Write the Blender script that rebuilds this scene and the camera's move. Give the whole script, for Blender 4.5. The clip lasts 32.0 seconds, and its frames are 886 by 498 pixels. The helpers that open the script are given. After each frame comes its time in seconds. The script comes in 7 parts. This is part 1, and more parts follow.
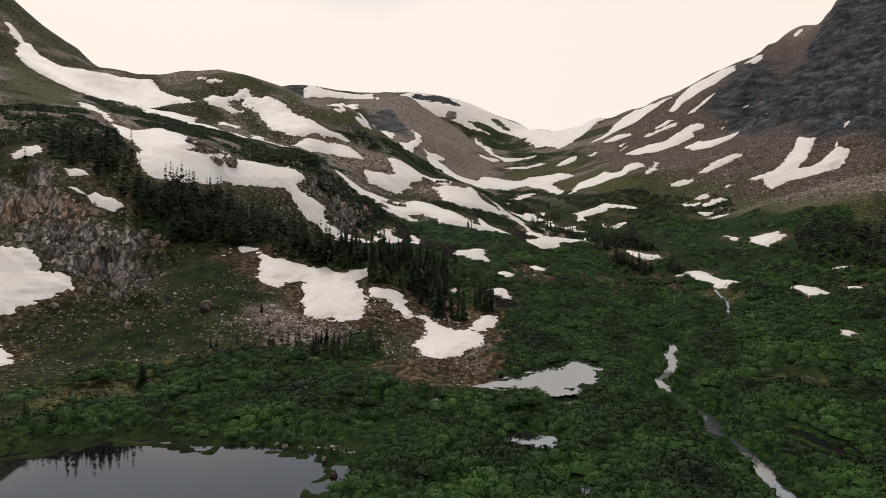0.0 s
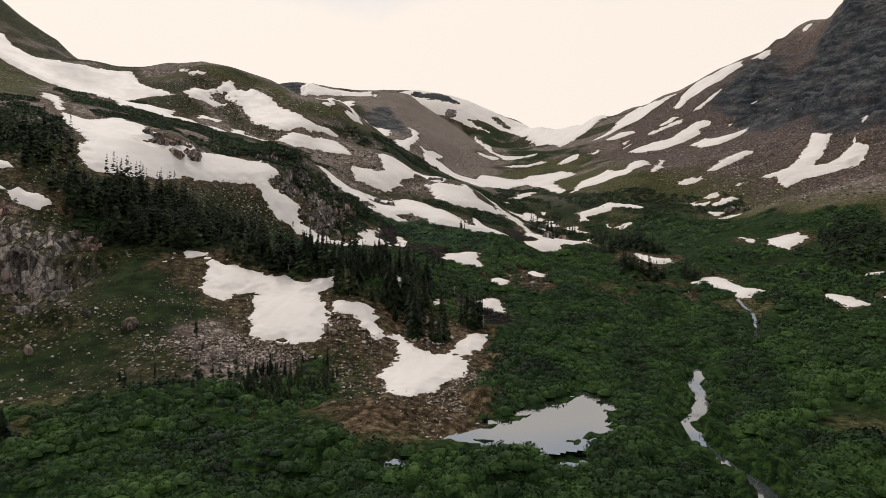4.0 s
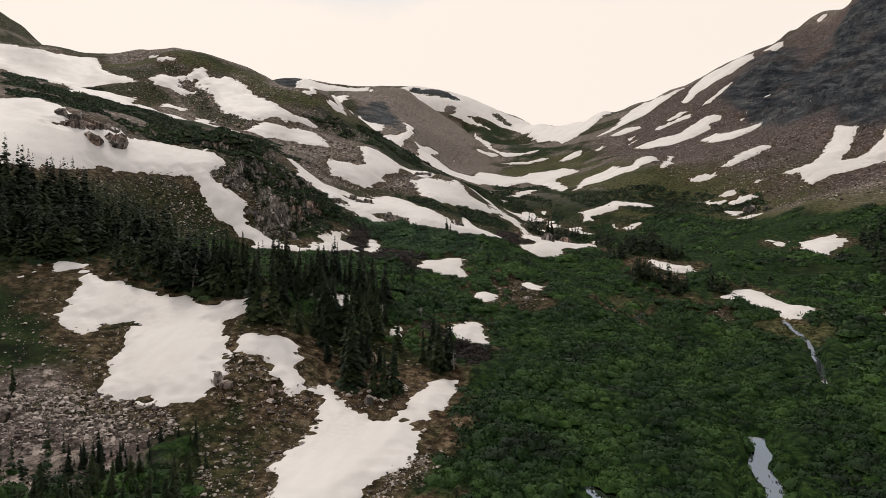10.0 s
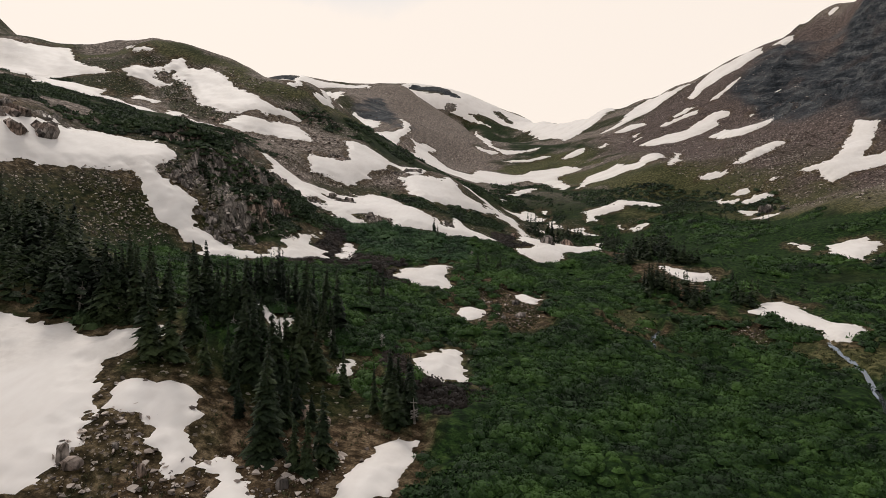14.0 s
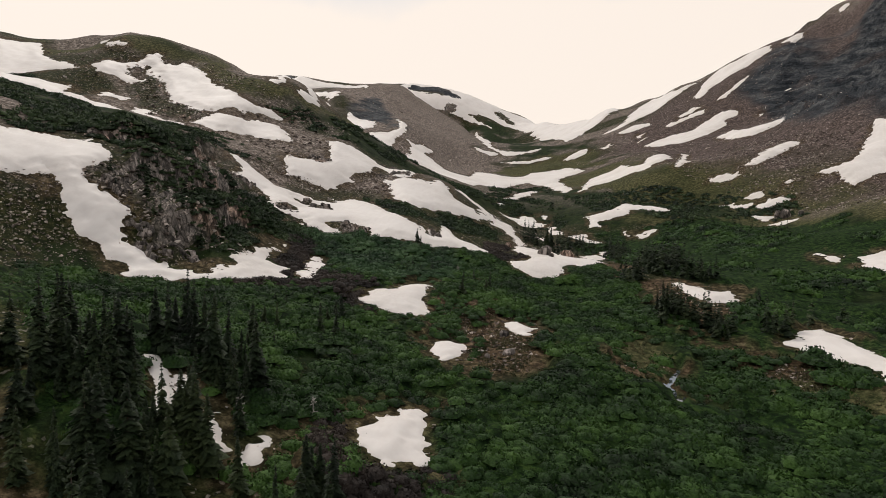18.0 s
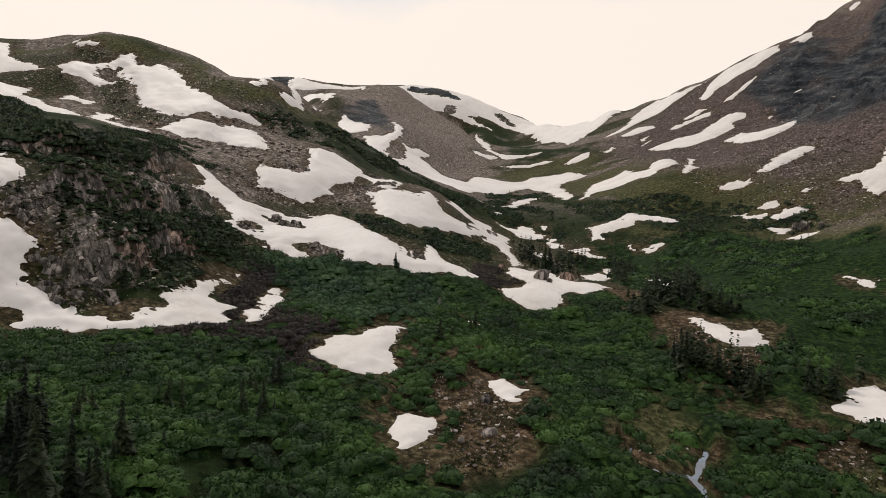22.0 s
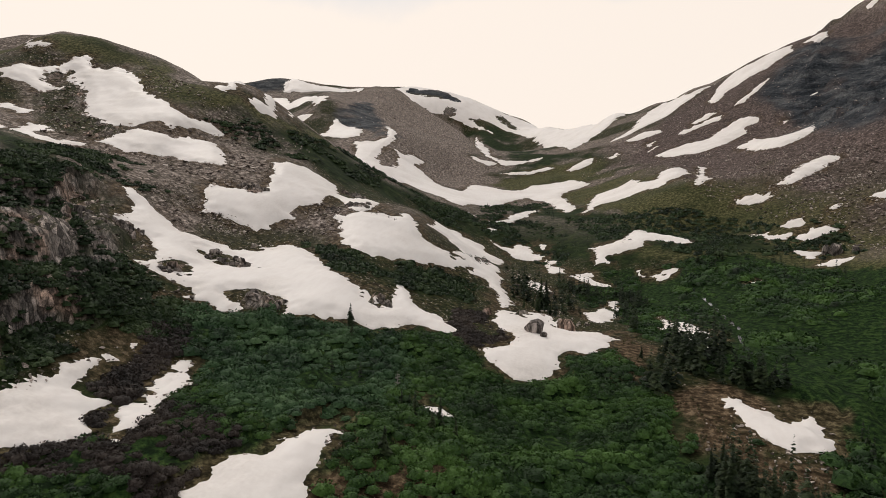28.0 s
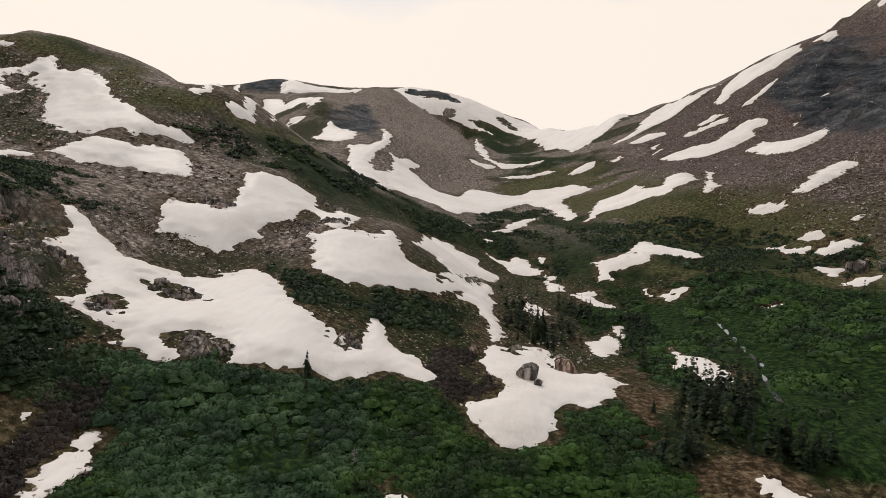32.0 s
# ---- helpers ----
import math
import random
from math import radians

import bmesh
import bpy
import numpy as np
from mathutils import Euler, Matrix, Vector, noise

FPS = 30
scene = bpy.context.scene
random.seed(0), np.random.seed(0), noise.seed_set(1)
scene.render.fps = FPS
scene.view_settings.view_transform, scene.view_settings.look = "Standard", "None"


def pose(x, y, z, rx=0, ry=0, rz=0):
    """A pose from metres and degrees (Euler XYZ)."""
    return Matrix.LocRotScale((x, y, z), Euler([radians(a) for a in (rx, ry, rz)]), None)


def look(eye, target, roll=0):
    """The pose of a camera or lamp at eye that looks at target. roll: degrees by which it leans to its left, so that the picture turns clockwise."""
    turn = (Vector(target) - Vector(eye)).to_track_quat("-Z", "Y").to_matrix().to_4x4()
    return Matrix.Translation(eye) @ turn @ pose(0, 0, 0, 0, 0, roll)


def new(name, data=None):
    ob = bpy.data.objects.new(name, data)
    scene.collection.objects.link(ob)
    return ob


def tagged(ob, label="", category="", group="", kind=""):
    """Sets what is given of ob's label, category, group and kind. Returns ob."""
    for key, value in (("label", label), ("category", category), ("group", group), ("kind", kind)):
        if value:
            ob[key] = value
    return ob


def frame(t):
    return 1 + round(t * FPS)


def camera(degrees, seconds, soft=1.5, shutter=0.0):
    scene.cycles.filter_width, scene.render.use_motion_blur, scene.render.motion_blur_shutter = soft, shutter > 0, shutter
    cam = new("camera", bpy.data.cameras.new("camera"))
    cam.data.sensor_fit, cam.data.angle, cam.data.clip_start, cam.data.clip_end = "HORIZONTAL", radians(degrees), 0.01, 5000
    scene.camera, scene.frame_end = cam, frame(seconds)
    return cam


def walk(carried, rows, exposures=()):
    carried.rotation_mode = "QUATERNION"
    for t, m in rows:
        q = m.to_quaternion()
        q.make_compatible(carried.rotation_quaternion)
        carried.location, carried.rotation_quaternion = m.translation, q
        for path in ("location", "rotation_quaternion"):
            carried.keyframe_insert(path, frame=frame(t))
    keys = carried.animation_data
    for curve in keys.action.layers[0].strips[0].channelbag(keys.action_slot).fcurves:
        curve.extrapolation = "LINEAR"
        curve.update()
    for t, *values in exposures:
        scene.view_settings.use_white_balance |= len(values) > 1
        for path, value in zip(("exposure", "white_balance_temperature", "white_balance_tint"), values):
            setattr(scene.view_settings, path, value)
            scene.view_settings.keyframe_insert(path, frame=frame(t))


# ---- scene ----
cam = camera(70, 32.0, soft=0.6)
PATH = [
    (0.0, look((-0.00, 0.00, 19.56), (-177.3, 982.5, -37.0), 1.26)),
    (1.5, look((0.04, 6.43, 19.52), (-178.1, 988.8, -37.0), 1.26)),
    (3.0, look((0.04, 12.79, 19.48), (-178.8, 995.0, -37.2), 1.29)),
    (5.5, look((0.10, 23.54, 19.44), (-180.0, 1005.5, -37.6), 1.35)),
    (7.0, look((0.16, 29.90, 19.42), (-180.5, 1011.8, -38.2), 1.36)),
    (8.5, look((0.28, 36.23, 19.44), (-181.7, 1017.8, -38.4), 1.39)),
    (10.0, look((0.35, 42.64, 19.47), (-182.6, 1024.1, -38.6), 1.40)),
    (11.5, look((0.46, 48.96, 19.52), (-184.0, 1030.0, -39.1), 1.42)),
    (13.0, look((0.60, 55.39, 19.59), (-185.3, 1036.2, -39.4), 1.41)),
    (14.5, look((0.78, 61.78, 19.77), (-186.6, 1042.3, -39.4), 1.40)),
    (16.5, look((1.00, 70.16, 20.29), (-188.3, 1050.4, -37.5), 1.41)),
    (18.0, look((1.14, 76.36, 21.12), (-189.5, 1056.3, -35.9), 1.40)),
    (19.5, look((1.25, 82.51, 22.32), (-190.6, 1062.3, -34.2), 1.39)),
    (21.0, look((1.38, 88.47, 23.80), (-191.7, 1068.1, -32.2), 1.37)),
    (22.5, look((1.48, 94.41, 25.21), (-192.7, 1073.8, -30.2), 1.37)),
    (24.0, look((1.62, 100.28, 26.66), (-193.7, 1079.5, -27.9), 1.38)),
    (25.5, look((1.73, 106.06, 28.19), (-194.8, 1085.0, -26.3), 1.40)),
    (27.5, look((1.90, 113.71, 30.14), (-196.6, 1092.3, -24.2), 1.37)),
    (29.0, look((1.99, 119.40, 31.56), (-197.9, 1097.7, -23.4), 1.39)),
    (30.5, look((2.00, 124.92, 32.87), (-198.6, 1103.0, -22.3), 1.36)),
    (32.0, look((2.12, 130.44, 34.20), (-199.9, 1108.3, -20.2), 1.33)),
]
walk(cam, PATH, exposures=[(0.0, 0.0)])

# ---- sky and light ----
SUN_ELEVATION, SUN_BEARING = radians(48), radians(-35)
world = bpy.data.worlds.new("overcast sky")
scene.world = world
world.use_nodes = True
wn, wl = world.node_tree.nodes, world.node_tree.links
wn.clear()
sky = wn.new("ShaderNodeTexSky")
sky.sky_type, sky.sun_disc = "NISHITA", False
sky.sun_elevation, sky.sun_rotation, sky.dust_density, sky.air_density = SUN_ELEVATION, SUN_BEARING, 4.0, 1.0
# high thin cloud over the whole sky: bright and warm near the skyline, cooler and greyer overhead
coord, cloud, mixer = wn.new("ShaderNodeTexCoord"), wn.new("ShaderNodeTexNoise"), wn.new("ShaderNodeMix")
cloud.inputs["Scale"].default_value, cloud.inputs["Detail"].default_value = 3.0, 5.0
split, height = wn.new("ShaderNodeSeparateXYZ"), wn.new("ShaderNodeMath")
height.operation = "MULTIPLY_ADD"
height.inputs[1].default_value = 0.22
ramp = wn.new("ShaderNodeValToRGB")
ramp.color_ramp.elements.new(0.5)
for element, (place, colour) in zip(ramp.color_ramp.elements, ((0.42, (10.1, 8.95, 7.95, 1)), (0.475, (7.0, 7.3, 7.8, 1)), (0.7, (6.4, 6.2, 6.2, 1)))):
    element.position, element.color = place, colour
mixer.data_type = "RGBA"
mixer.inputs["Factor"].default_value = 0.95
back, wout = wn.new("ShaderNodeBackground"), wn.new("ShaderNodeOutputWorld")
back.inputs["Strength"].default_value = 0.1
wl.new(coord.outputs["Generated"], cloud.inputs["Vector"])
wl.new(coord.outputs["Generated"], split.inputs["Vector"])
wl.new(cloud.outputs["Fac"], height.inputs[0])
wl.new(split.outputs["Z"], height.inputs[2])
wl.new(height.outputs[0], ramp.inputs["Fac"])
wl.new(sky.outputs["Color"], mixer.inputs["A"])
wl.new(ramp.outputs["Color"], mixer.inputs["B"])
wl.new(mixer.outputs["Result"], back.inputs["Color"])
wl.new(back.outputs["Background"], wout.inputs["Surface"])
sun = new("sun", bpy.data.lights.new("sun", "SUN"))
sun.data.energy, sun.data.angle, sun.data.color = 1.6, radians(12), (1.0, 0.93, 0.85)
sun.matrix_world = look((0, 0, 500), Vector((0, 0, 500)) - 100 * Vector((math.sin(SUN_BEARING) * math.cos(SUN_ELEVATION), math.cos(SUN_BEARING) * math.cos(SUN_ELEVATION), math.sin(SUN_ELEVATION))))

# ---- land: profiles across the valley, ring by ring out from a point behind the start ----
HUB = (0.0, -40.0)
BEARINGS = np.radians((-50, -43, -37, -34, -31.5, -29, -27, -25, -23, -21, -19, -17, -15, -13, -11.5, -10, -8, -6.5, -5, -3.5, -2, -0.5, 1, 2.5, 4, 5.7, 7.5, 9, 11, 13, 15, 17.5, 20, 23, 26, 33))
RINGS, PROFILES = [], []


def profile(radius, *heights):
    RINGS.append(radius)
    PROFILES.append(heights)


profile(55, -0.6, -0.6, -0.5, -0.5, -0.4, -0.3, -0.2, -0.1, -0.1, -0.0, 0.1, 0.2, 0.3, 0.3, 0.3, 0.3, 0.3, 0.3, 0.2, 0.1, 0.1, 0.0, 0.0, -0.1, -0.1, -0.1, -0.1, -0.1, 0.0, 0.0, 0.1, 0.2, 0.3, 0.6, 1.0, 2.1)
profile(75, 1.0, 0.6, 0.2, 0.1, 0.0, -0.0, 0.0, 0.0, 0.1, 0.2, 0.3, 0.4, 0.4, 0.3, 0.3, 0.3, 0.3, 0.2, 0.2, 0.2, 0.3, 0.3, 0.3, 0.3, 0.3, 0.3, 0.3, 0.3, 0.4, 0.5, 0.5, 0.5, 0.5, 0.6, 0.8, 2.0)
profile(95, 3.2, 2.0, 1.0, 0.6, 0.4, 0.2, 0.2, 0.2, 0.3, 0.5, 0.6, 0.6, 0.4, 0.1, -0.1, -0.2, -0.2, -0.1, 0.0, -0.1, -0.2, -0.5, -0.7, -0.8, -0.7, -0.5, -0.3, -0.0, 0.3, 0.4, 0.4, 0.2, 0.0, 0.1, 0.5, 2.6)
profile(112, 5.9, 3.6, 2.1, 1.4, 1.0, 0.7, 0.6, 0.6, 0.7, 0.7, 0.7, 0.5, 0.4, 0.6, 0.8, 1.2, 1.7, 1.4, 0.9, 0.5, 0.1, -0.0, 0.0, 0.1, 0.1, -0.4, -0.7, -0.1, 0.9, 1.3, 1.3, 0.8, 0.4, 0.6, 1.2, 4.1)
profile(128, 9.3, 6.0, 3.3, 1.6, 0.6, 0.6, 1.0, 1.7, 2.5, 3.3, 3.7, 3.2, 2.5, 2.4, 2.3, 2.1, 1.8, 1.9, 1.9, 1.5, 1.0, 0.6, 0.2, 0.1, 0.0, -0.3, -0.5, -0.3, 0.2, 0.5, 0.7, 0.8, 1.0, 1.2, 1.8, 5.9)
profile(145, 13.5, 11.1, 9.7, 9.0, 8.4, 7.6, 7.3, 8.0, 8.7, 8.5, 8.0, 7.7, 7.6, 7.9, 7.8, 6.6, 4.6, 3.7, 3.1, 2.4, 1.8, 1.2, 0.7, 0.4, 0.2, 0.2, 0.3, 0.4, 0.7, 1.1, 1.6, 1.8, 2.0, 2.5, 3.3, 6.3)
profile(160, 18.3, 17.9, 18.4, 19.2, 19.3, 17.5, 15.8, 14.6, 13.8, 13.5, 13.2, 12.5, 11.8, 11.2, 10.5, 9.2, 7.2, 5.8, 4.7, 3.8, 3.0, 2.3, 1.8, 1.4, 1.2, 1.1, 1.1, 1.3, 1.9, 2.8, 3.5, 3.1, 2.6, 3.1, 4.1, 6.8)
profile(175, 24.2, 24.9, 25.6, 27.2, 27.9, 26.1, 23.8, 21.1, 18.3, 16.0, 14.1, 12.5, 11.3, 10.3, 9.6, 8.8, 7.6, 6.6, 5.7, 5.1, 4.7, 4.2, 3.7, 2.9, 2.1, 1.3, 0.8, 0.9, 1.4, 2.0, 2.7, 3.2, 3.7, 4.4, 5.3, 8.0)
profile(192, 31.4, 32.6, 33.6, 34.2, 34.2, 32.7, 30.5, 27.0, 22.9, 19.1, 15.7, 13.1, 11.3, 10.8, 10.6, 9.9, 8.7, 7.7, 6.8, 6.2, 5.8, 5.9, 5.8, 4.7, 3.4, 2.7, 2.6, 3.3, 4.5, 4.6, 4.5, 4.5, 4.7, 5.5, 6.8, 10.3)
profile(210, 38.8, 39.8, 40.5, 40.5, 39.8, 37.5, 36.9, 35.6, 31.0, 28.6, 27.4, 23.8, 19.7, 15.0, 12.1, 11.0, 10.6, 10.3, 9.8, 8.7, 7.5, 6.6, 6.0, 5.7, 5.6, 5.5, 5.5, 5.6, 5.4, 4.3, 3.5, 4.1, 5.3, 6.9, 8.9, 13.3)
profile(230, 46.2, 45.9, 45.3, 44.6, 43.7, 42.0, 40.8, 39.4, 37.5, 35.9, 33.8, 29.1, 23.8, 18.2, 14.8, 13.2, 12.3, 11.4, 10.5, 9.5, 8.5, 7.2, 6.5, 7.5, 8.7, 8.6, 7.9, 7.0, 5.9, 5.7, 6.0, 6.8, 8.1, 9.9, 12.0, 16.8)
profile(250, 52.9, 51.0, 49.1, 47.9, 46.8, 45.3, 43.9, 42.1, 39.8, 36.6, 32.8, 28.0, 23.6, 21.3, 20.3, 19.7, 18.8, 16.7, 14.5, 13.2, 12.2, 11.4, 10.8, 10.4, 10.1, 10.1, 10.0, 9.4, 8.7, 9.3, 10.3, 11.0, 11.9, 13.7, 15.9, 20.7)
profile(275, 60.3, 56.8, 53.6, 51.7, 50.2, 48.4, 46.9, 45.2, 43.4, 41.5, 39.0, 34.6, 30.0, 25.6, 23.3, 23.1, 23.3, 21.1, 18.3, 15.6, 13.2, 11.5, 10.4, 10.2, 10.3, 9.9, 9.7, 10.4, 11.8, 12.9, 14.1, 15.6, 17.3, 18.9, 20.8, 26.0)
profile(300, 67.7, 62.5, 58.1, 55.8, 53.9, 51.8, 50.2, 48.6, 47.0, 44.9, 42.8, 40.4, 39.1, 37.8, 34.3, 31.7, 31.3, 29.1, 23.7, 18.4, 14.8, 12.0, 10.0, 9.6, 10.2, 11.4, 12.9, 13.9, 15.5, 17.6, 20.2, 23.7, 26.8, 27.2, 27.6, 33.9)
profile(330, 77.2, 69.8, 64.2, 61.6, 59.8, 58.0, 56.9, 56.1, 55.4, 56.2, 56.9, 51.4, 47.8, 44.4, 39.4, 35.4, 33.5, 30.1, 23.3, 18.0, 15.1, 13.5, 12.6, 12.4, 13.1, 15.1, 17.2, 17.2, 17.6, 21.5, 26.6, 31.9, 36.5, 37.8, 39.1, 48.5)
profile(360, 88.5, 78.1, 71.5, 69.0, 68.1, 70.6, 73.9, 70.3, 70.4, 71.1, 71.6, 69.6, 61.1, 52.2, 45.5, 38.9, 30.9, 25.4, 21.0, 17.7, 16.1, 17.5, 19.9, 21.6, 22.9, 23.5, 23.7, 22.9, 22.6, 25.4, 29.6, 34.3, 39.5, 44.7, 50.9, 68.6)
profile(390, 107.0, 90.9, 83.2, 86.0, 81.8, 83.2, 90.4, 90.6, 86.9, 82.0, 74.1, 74.0, 66.0, 56.8, 50.1, 43.6, 35.8, 30.8, 27.1, 24.6, 23.5, 24.6, 26.2, 26.4, 26.4, 26.3, 27.2, 30.4, 35.8, 39.8, 43.7, 46.5, 51.5, 63.6, 77.3, 98.4)
profile(425, 135.8, 116.2, 97.2, 91.8, 91.2, 95.0, 94.4, 85.6, 81.4, 78.2, 73.3, 67.7, 61.9, 55.4, 50.6, 45.9, 40.2, 36.6, 33.9, 32.2, 31.3, 31.3, 32.2, 34.1, 37.5, 42.9, 46.1, 46.7, 49.3, 51.1, 54.8, 62.7, 73.3, 88.2, 104.3, 131.5)
profile(490, 176.0, 150.4, 112.3, 91.9, 77.6, 68.3, 64.4, 62.2, 61.5, 61.0, 60.4, 59.1, 57.2, 54.1, 51.3, 48.0, 43.5, 40.5, 38.3, 36.8, 36.5, 38.2, 41.3, 45.9, 52.3, 57.2, 54.4, 57.0, 65.9, 71.3, 80.5, 92.6, 106.1, 122.7, 140.6, 174.5)
profile(580, 153.4, 112.9, 78.7, 66.9, 60.5, 57.0, 57.1, 60.1, 64.9, 70.4, 75.6, 79.4, 81.2, 83.8, 82.6, 72.8, 59.2, 55.1, 53.7, 53.5, 54.5, 56.5, 59.3, 62.6, 66.5, 71.1, 76.5, 80.6, 86.1, 92.2, 101.4, 111.5, 123.6, 140.9, 161.5, 209.3)
profile(680, 122.2, 93.8, 69.0, 58.1, 52.3, 51.0, 54.7, 65.8, 80.2, 96.6, 113.7, 123.6, 116.2, 107.3, 102.7, 97.3, 90.0, 85.8, 83.2, 82.2, 82.7, 84.8, 88.3, 93.1, 99.4, 107.6, 117.7, 126.5, 140.9, 151.5, 160.0, 168.8, 211.0, 223.3, 237.1, 257.8)
profile(760, 102.1, 77.1, 58.9, 57.3, 64.6, 91.5, 102.1, 108.7, 117.3, 126.0, 133.5, 135.4, 136.3, 135.3, 126.1, 116.1, 103.3, 91.8, 87.4, 89.4, 93.0, 99.1, 106.7, 114.1, 122.0, 127.2, 145.5, 152.1, 166.5, 177.0, 188.0, 209.2, 200.3, 220.2, 228.8, 250.7)
profile(840, 104.3, 94.1, 90.4, 91.7, 100.8, 136.3, 149.5, 151.6, 154.4, 155.8, 157.6, 158.5, 162.2, 163.9, 149.6, 135.0, 116.6, 96.8, 84.7, 85.2, 89.4, 103.0, 116.9, 135.3, 137.2, 147.8, 150.4, 162.2, 170.0, 175.6, 180.0, 182.9, 186.2, 191.4, 198.4, 219.4)
profile(910, 122.1, 126.0, 130.4, 132.6, 135.5, 142.9, 145.5, 147.6, 150.4, 151.8, 153.6, 153.7, 155.3, 156.0, 145.6, 131.0, 119.7, 114.6, 104.8, 105.7, 120.0, 129.5, 137.3, 138.1, 143.5, 140.0, 141.2, 142.4, 145.3, 150.3, 155.4, 157.7, 160.0, 164.3, 170.5, 190.0)
profile(970, 141.4, 155.0, 166.1, 169.9, 168.1, 150.3, 143.5, 145.6, 148.4, 149.8, 151.6, 152.5, 156.2, 157.9, 143.6, 129.0, 124.4, 134.3, 125.8, 128.6, 141.6, 140.9, 131.7, 128.8, 129.1, 129.5, 130.3, 131.0, 132.6, 135.0, 138.0, 141.5, 145.7, 150.4, 156.0, 170.6)
profile(1030, 158.2, 177.4, 194.2, 202.5, 203.1, 185.7, 179.6, 182.4, 191.6, 192.3, 188.6, 187.7, 189.3, 190.0, 188.6, 184.3, 174.3, 163.1, 150.8, 149.6, 149.0, 139.7, 131.8, 126.2, 122.3, 119.1, 117.1, 116.6, 118.2, 123.3, 129.4, 134.0, 138.2, 141.9, 145.9, 157.1)
profile(1090, 168.5, 187.8, 204.4, 212.1, 209.4, 205.6, 205.6, 208.4, 217.6, 218.3, 214.6, 213.7, 215.3, 216.0, 214.6, 210.3, 200.1, 189.3, 178.4, 167.0, 147.6, 132.3, 123.0, 116.3, 111.6, 108.3, 106.4, 106.3, 108.0, 111.4, 116.0, 121.0, 126.4, 131.6, 136.9, 148.8)
profile(1180, 171.3, 184.8, 194.2, 197.5, 195.0, 191.6, 191.6, 194.4, 203.6, 204.3, 200.6, 199.7, 201.3, 202.0, 200.6, 196.3, 186.1, 175.3, 164.3, 151.8, 129.0, 113.9, 106.4, 101.6, 98.6, 96.4, 95.4, 95.6, 97.6, 101.4, 106.3, 111.4, 116.8, 122.4, 128.4, 142.3)
profile(1500, 134.4, 136.3, 136.9, 137.6, 130.7, 125.6, 125.6, 128.4, 137.6, 138.3, 134.6, 133.7, 135.3, 136.0, 134.6, 130.3, 120.1, 109.3, 98.3, 90.6, 86.7, 81.9, 77.8, 75.9, 75.5, 75.9, 77.5, 79.6, 84.1, 90.5, 97.9, 105.3, 112.5, 118.9, 125.2, 138.4)
LAND = np.array(PROFILES)
LOG_RINGS = np.log(np.array(RINGS, float))


def spline_weights(f):
    return np.stack([-0.5 * f + f * f - 0.5 * f ** 3, 1 - 2.5 * f * f + 1.5 * f ** 3,
                     0.5 * f + 2 * f * f - 1.5 * f ** 3, -0.5 * f * f + 0.5 * f ** 3])


def base_height(x, y):
    """Smooth height of the land over the plan, from the profiles."""
    x, y = np.asarray(x, float), np.asarray(y, float)
    th, r = np.arctan2(x - HUB[0], y - HUB[1]), np.hypot(x - HUB[0], y - HUB[1])
    n, m = len(BEARINGS), len(RINGS)
    a = np.clip(np.interp(th, BEARINGS, np.arange(n)), 0, n - 1.0001)
    b = np.clip(np.interp(np.log(np.maximum(r, 1.0)), LOG_RINGS, np.arange(m)), 0, m - 1.0001)
    i, j = a.astype(int), b.astype(int)
    wa, wb = spline_weights(a - i), spline_weights(b - j)
    z = np.zeros_like(a)
    for p in range(4):
        for q in range(4):
            z = z + wa[p] * wb[q] * LAND[np.clip(j + q - 1, 0, m - 1), np.clip(i + p - 1, 0, n - 1)]
    return z


def hash01(i, j, seed):
    h = (i.astype(np.int64) * 374761393 + j.astype(np.int64) * 668265263 + seed * 1442695041) & 0x7FFFFFFF
    h = ((h ^ (h >> 13)) * 1274126177) & 0x7FFFFFFF
    return ((h ^ (h >> 16)) & 0xFFFF) / 65535.0


def value_noise(x, y, seed=0):
    """Smooth noise from -1 to 1."""
    i, j = np.floor(x), np.floor(y)
    u, v = x - i, y - j
    u, v = u * u * u * (u * (u * 6 - 15) + 10), v * v * v * (v * (v * 6 - 15) + 10)
    a, b = hash01(i, j, seed), hash01(i + 1, j, seed)
    c, d = hash01(i, j + 1, seed), hash01(i + 1, j + 1, seed)
    return 2 * (a + (b - a) * u + (c - a) * v + (a - b - c + d) * u * v) - 1


def fbm(x, y, size, octaves=4, seed=0, gain=0.5):
    x, y = np.asarray(x, float) / size, np.asarray(y, float) / size
    total, amp = 0.0, 1.0
    for k in range(octaves):
        total = total + amp * value_noise(x * 0.8 - y * 0.6 + 13.7 * k, x * 0.6 + y * 0.8 - 7.1 * k, seed + k)
        x, y, amp = x * 2.03, y * 2.03, amp * gain
    return total


def ridged(x, y, size, octaves=4, seed=0):
    x, y = np.asarray(x, float) / size, np.asarray(y, float) / size
    total, amp = 0.0, 1.0
    for k in range(octaves):
        total = total + amp * (1 - np.abs(value_noise(x * 0.8 - y * 0.6, x * 0.6 + y * 0.8, seed + k)) * 2)
        x, y, amp = x * 2.1 + 3.3, y * 2.1 - 1.7, amp * 0.5
    return total


def smooth(lo, hi, v):
    t = np.clip((v - lo) / (hi - lo), 0, 1)
    return t * t * (3 - 2 * t)

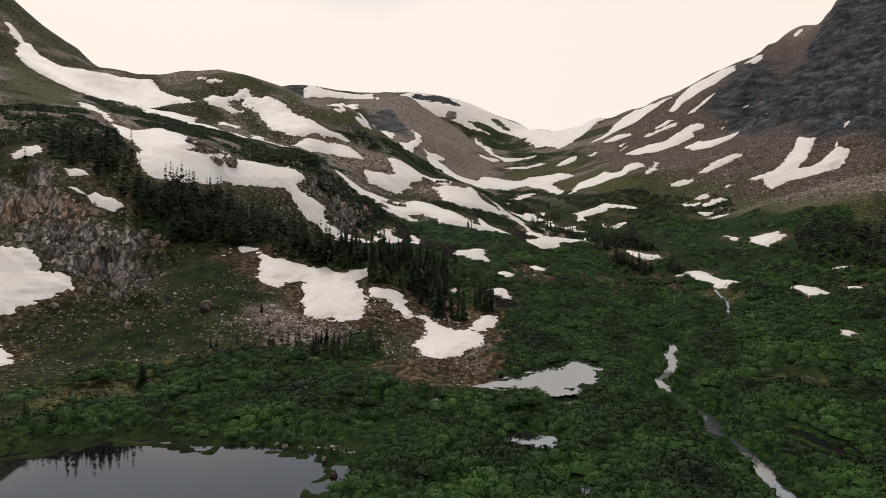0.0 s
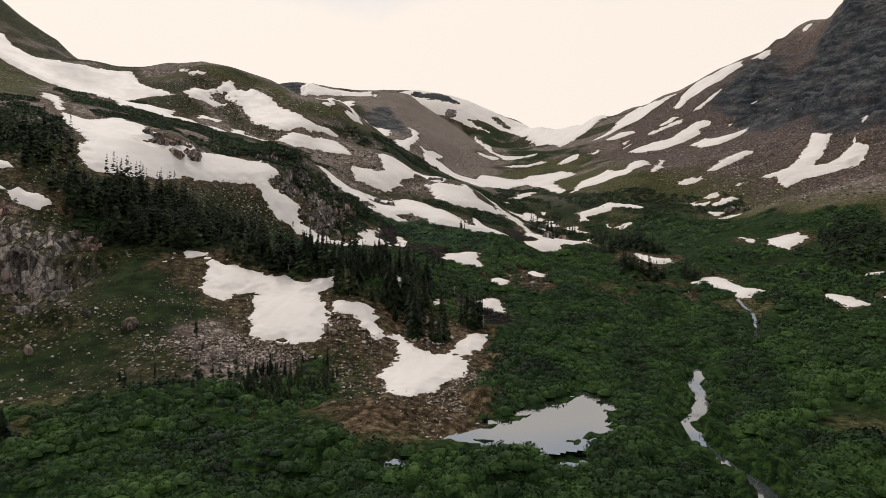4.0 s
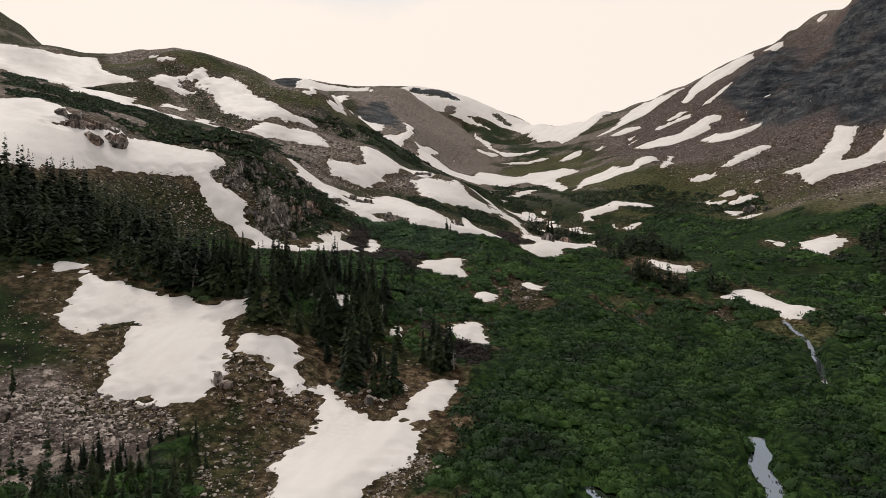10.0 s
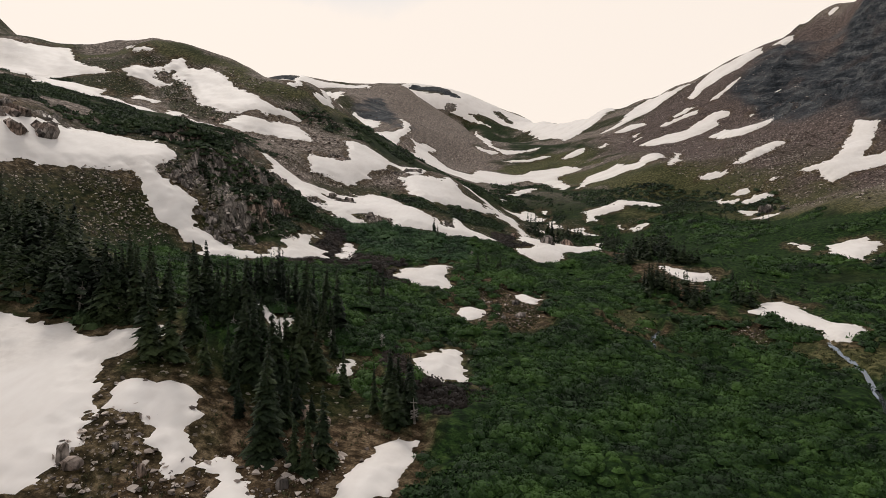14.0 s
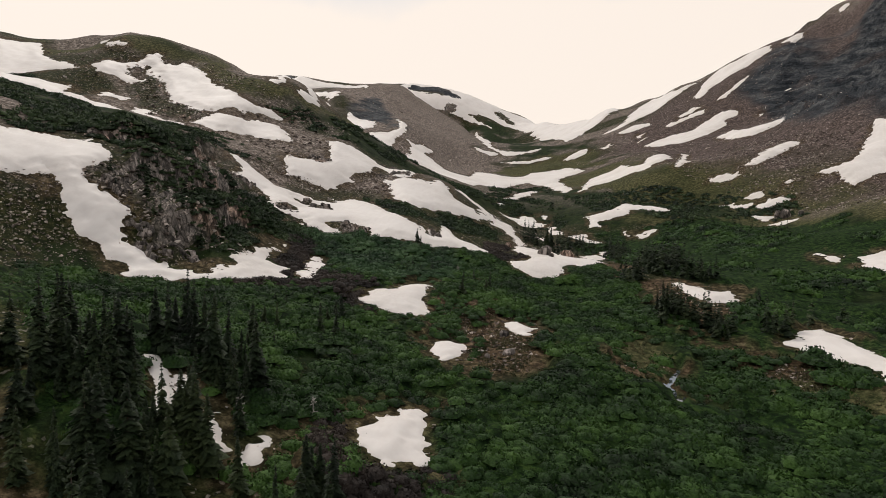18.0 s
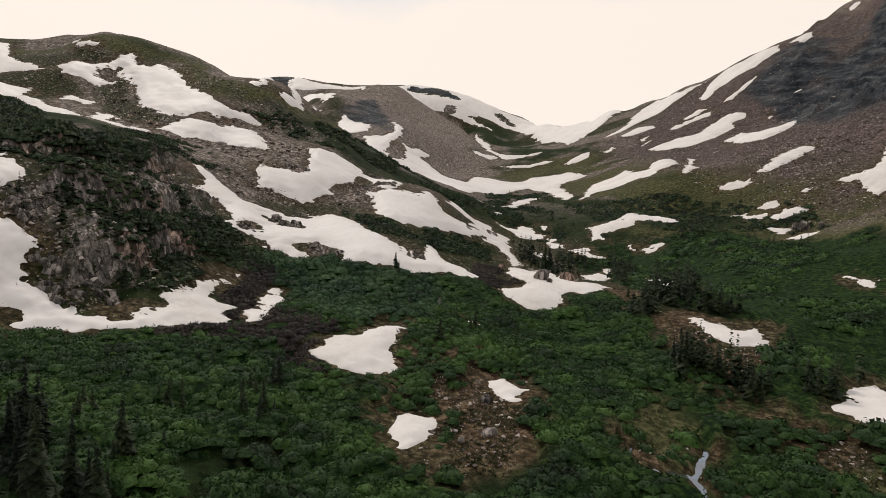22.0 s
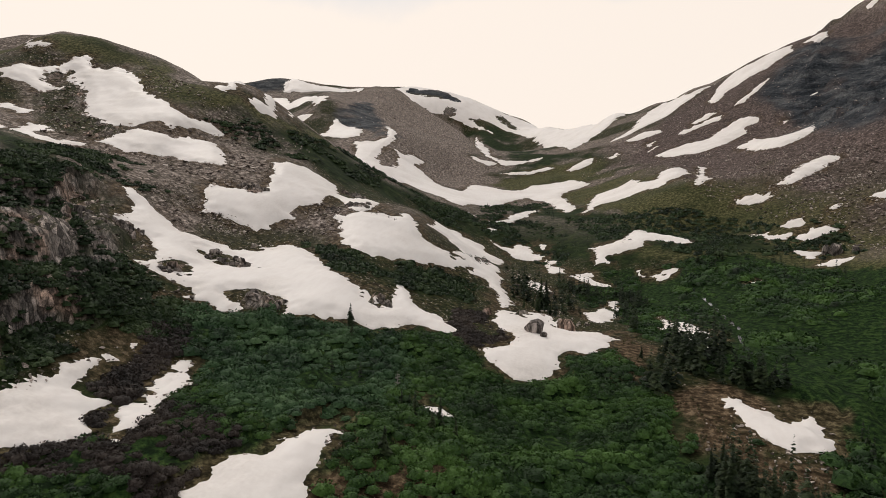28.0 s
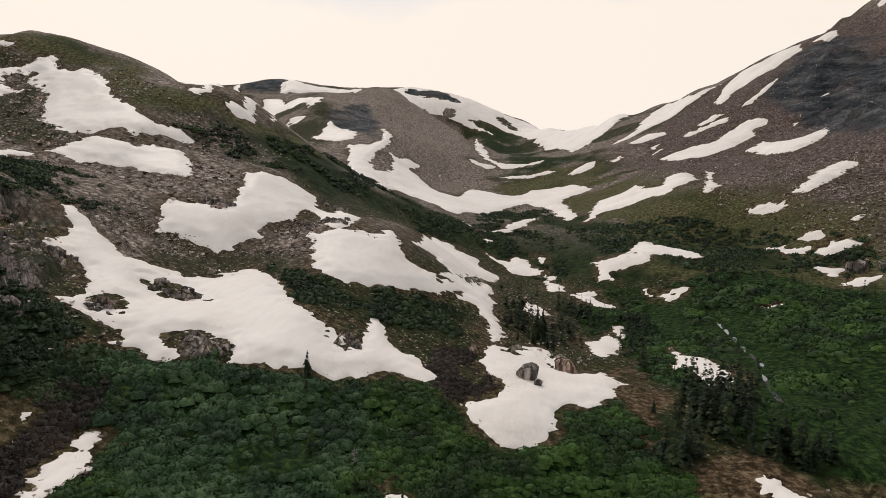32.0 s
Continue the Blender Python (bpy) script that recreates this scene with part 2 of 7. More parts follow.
# ---- materials ----
def node_material(name, rough):
    m = bpy.data.materials.new(name)
    m.use_nodes = True
    n = m.node_tree.nodes
    b = n["Principled BSDF"]
    b.inputs["Roughness"].default_value = rough
    b.inputs["Specular IOR Level"].default_value = 0.06
    return m, n, m.node_tree.links, b


def noise_node(n, l, coord, scale, detail=5.0, kind="ShaderNodeTexNoise", rough=0.5):
    t = n.new(kind)
    t.inputs["Scale"].default_value = scale
    if kind == "ShaderNodeTexNoise":
        t.inputs["Detail"].default_value, t.inputs["Roughness"].default_value = detail, rough
    l.new(coord, t.inputs["Vector"])
    return t


def ramp_node(n, l, fac, *stops):
    r = n.new("ShaderNodeValToRGB")
    while len(r.color_ramp.elements) < len(stops):
        r.color_ramp.elements.new(0.5)
    for el, (pos, col) in zip(r.color_ramp.elements, stops):
        el.position, el.color = pos, (*col, 1)
    l.new(fac, r.inputs["Fac"])
    return r.outputs["Color"]


def mix_node(n, l, fac, a, b, blend="MIX"):
    x = n.new("ShaderNodeMix")
    x.data_type, x.blend_type = "RGBA", blend
    if isinstance(fac, float):
        x.inputs["Factor"].default_value = fac
    else:
        l.new(fac, x.inputs["Factor"])
    l.new(a, x.inputs["A"])
    l.new(b, x.inputs["B"])
    return x.outputs["Result"]


def bump_node(n, l, b, height, strength, distance):
    bp = n.new("ShaderNodeBump")
    bp.inputs["Strength"].default_value, bp.inputs["Distance"].default_value = strength, distance
    l.new(height, bp.inputs["Height"])
    l.new(bp.outputs["Normal"], b.inputs["Normal"])


def speckled(name, rough, fine, coarse, dark, mid, light, bump=0.4, island=0.0):
    """A two-scale mottled surface; island: how far loose pieces differ from one another."""
    m, n, l, b = node_material(name, rough)
    co = n.new("ShaderNodeNewGeometry").outputs["Position"]
    f, c = noise_node(n, l, co, fine, 6), noise_node(n, l, co, coarse, 3)
    add = n.new("ShaderNodeMath")
    add.operation = "MULTIPLY_ADD"
    add.inputs[1].default_value = 0.55
    l.new(f.outputs["Fac"], add.inputs[0])
    half = n.new("ShaderNodeMath")
    half.operation = "MULTIPLY"
    half.inputs[1].default_value = 0.45
    l.new(c.outputs["Fac"], half.inputs[0])
    l.new(half.outputs[0], add.inputs[2])
    fac = add.outputs[0]
    if island:
        geo, k = n.new("ShaderNodeNewGeometry"), n.new("ShaderNodeMath")
        k.operation = "MULTIPLY_ADD"
        k.inputs[1].default_value = island
        l.new(geo.outputs["Random Per Island"], k.inputs[0])
        l.new(fac, k.inputs[2])
        off = n.new("ShaderNodeMath")
        off.operation = "SUBTRACT"
        off.inputs[1].default_value = island / 2
        l.new(k.outputs[0], off.inputs[0])
        fac = off.outputs[0]
    l.new(ramp_node(n, l, fac, (0.32, dark), (0.5, mid), (0.68, light)), b.inputs["Base Color"])
    bump_node(n, l, b, f.outputs["Fac"], bump, 0.4 / fine)
    return m


def bedrock(n, l, co, grey):
    """Tilted, streaked bedrock: grey and pinkish beds with dark joints."""
    tilt = n.new("ShaderNodeMapping")
    tilt.inputs["Scale"].default_value, tilt.inputs["Rotation"].default_value = (1.25, 1.1, 0.42), (0.22, -0.3, 0.4)
    l.new(co, tilt.inputs["Vector"])
    bend, stain = noise_node(n, l, co, 0.5, 4), noise_node(n, l, co, 0.14, 4)
    warp = n.new("ShaderNodeMix")
    warp.data_type = "VECTOR"
    warp.inputs["Factor"].default_value = 0.3
    l.new(tilt.outputs[0], warp.inputs["A"])
    l.new(bend.outputs["Color"], warp.inputs["B"])
    blocks = noise_node(n, l, warp.outputs["Result"], 1.5, 0, "ShaderNodeTexVoronoi")
    joints = noise_node(n, l, warp.outputs["Result"], 1.5, 0, "ShaderNodeTexVoronoi")
    joints.feature = "DISTANCE_TO_EDGE"
    sp = n.new("ShaderNodeSeparateColor")
    l.new(blocks.outputs["Color"], sp.inputs["Color"])
    cool = ramp_node(n, l, sp.outputs[0], (0.0, (0.055, 0.051, 0.048)), (0.5, (0.14, 0.128, 0.118)), (1.0, (0.29, 0.265, 0.245)))
    warm = ramp_node(n, l, sp.outputs[0], (0.0, (0.065, 0.048, 0.039)), (0.5, (0.18, 0.135, 0.108)), (1.0, (0.35, 0.27, 0.225)))
    col = mix_node(n, l, grey(stain.outputs["Fac"], 0.52, 0.66), cool, warm)
    crack = ramp_node(n, l, joints.outputs["Distance"], (0.0, (0.4, 0.38, 0.36)), (0.1, (1, 1, 1)))
    weather = noise_node(n, l, tilt.outputs[0], 1.6, 6, rough=0.65)
    col = mix_node(n, l, 0.85, col, ramp_node(n, l, weather.outputs["Fac"], (0.4, (0.4, 0.4, 0.4)), (0.6, (1.9, 1.8, 1.75))), "MULTIPLY")
    return mix_node(n, l, 0.9, col, crack, "MULTIPLY"), bend


def ground_material():
    """Turf, bare earth, scree and bedrock, laid out by the land's own cover layers."""
    m, n, l, b = node_material("alpine ground", 0.95)
    geo = n.new("ShaderNodeNewGeometry")
    co = geo.outputs["Position"]
    big, mid, fine = noise_node(n, l, co, 0.05, 5), noise_node(n, l, co, 0.35, 6, rough=0.65), noise_node(n, l, co, 1.1, 6, rough=0.68)
    stones = noise_node(n, l, co, 1.25, 0, "ShaderNodeTexVoronoi")
    pebbles = noise_node(n, l, co, 3.6, 0, "ShaderNodeTexVoronoi")

    def layer(name):
        a = n.new("ShaderNodeAttribute")
        a.attribute_name = name
        return a.outputs["Fac"]

    def one(cells):
        sp = n.new("ShaderNodeSeparateColor")
        l.new(cells.outputs["Color"], sp.inputs["Color"])
        return sp.outputs[0]

    def grey(fac, lo, hi, top=1.0):
        return ramp_node(n, l, fac, (lo, (0, 0, 0)), (hi, (top, top, top)))

    turf = ramp_node(n, l, fine.outputs["Fac"], (0.41, (0.009, 0.013, 0.004)), (0.5, (0.021, 0.026, 0.009)), (0.62, (0.055, 0.052, 0.022)))
    heath = ramp_node(n, l, fine.outputs["Fac"], (0.41, (0.012, 0.009, 0.005)), (0.51, (0.032, 0.023, 0.012)), (0.62, (0.085, 0.062, 0.034)))
    turf = mix_node(n, l, grey(mid.outputs["Fac"], 0.5, 0.66, 0.7), turf, heath)
    turf = mix_node(n, l, grey(one(pebbles), 0.94, 0.96, 0.85), turf, ramp_node(n, l, fine.outputs["Fac"], (0.3, (0.12, 0.105, 0.09)), (0.7, (0.4, 0.35, 0.3))))
    green = ramp_node(n, l, mid.outputs["Fac"], (0.36, (0.005, 0.01, 0.003)), (0.52, (0.014, 0.025, 0.007)), (0.68, (0.034, 0.046, 0.015)))
    grass = ramp_node(n, l, fine.outputs["Fac"], (0.41, (0.026, 0.029, 0.011)), (0.5, (0.06, 0.061, 0.025)), (0.62, (0.13, 0.118, 0.058)))
    grass = mix_node(n, l, grey(big.outputs["Fac"], 0.5, 0.7, 0.6), grass, green)
    earth = ramp_node(n, l, fine.outputs["Fac"], (0.4, (0.022, 0.015, 0.008)), (0.51, (0.066, 0.045, 0.026)), (0.63, (0.17, 0.125, 0.08)))
    scree = ramp_node(n, l, one(stones), (0.0, (0.07, 0.057, 0.05)), (0.6, (0.225, 0.187, 0.166)), (0.97, (0.5, 0.425, 0.375)))
    gravel = ramp_node(n, l, one(pebbles), (0.0, (0.07, 0.057, 0.05)), (0.6, (0.225, 0.187, 0.166)), (0.97, (0.5, 0.425, 0.375)))
    scree = mix_node(n, l, 0.25, scree, gravel)
    gaps = ramp_node(n, l, stones.outputs["Distance"], (0.25, (1, 1, 1)), (0.75, (0.4, 0.37, 0.35)))
    scree = mix_node(n, l, 0.8, scree, gaps, "MULTIPLY")
    scree = mix_node(n, l, grey(mid.outputs["Fac"], 0.52, 0.66, 0.75), scree, turf)
    rock, _ = bedrock(n, l, co, grey)
    up = n.new("ShaderNodeSeparateXYZ")
    l.new(geo.outputs["True Normal"], up.inputs[0])
    ledge = n.new("ShaderNodeMath")
    ledge.operation = "MULTIPLY_ADD"
    ledge.inputs[1].default_value = 0.35
    l.new(mid.outputs["Fac"], ledge.inputs[0])
    l.new(up.outputs["Z"], ledge.inputs[2])
    rock = mix_node(n, l, grey(ledge.outputs[0], 0.92, 1.05, 0.95), rock, turf)
    col = mix_node(n, l, layer("green"), turf, green)
    col = mix_node(n, l, layer("grass"), col, grass)
    # leaf-green floor, darkened to put shade into the gaps between bushes
    leafy = ramp_node(n, l, fine.outputs["Fac"], (0.42, (0.004, 0.011, 0.003)), (0.52, (0.013, 0.031, 0.007)), (0.62, (0.032, 0.058, 0.014)))
    col = mix_node(n, l, layer("willow"), col, leafy)
    dull = n.new("ShaderNodeRGB")
    dull.outputs[0].default_value = (0.56, 0.52, 0.54, 1)
    scree = mix_node(n, l, layer("talus"), scree, mix_node(n, l, 1.0, scree, dull.outputs[0], "MULTIPLY"))
    col = mix_node(n, l, layer("scree"), col, scree)
    col = mix_node(n, l, layer("earth"), col, earth)
    col = mix_node(n, l, layer("rock"), col, rock)
    beds = n.new("ShaderNodeMapping")
    beds.inputs["Scale"].default_value, beds.inputs["Rotation"].default_value = (0.35, 0.35, 1.0), (0.25, -0.3, 0)
    l.new(co, beds.inputs["Vector"])
    strata, chips = noise_node(n, l, beds.outputs[0], 0.22, 7, rough=0.68), noise_node(n, l, co, 0.9, 8, rough=0.72)
    dark = ramp_node(n, l, strata.outputs["Fac"], (0.4, (0.018, 0.022, 0.027)), (0.51, (0.042, 0.047, 0.054)), (0.62, (0.09, 0.094, 0.098)))
    dark = mix_node(n, l, 0.75, dark, ramp_node(n, l, chips.outputs["Fac"], (0.42, (0.4, 0.4, 0.4)), (0.58, (1.5, 1.48, 1.45))), "MULTIPLY")
    dark = mix_node(n, l, grey(big.outputs["Fac"], 0.54, 0.66, 0.3), dark, scree)
    col = mix_node(n, l, layer("slate"), col, dark)
    grain = noise_node(n, l, co, 6.0, 4, rough=0.7)
    col = mix_node(n, l, 0.8, col, ramp_node(n, l, grain.outputs["Fac"], (0.36, (0.5, 0.5, 0.5)), (0.5, (1, 1, 1)), (0.64, (1.65, 1.6, 1.5))), "MULTIPLY")
    l.new(col, b.inputs["Base Color"])
    hsum = n.new("ShaderNodeMath")
    hsum.operation = "ADD"
    l.new(stones.outputs["Distance"], hsum.inputs[0])
    l.new(fine.outputs["Fac"], hsum.inputs[1])
    bump_node(n, l, b, hsum.outputs[0], 0.3, 0.2)
    return m


def rock_material():
    m, n, l, b = node_material("streaked granite", 0.9)
    co = n.new("ShaderNodeNewGeometry").outputs["Position"]

    def grey(fac, lo, hi, top=1.0):
        return ramp_node(n, l, fac, (lo, (0, 0, 0)), (hi, (top, top, top)))

    col, seams = bedrock(n, l, co, grey)
    l.new(col, b.inputs["Base Color"])
    bump_node(n, l, b, seams.outputs["Fac"], 0.6, 0.2)
    return m


def snow_material():
    m, n, l, b = node_material("old spring snow", 0.55)
    co = n.new("ShaderNodeNewGeometry").outputs["Position"]
    stretch = n.new("ShaderNodeMapping")
    stretch.inputs["Scale"].default_value = (1.0, 0.22, 1.0)
    stretch.inputs["Rotation"].default_value = (0, 0, 0.7)
    l.new(co, stretch.inputs["Vector"])
    runnel, cup, dirt = noise_node(n, l, stretch.outputs[0], 1.1, 4), noise_node(n, l, co, 2.2, 3), noise_node(n, l, co, 0.09, 6)
    clean = ramp_node(n, l, runnel.outputs["Fac"], (0.3, (0.75, 0.7, 0.66)), (0.6, (0.79, 0.745, 0.705)))
    soiled = ramp_node(n, l, cup.outputs["Fac"], (0.3, (0.6, 0.545, 0.5)), (0.7, (0.74, 0.69, 0.64)))
    l.new(mix_node(n, l, ramp_node(n, l, dirt.outputs["Fac"], (0.45, (0, 0, 0)), (0.75, (0.75, 0.75, 0.75))), clean, soiled), b.inputs["Base Color"])
    add = n.new("ShaderNodeMath")
    l.new(runnel.outputs["Fac"], add.inputs[0])
    l.new(cup.outputs["Fac"], add.inputs[1])
    bump_node(n, l, b, add.outputs[0], 0.08, 0.08)
    return m


def water_material(name, colour, ripple, rough, bright, tint):
    m, n, l, b = node_material(name, rough)
    b.inputs["Base Color"].default_value = (*colour, 1)
    b.inputs["Specular IOR Level"].default_value = 0.5
    # an IOR above water's own makes the mirrored sky brighter than it would be
    b.inputs["IOR"].default_value = bright
    b.inputs["Specular Tint"].default_value = (*tint, 1)
    co = n.new("ShaderNodeNewGeometry").outputs["Position"]
    bump_node(n, l, b, noise_node(n, l, co, 2.5, 3).outputs["Fac"], ripple, 0.05)
    return m


def leaf_material(name, dark, mid, light, rough=0.75, grain=5.0):
    """Foliage: each spray differs a little, with drifts of colour over the ground and a fine grain."""
    m, n, l, b = node_material(name, rough)
    b.inputs["Specular IOR Level"].default_value = 0.25
    geo = n.new("ShaderNodeNewGeometry")
    c, f = noise_node(n, l, geo.outputs["Position"], 0.16, 4), noise_node(n, l, geo.outputs["Position"], grain, 4, rough=0.7)
    fac = c.outputs["Fac"]
    for source, amount in ((geo.outputs["Random Per Island"], 0.16), (f.outputs["Fac"], 0.4)):
        k = n.new("ShaderNodeMath")
        k.operation = "MULTIPLY_ADD"
        k.inputs[1].default_value = amount
        l.new(source, k.inputs[0])
        l.new(fac, k.inputs[2])
        fac = k.outputs[0]
    l.new(ramp_node(n, l, fac, (0.56, dark), (0.76, mid), (0.97, light)), b.inputs["Base Color"])
    bump_node(n, l, b, f.outputs["Fac"], 0.7, 0.25)
    return m


GROUND = ground_material()
SNOW = snow_material()
# LAKE, WATER, BROOK: blue tint and high IOR put a cooler, brighter reflection in
LAKE = water_material("dark lake water", (0.008, 0.008, 0.008), 0.01, 0.02, 1.6, (0.72, 0.83, 1.0))
WATER = water_material("still pond water", (0.012, 0.012, 0.01), 0.008, 0.02, 4.5, (0.88, 0.94, 1.0))
# near-black base and low IOR, only for the long dark pool
DARK_WATER = water_material("dark pool water", (0.006, 0.005, 0.004), 0.01, 0.05, 1.3, (1.0, 1.0, 1.0))
BROOK = water_material("running brook water", (0.05, 0.055, 0.06), 0.04, 0.06, 3.6, (0.88, 0.94, 1.0))
ROCK = rock_material()
SCREE = speckled("loose scree stone", 0.9, 2.0, 0.1, (0.1, 0.083, 0.073), (0.27, 0.225, 0.197), (0.52, 0.45, 0.4), 0.5, 0.6)
WILLOW = leaf_material("willow leaves", (0.003, 0.011, 0.002), (0.016, 0.047, 0.0065), (0.054, 0.115, 0.018))
SAGE = leaf_material("grey-green willow leaves", (0.006, 0.02, 0.007), (0.024, 0.062, 0.02), (0.07, 0.13, 0.05))
TWIG = leaf_material("bare purple-brown willow twigs", (0.01, 0.0075, 0.006), (0.025, 0.018, 0.0145), (0.055, 0.041, 0.032))
KRUMM = leaf_material("low spruce needles", (0.004, 0.011, 0.003), (0.016, 0.034, 0.01), (0.046, 0.074, 0.024))
NEEDLE = leaf_material("spruce needles", (0.004, 0.009, 0.003), (0.013, 0.025, 0.008), (0.04, 0.057, 0.019))
TUFT = leaf_material("alpine grass blades", (0.03, 0.036, 0.012), (0.07, 0.072, 0.03), (0.16, 0.14, 0.075))
BARK = speckled("grey-brown bark", 0.95, 6.0, 0.8, (0.035, 0.028, 0.022), (0.085, 0.07, 0.056), (0.16, 0.14, 0.12))
DEADWOOD = speckled("bleached dead wood", 0.9, 6.0, 0.8, (0.12, 0.105, 0.09), (0.24, 0.22, 0.2), (0.36, 0.34, 0.31))


# ---- mesh helpers ----
def link_mesh(name, v, faces, mat, smooth_faces=False):
    """A mesh from numpy points and an (n, 3) or (n, 4) array of faces."""
    me = bpy.data.meshes.new(name)
    faces = np.asarray(faces, np.int32)
    k = faces.shape[1]
    me.vertices.add(len(v))
    me.vertices.foreach_set("co", np.asarray(v, np.float32).ravel())
    me.loops.add(faces.size)
    me.loops.foreach_set("vertex_index", faces.ravel())
    me.polygons.add(len(faces))
    me.polygons.foreach_set("loop_start", np.arange(0, faces.size, k, dtype=np.int32))
    me.polygons.foreach_set("use_smooth", np.full(len(faces), smooth_faces, dtype=bool))
    me.materials.append(mat)
    me.update(calc_edges=True)
    return me


def grid_mesh(name, pts, mat, keep=None):
    """A sheet from an (n, m, 3) array of points."""
    n, m, _ = pts.shape
    i = np.arange(n * m).reshape(n, m)
    q = np.stack([i[:-1, :-1], i[1:, :-1], i[1:, 1:], i[:-1, 1:]], -1).reshape(-1, 4)
    v = pts.reshape(-1, 3)
    if keep is not None:
        k = keep.reshape(-1)
        q = q[k[q].any(1)]
        used = np.unique(q)
        back_to = np.full(n * m, -1)
        back_to[used] = np.arange(len(used))
        v, q = v[used], back_to[q]
    return new(name, link_mesh(name, v, q, mat, True))


def part(name, mesh, parent, label=""):
    ob = new(name, mesh)
    ob.parent = parent
    return tagged(ob, label)


def inside_distance(poly, x, y, reach=1e9):
    """Signed distance to an outline in plan, positive inside; far from it only a large negative number."""
    p = np.array(poly, float)
    out = np.full(x.shape, -reach)
    near = (x > p[:, 0].min() - reach) & (x < p[:, 0].max() + reach) & (y > p[:, 1].min() - reach) & (y < p[:, 1].max() + reach)
    if not near.any():
        return out
    px, py = x[near], y[near]
    d2, odd = np.full(px.shape, 1e18), np.zeros(px.shape, bool)
    for (ax, ay), (bx, by) in zip(p, np.roll(p, -1, 0)):
        ex, ey = bx - ax, by - ay
        t = np.clip(((px - ax) * ex + (py - ay) * ey) / (ex * ex + ey * ey + 1e-12), 0, 1)
        d2 = np.minimum(d2, (px - ax - t * ex) ** 2 + (py - ay - t * ey) ** 2)
        if ey:
            odd ^= ((ay > py) != (by > py)) & (px < ax + (py - ay) / ey * ex)
    out[near] = np.where(odd, 1, -1) * np.sqrt(d2)
    return out


def line_distance(pts, x, y, reach=1e9):
    """Distance to a line in plan; far from it only a large number."""
    p = np.array(pts, float)
    near = (x > p[:, 0].min() - reach) & (x < p[:, 0].max() + reach) & (y > p[:, 1].min() - reach) & (y < p[:, 1].max() + reach)
    out, px, py = np.full(x.shape, float(reach)), x[near], y[near]
    d2 = np.full(px.shape, 1e18)
    for (ax, ay), (bx, by) in zip(pts[:-1], pts[1:]):
        ex, ey = bx - ax, by - ay
        t = np.clip(((px - ax) * ex + (py - ay) * ey) / (ex * ex + ey * ey + 1e-12), 0, 1)
        d2 = np.minimum(d2, (px - ax - t * ex) ** 2 + (py - ay - t * ey) ** 2)
    out[near] = np.sqrt(d2)
    return out


def pairs(xy):
    return list(zip(xy[::2], xy[1::2]))


# ---- plan: water, land cover, snow, stands of trees ----
POOLS, BROOKS, COVER, SNOWS, BRUSH, STANDS, CLEARINGS, ISLANDS = [], [], [], [], [], [], [], []


def pool(name, label, level, *xy):
    POOLS.append((name, label, level, pairs(xy)))


def brook(label, width, *xy):
    BROOKS.append((label, width, pairs(xy)))


def cover(kind, soft, *xy):
    COVER.append((kind, soft, pairs(xy)))


def snow_patch(label, *xy):
    SNOWS.append((label, pairs(xy)))


def brush(kind, spacing, size, *xy):
    BRUSH.append((kind, spacing, size, pairs(xy)))


def stand(kind, count, low, high, *xy):
    STANDS.append((kind, count, low, high, pairs(xy)))


def clearing(*xy):
    CLEARINGS.append(pairs(xy))


def bare_rock(*xy):
    """An island of rock standing clear of the snow."""
    ISLANDS.append(pairs(xy))


snow_patch("broad melting snowfield with rocks showing through", -80.3, 219.6, -80.4, 222.3, -74.9, 219.7, -71.8, 219.3, -67.5, 217.1, -63.9, 219.3, -60.0, 221.2, -55.7, 224.5, -56.5, 229.7, -54.5, 233.0, -47.9, 229.8, -41.8, 221.3, -35.2, 214.9, -30.4, 212.9, -27.4, 209.5, -26.0, 211.5, -27.2, 217.8, -27.0, 222.9, -24.8, 220.1, -22.3, 216.2, -18.6, 214.9, -15.4, 210.1, -16.3, 208.5, -20.9, 208.1, -22.9, 204.6, -26.5, 200.7, -28.9, 200.2, -32.5, 198.3, -37.6, 197.8, -37.8, 199.6, -42.0, 201.4, -46.4, 200.5, -46.0, 198.7, -42.5, 197.0, -45.3, 195.4, -47.9, 195.8, -52.3, 193.3, -50.9, 196.5, -52.0, 198.6, -55.6, 198.3, -61.7, 198.1, -60.4, 202.1, -67.2, 209.2, -70.3, 209.5, -72.1, 208.1, -73.7, 209.9, -73.5, 213.7, -75.5, 217.2)
snow_patch("snowfield around a large boulder, dirty at its foot", -19.5, 252.7, -16.8, 258.7, -12.9, 252.0, -11.0, 240.8, -7.8, 234.6, -3.6, 238.2, -1.7, 238.5, 0.0, 230.8, 2.3, 223.6, 6.7, 229.8, 10.1, 222.8, 7.6, 214.7, 4.5, 209.6, 1.7, 209.3, 0.7, 204.3, 0.2, 199.9, -2.6, 198.2, -4.5, 197.9, -7.0, 199.7, -9.0, 201.5, -10.4, 203.8, -8.9, 205.3, -6.2, 207.5, -5.5, 211.0, -7.0, 213.9, -9.8, 217.5, -10.6, 220.1, -10.4, 228.4, -11.0, 236.4, -13.3, 246.0, -16.1, 250.2, -18.9, 249.4)
snow_patch("melting patch of old snow on the slope", -13.5, 183.8, -11.8, 183.7, -10.1, 182.2, -11.1, 181.8, -12.9, 182.7)
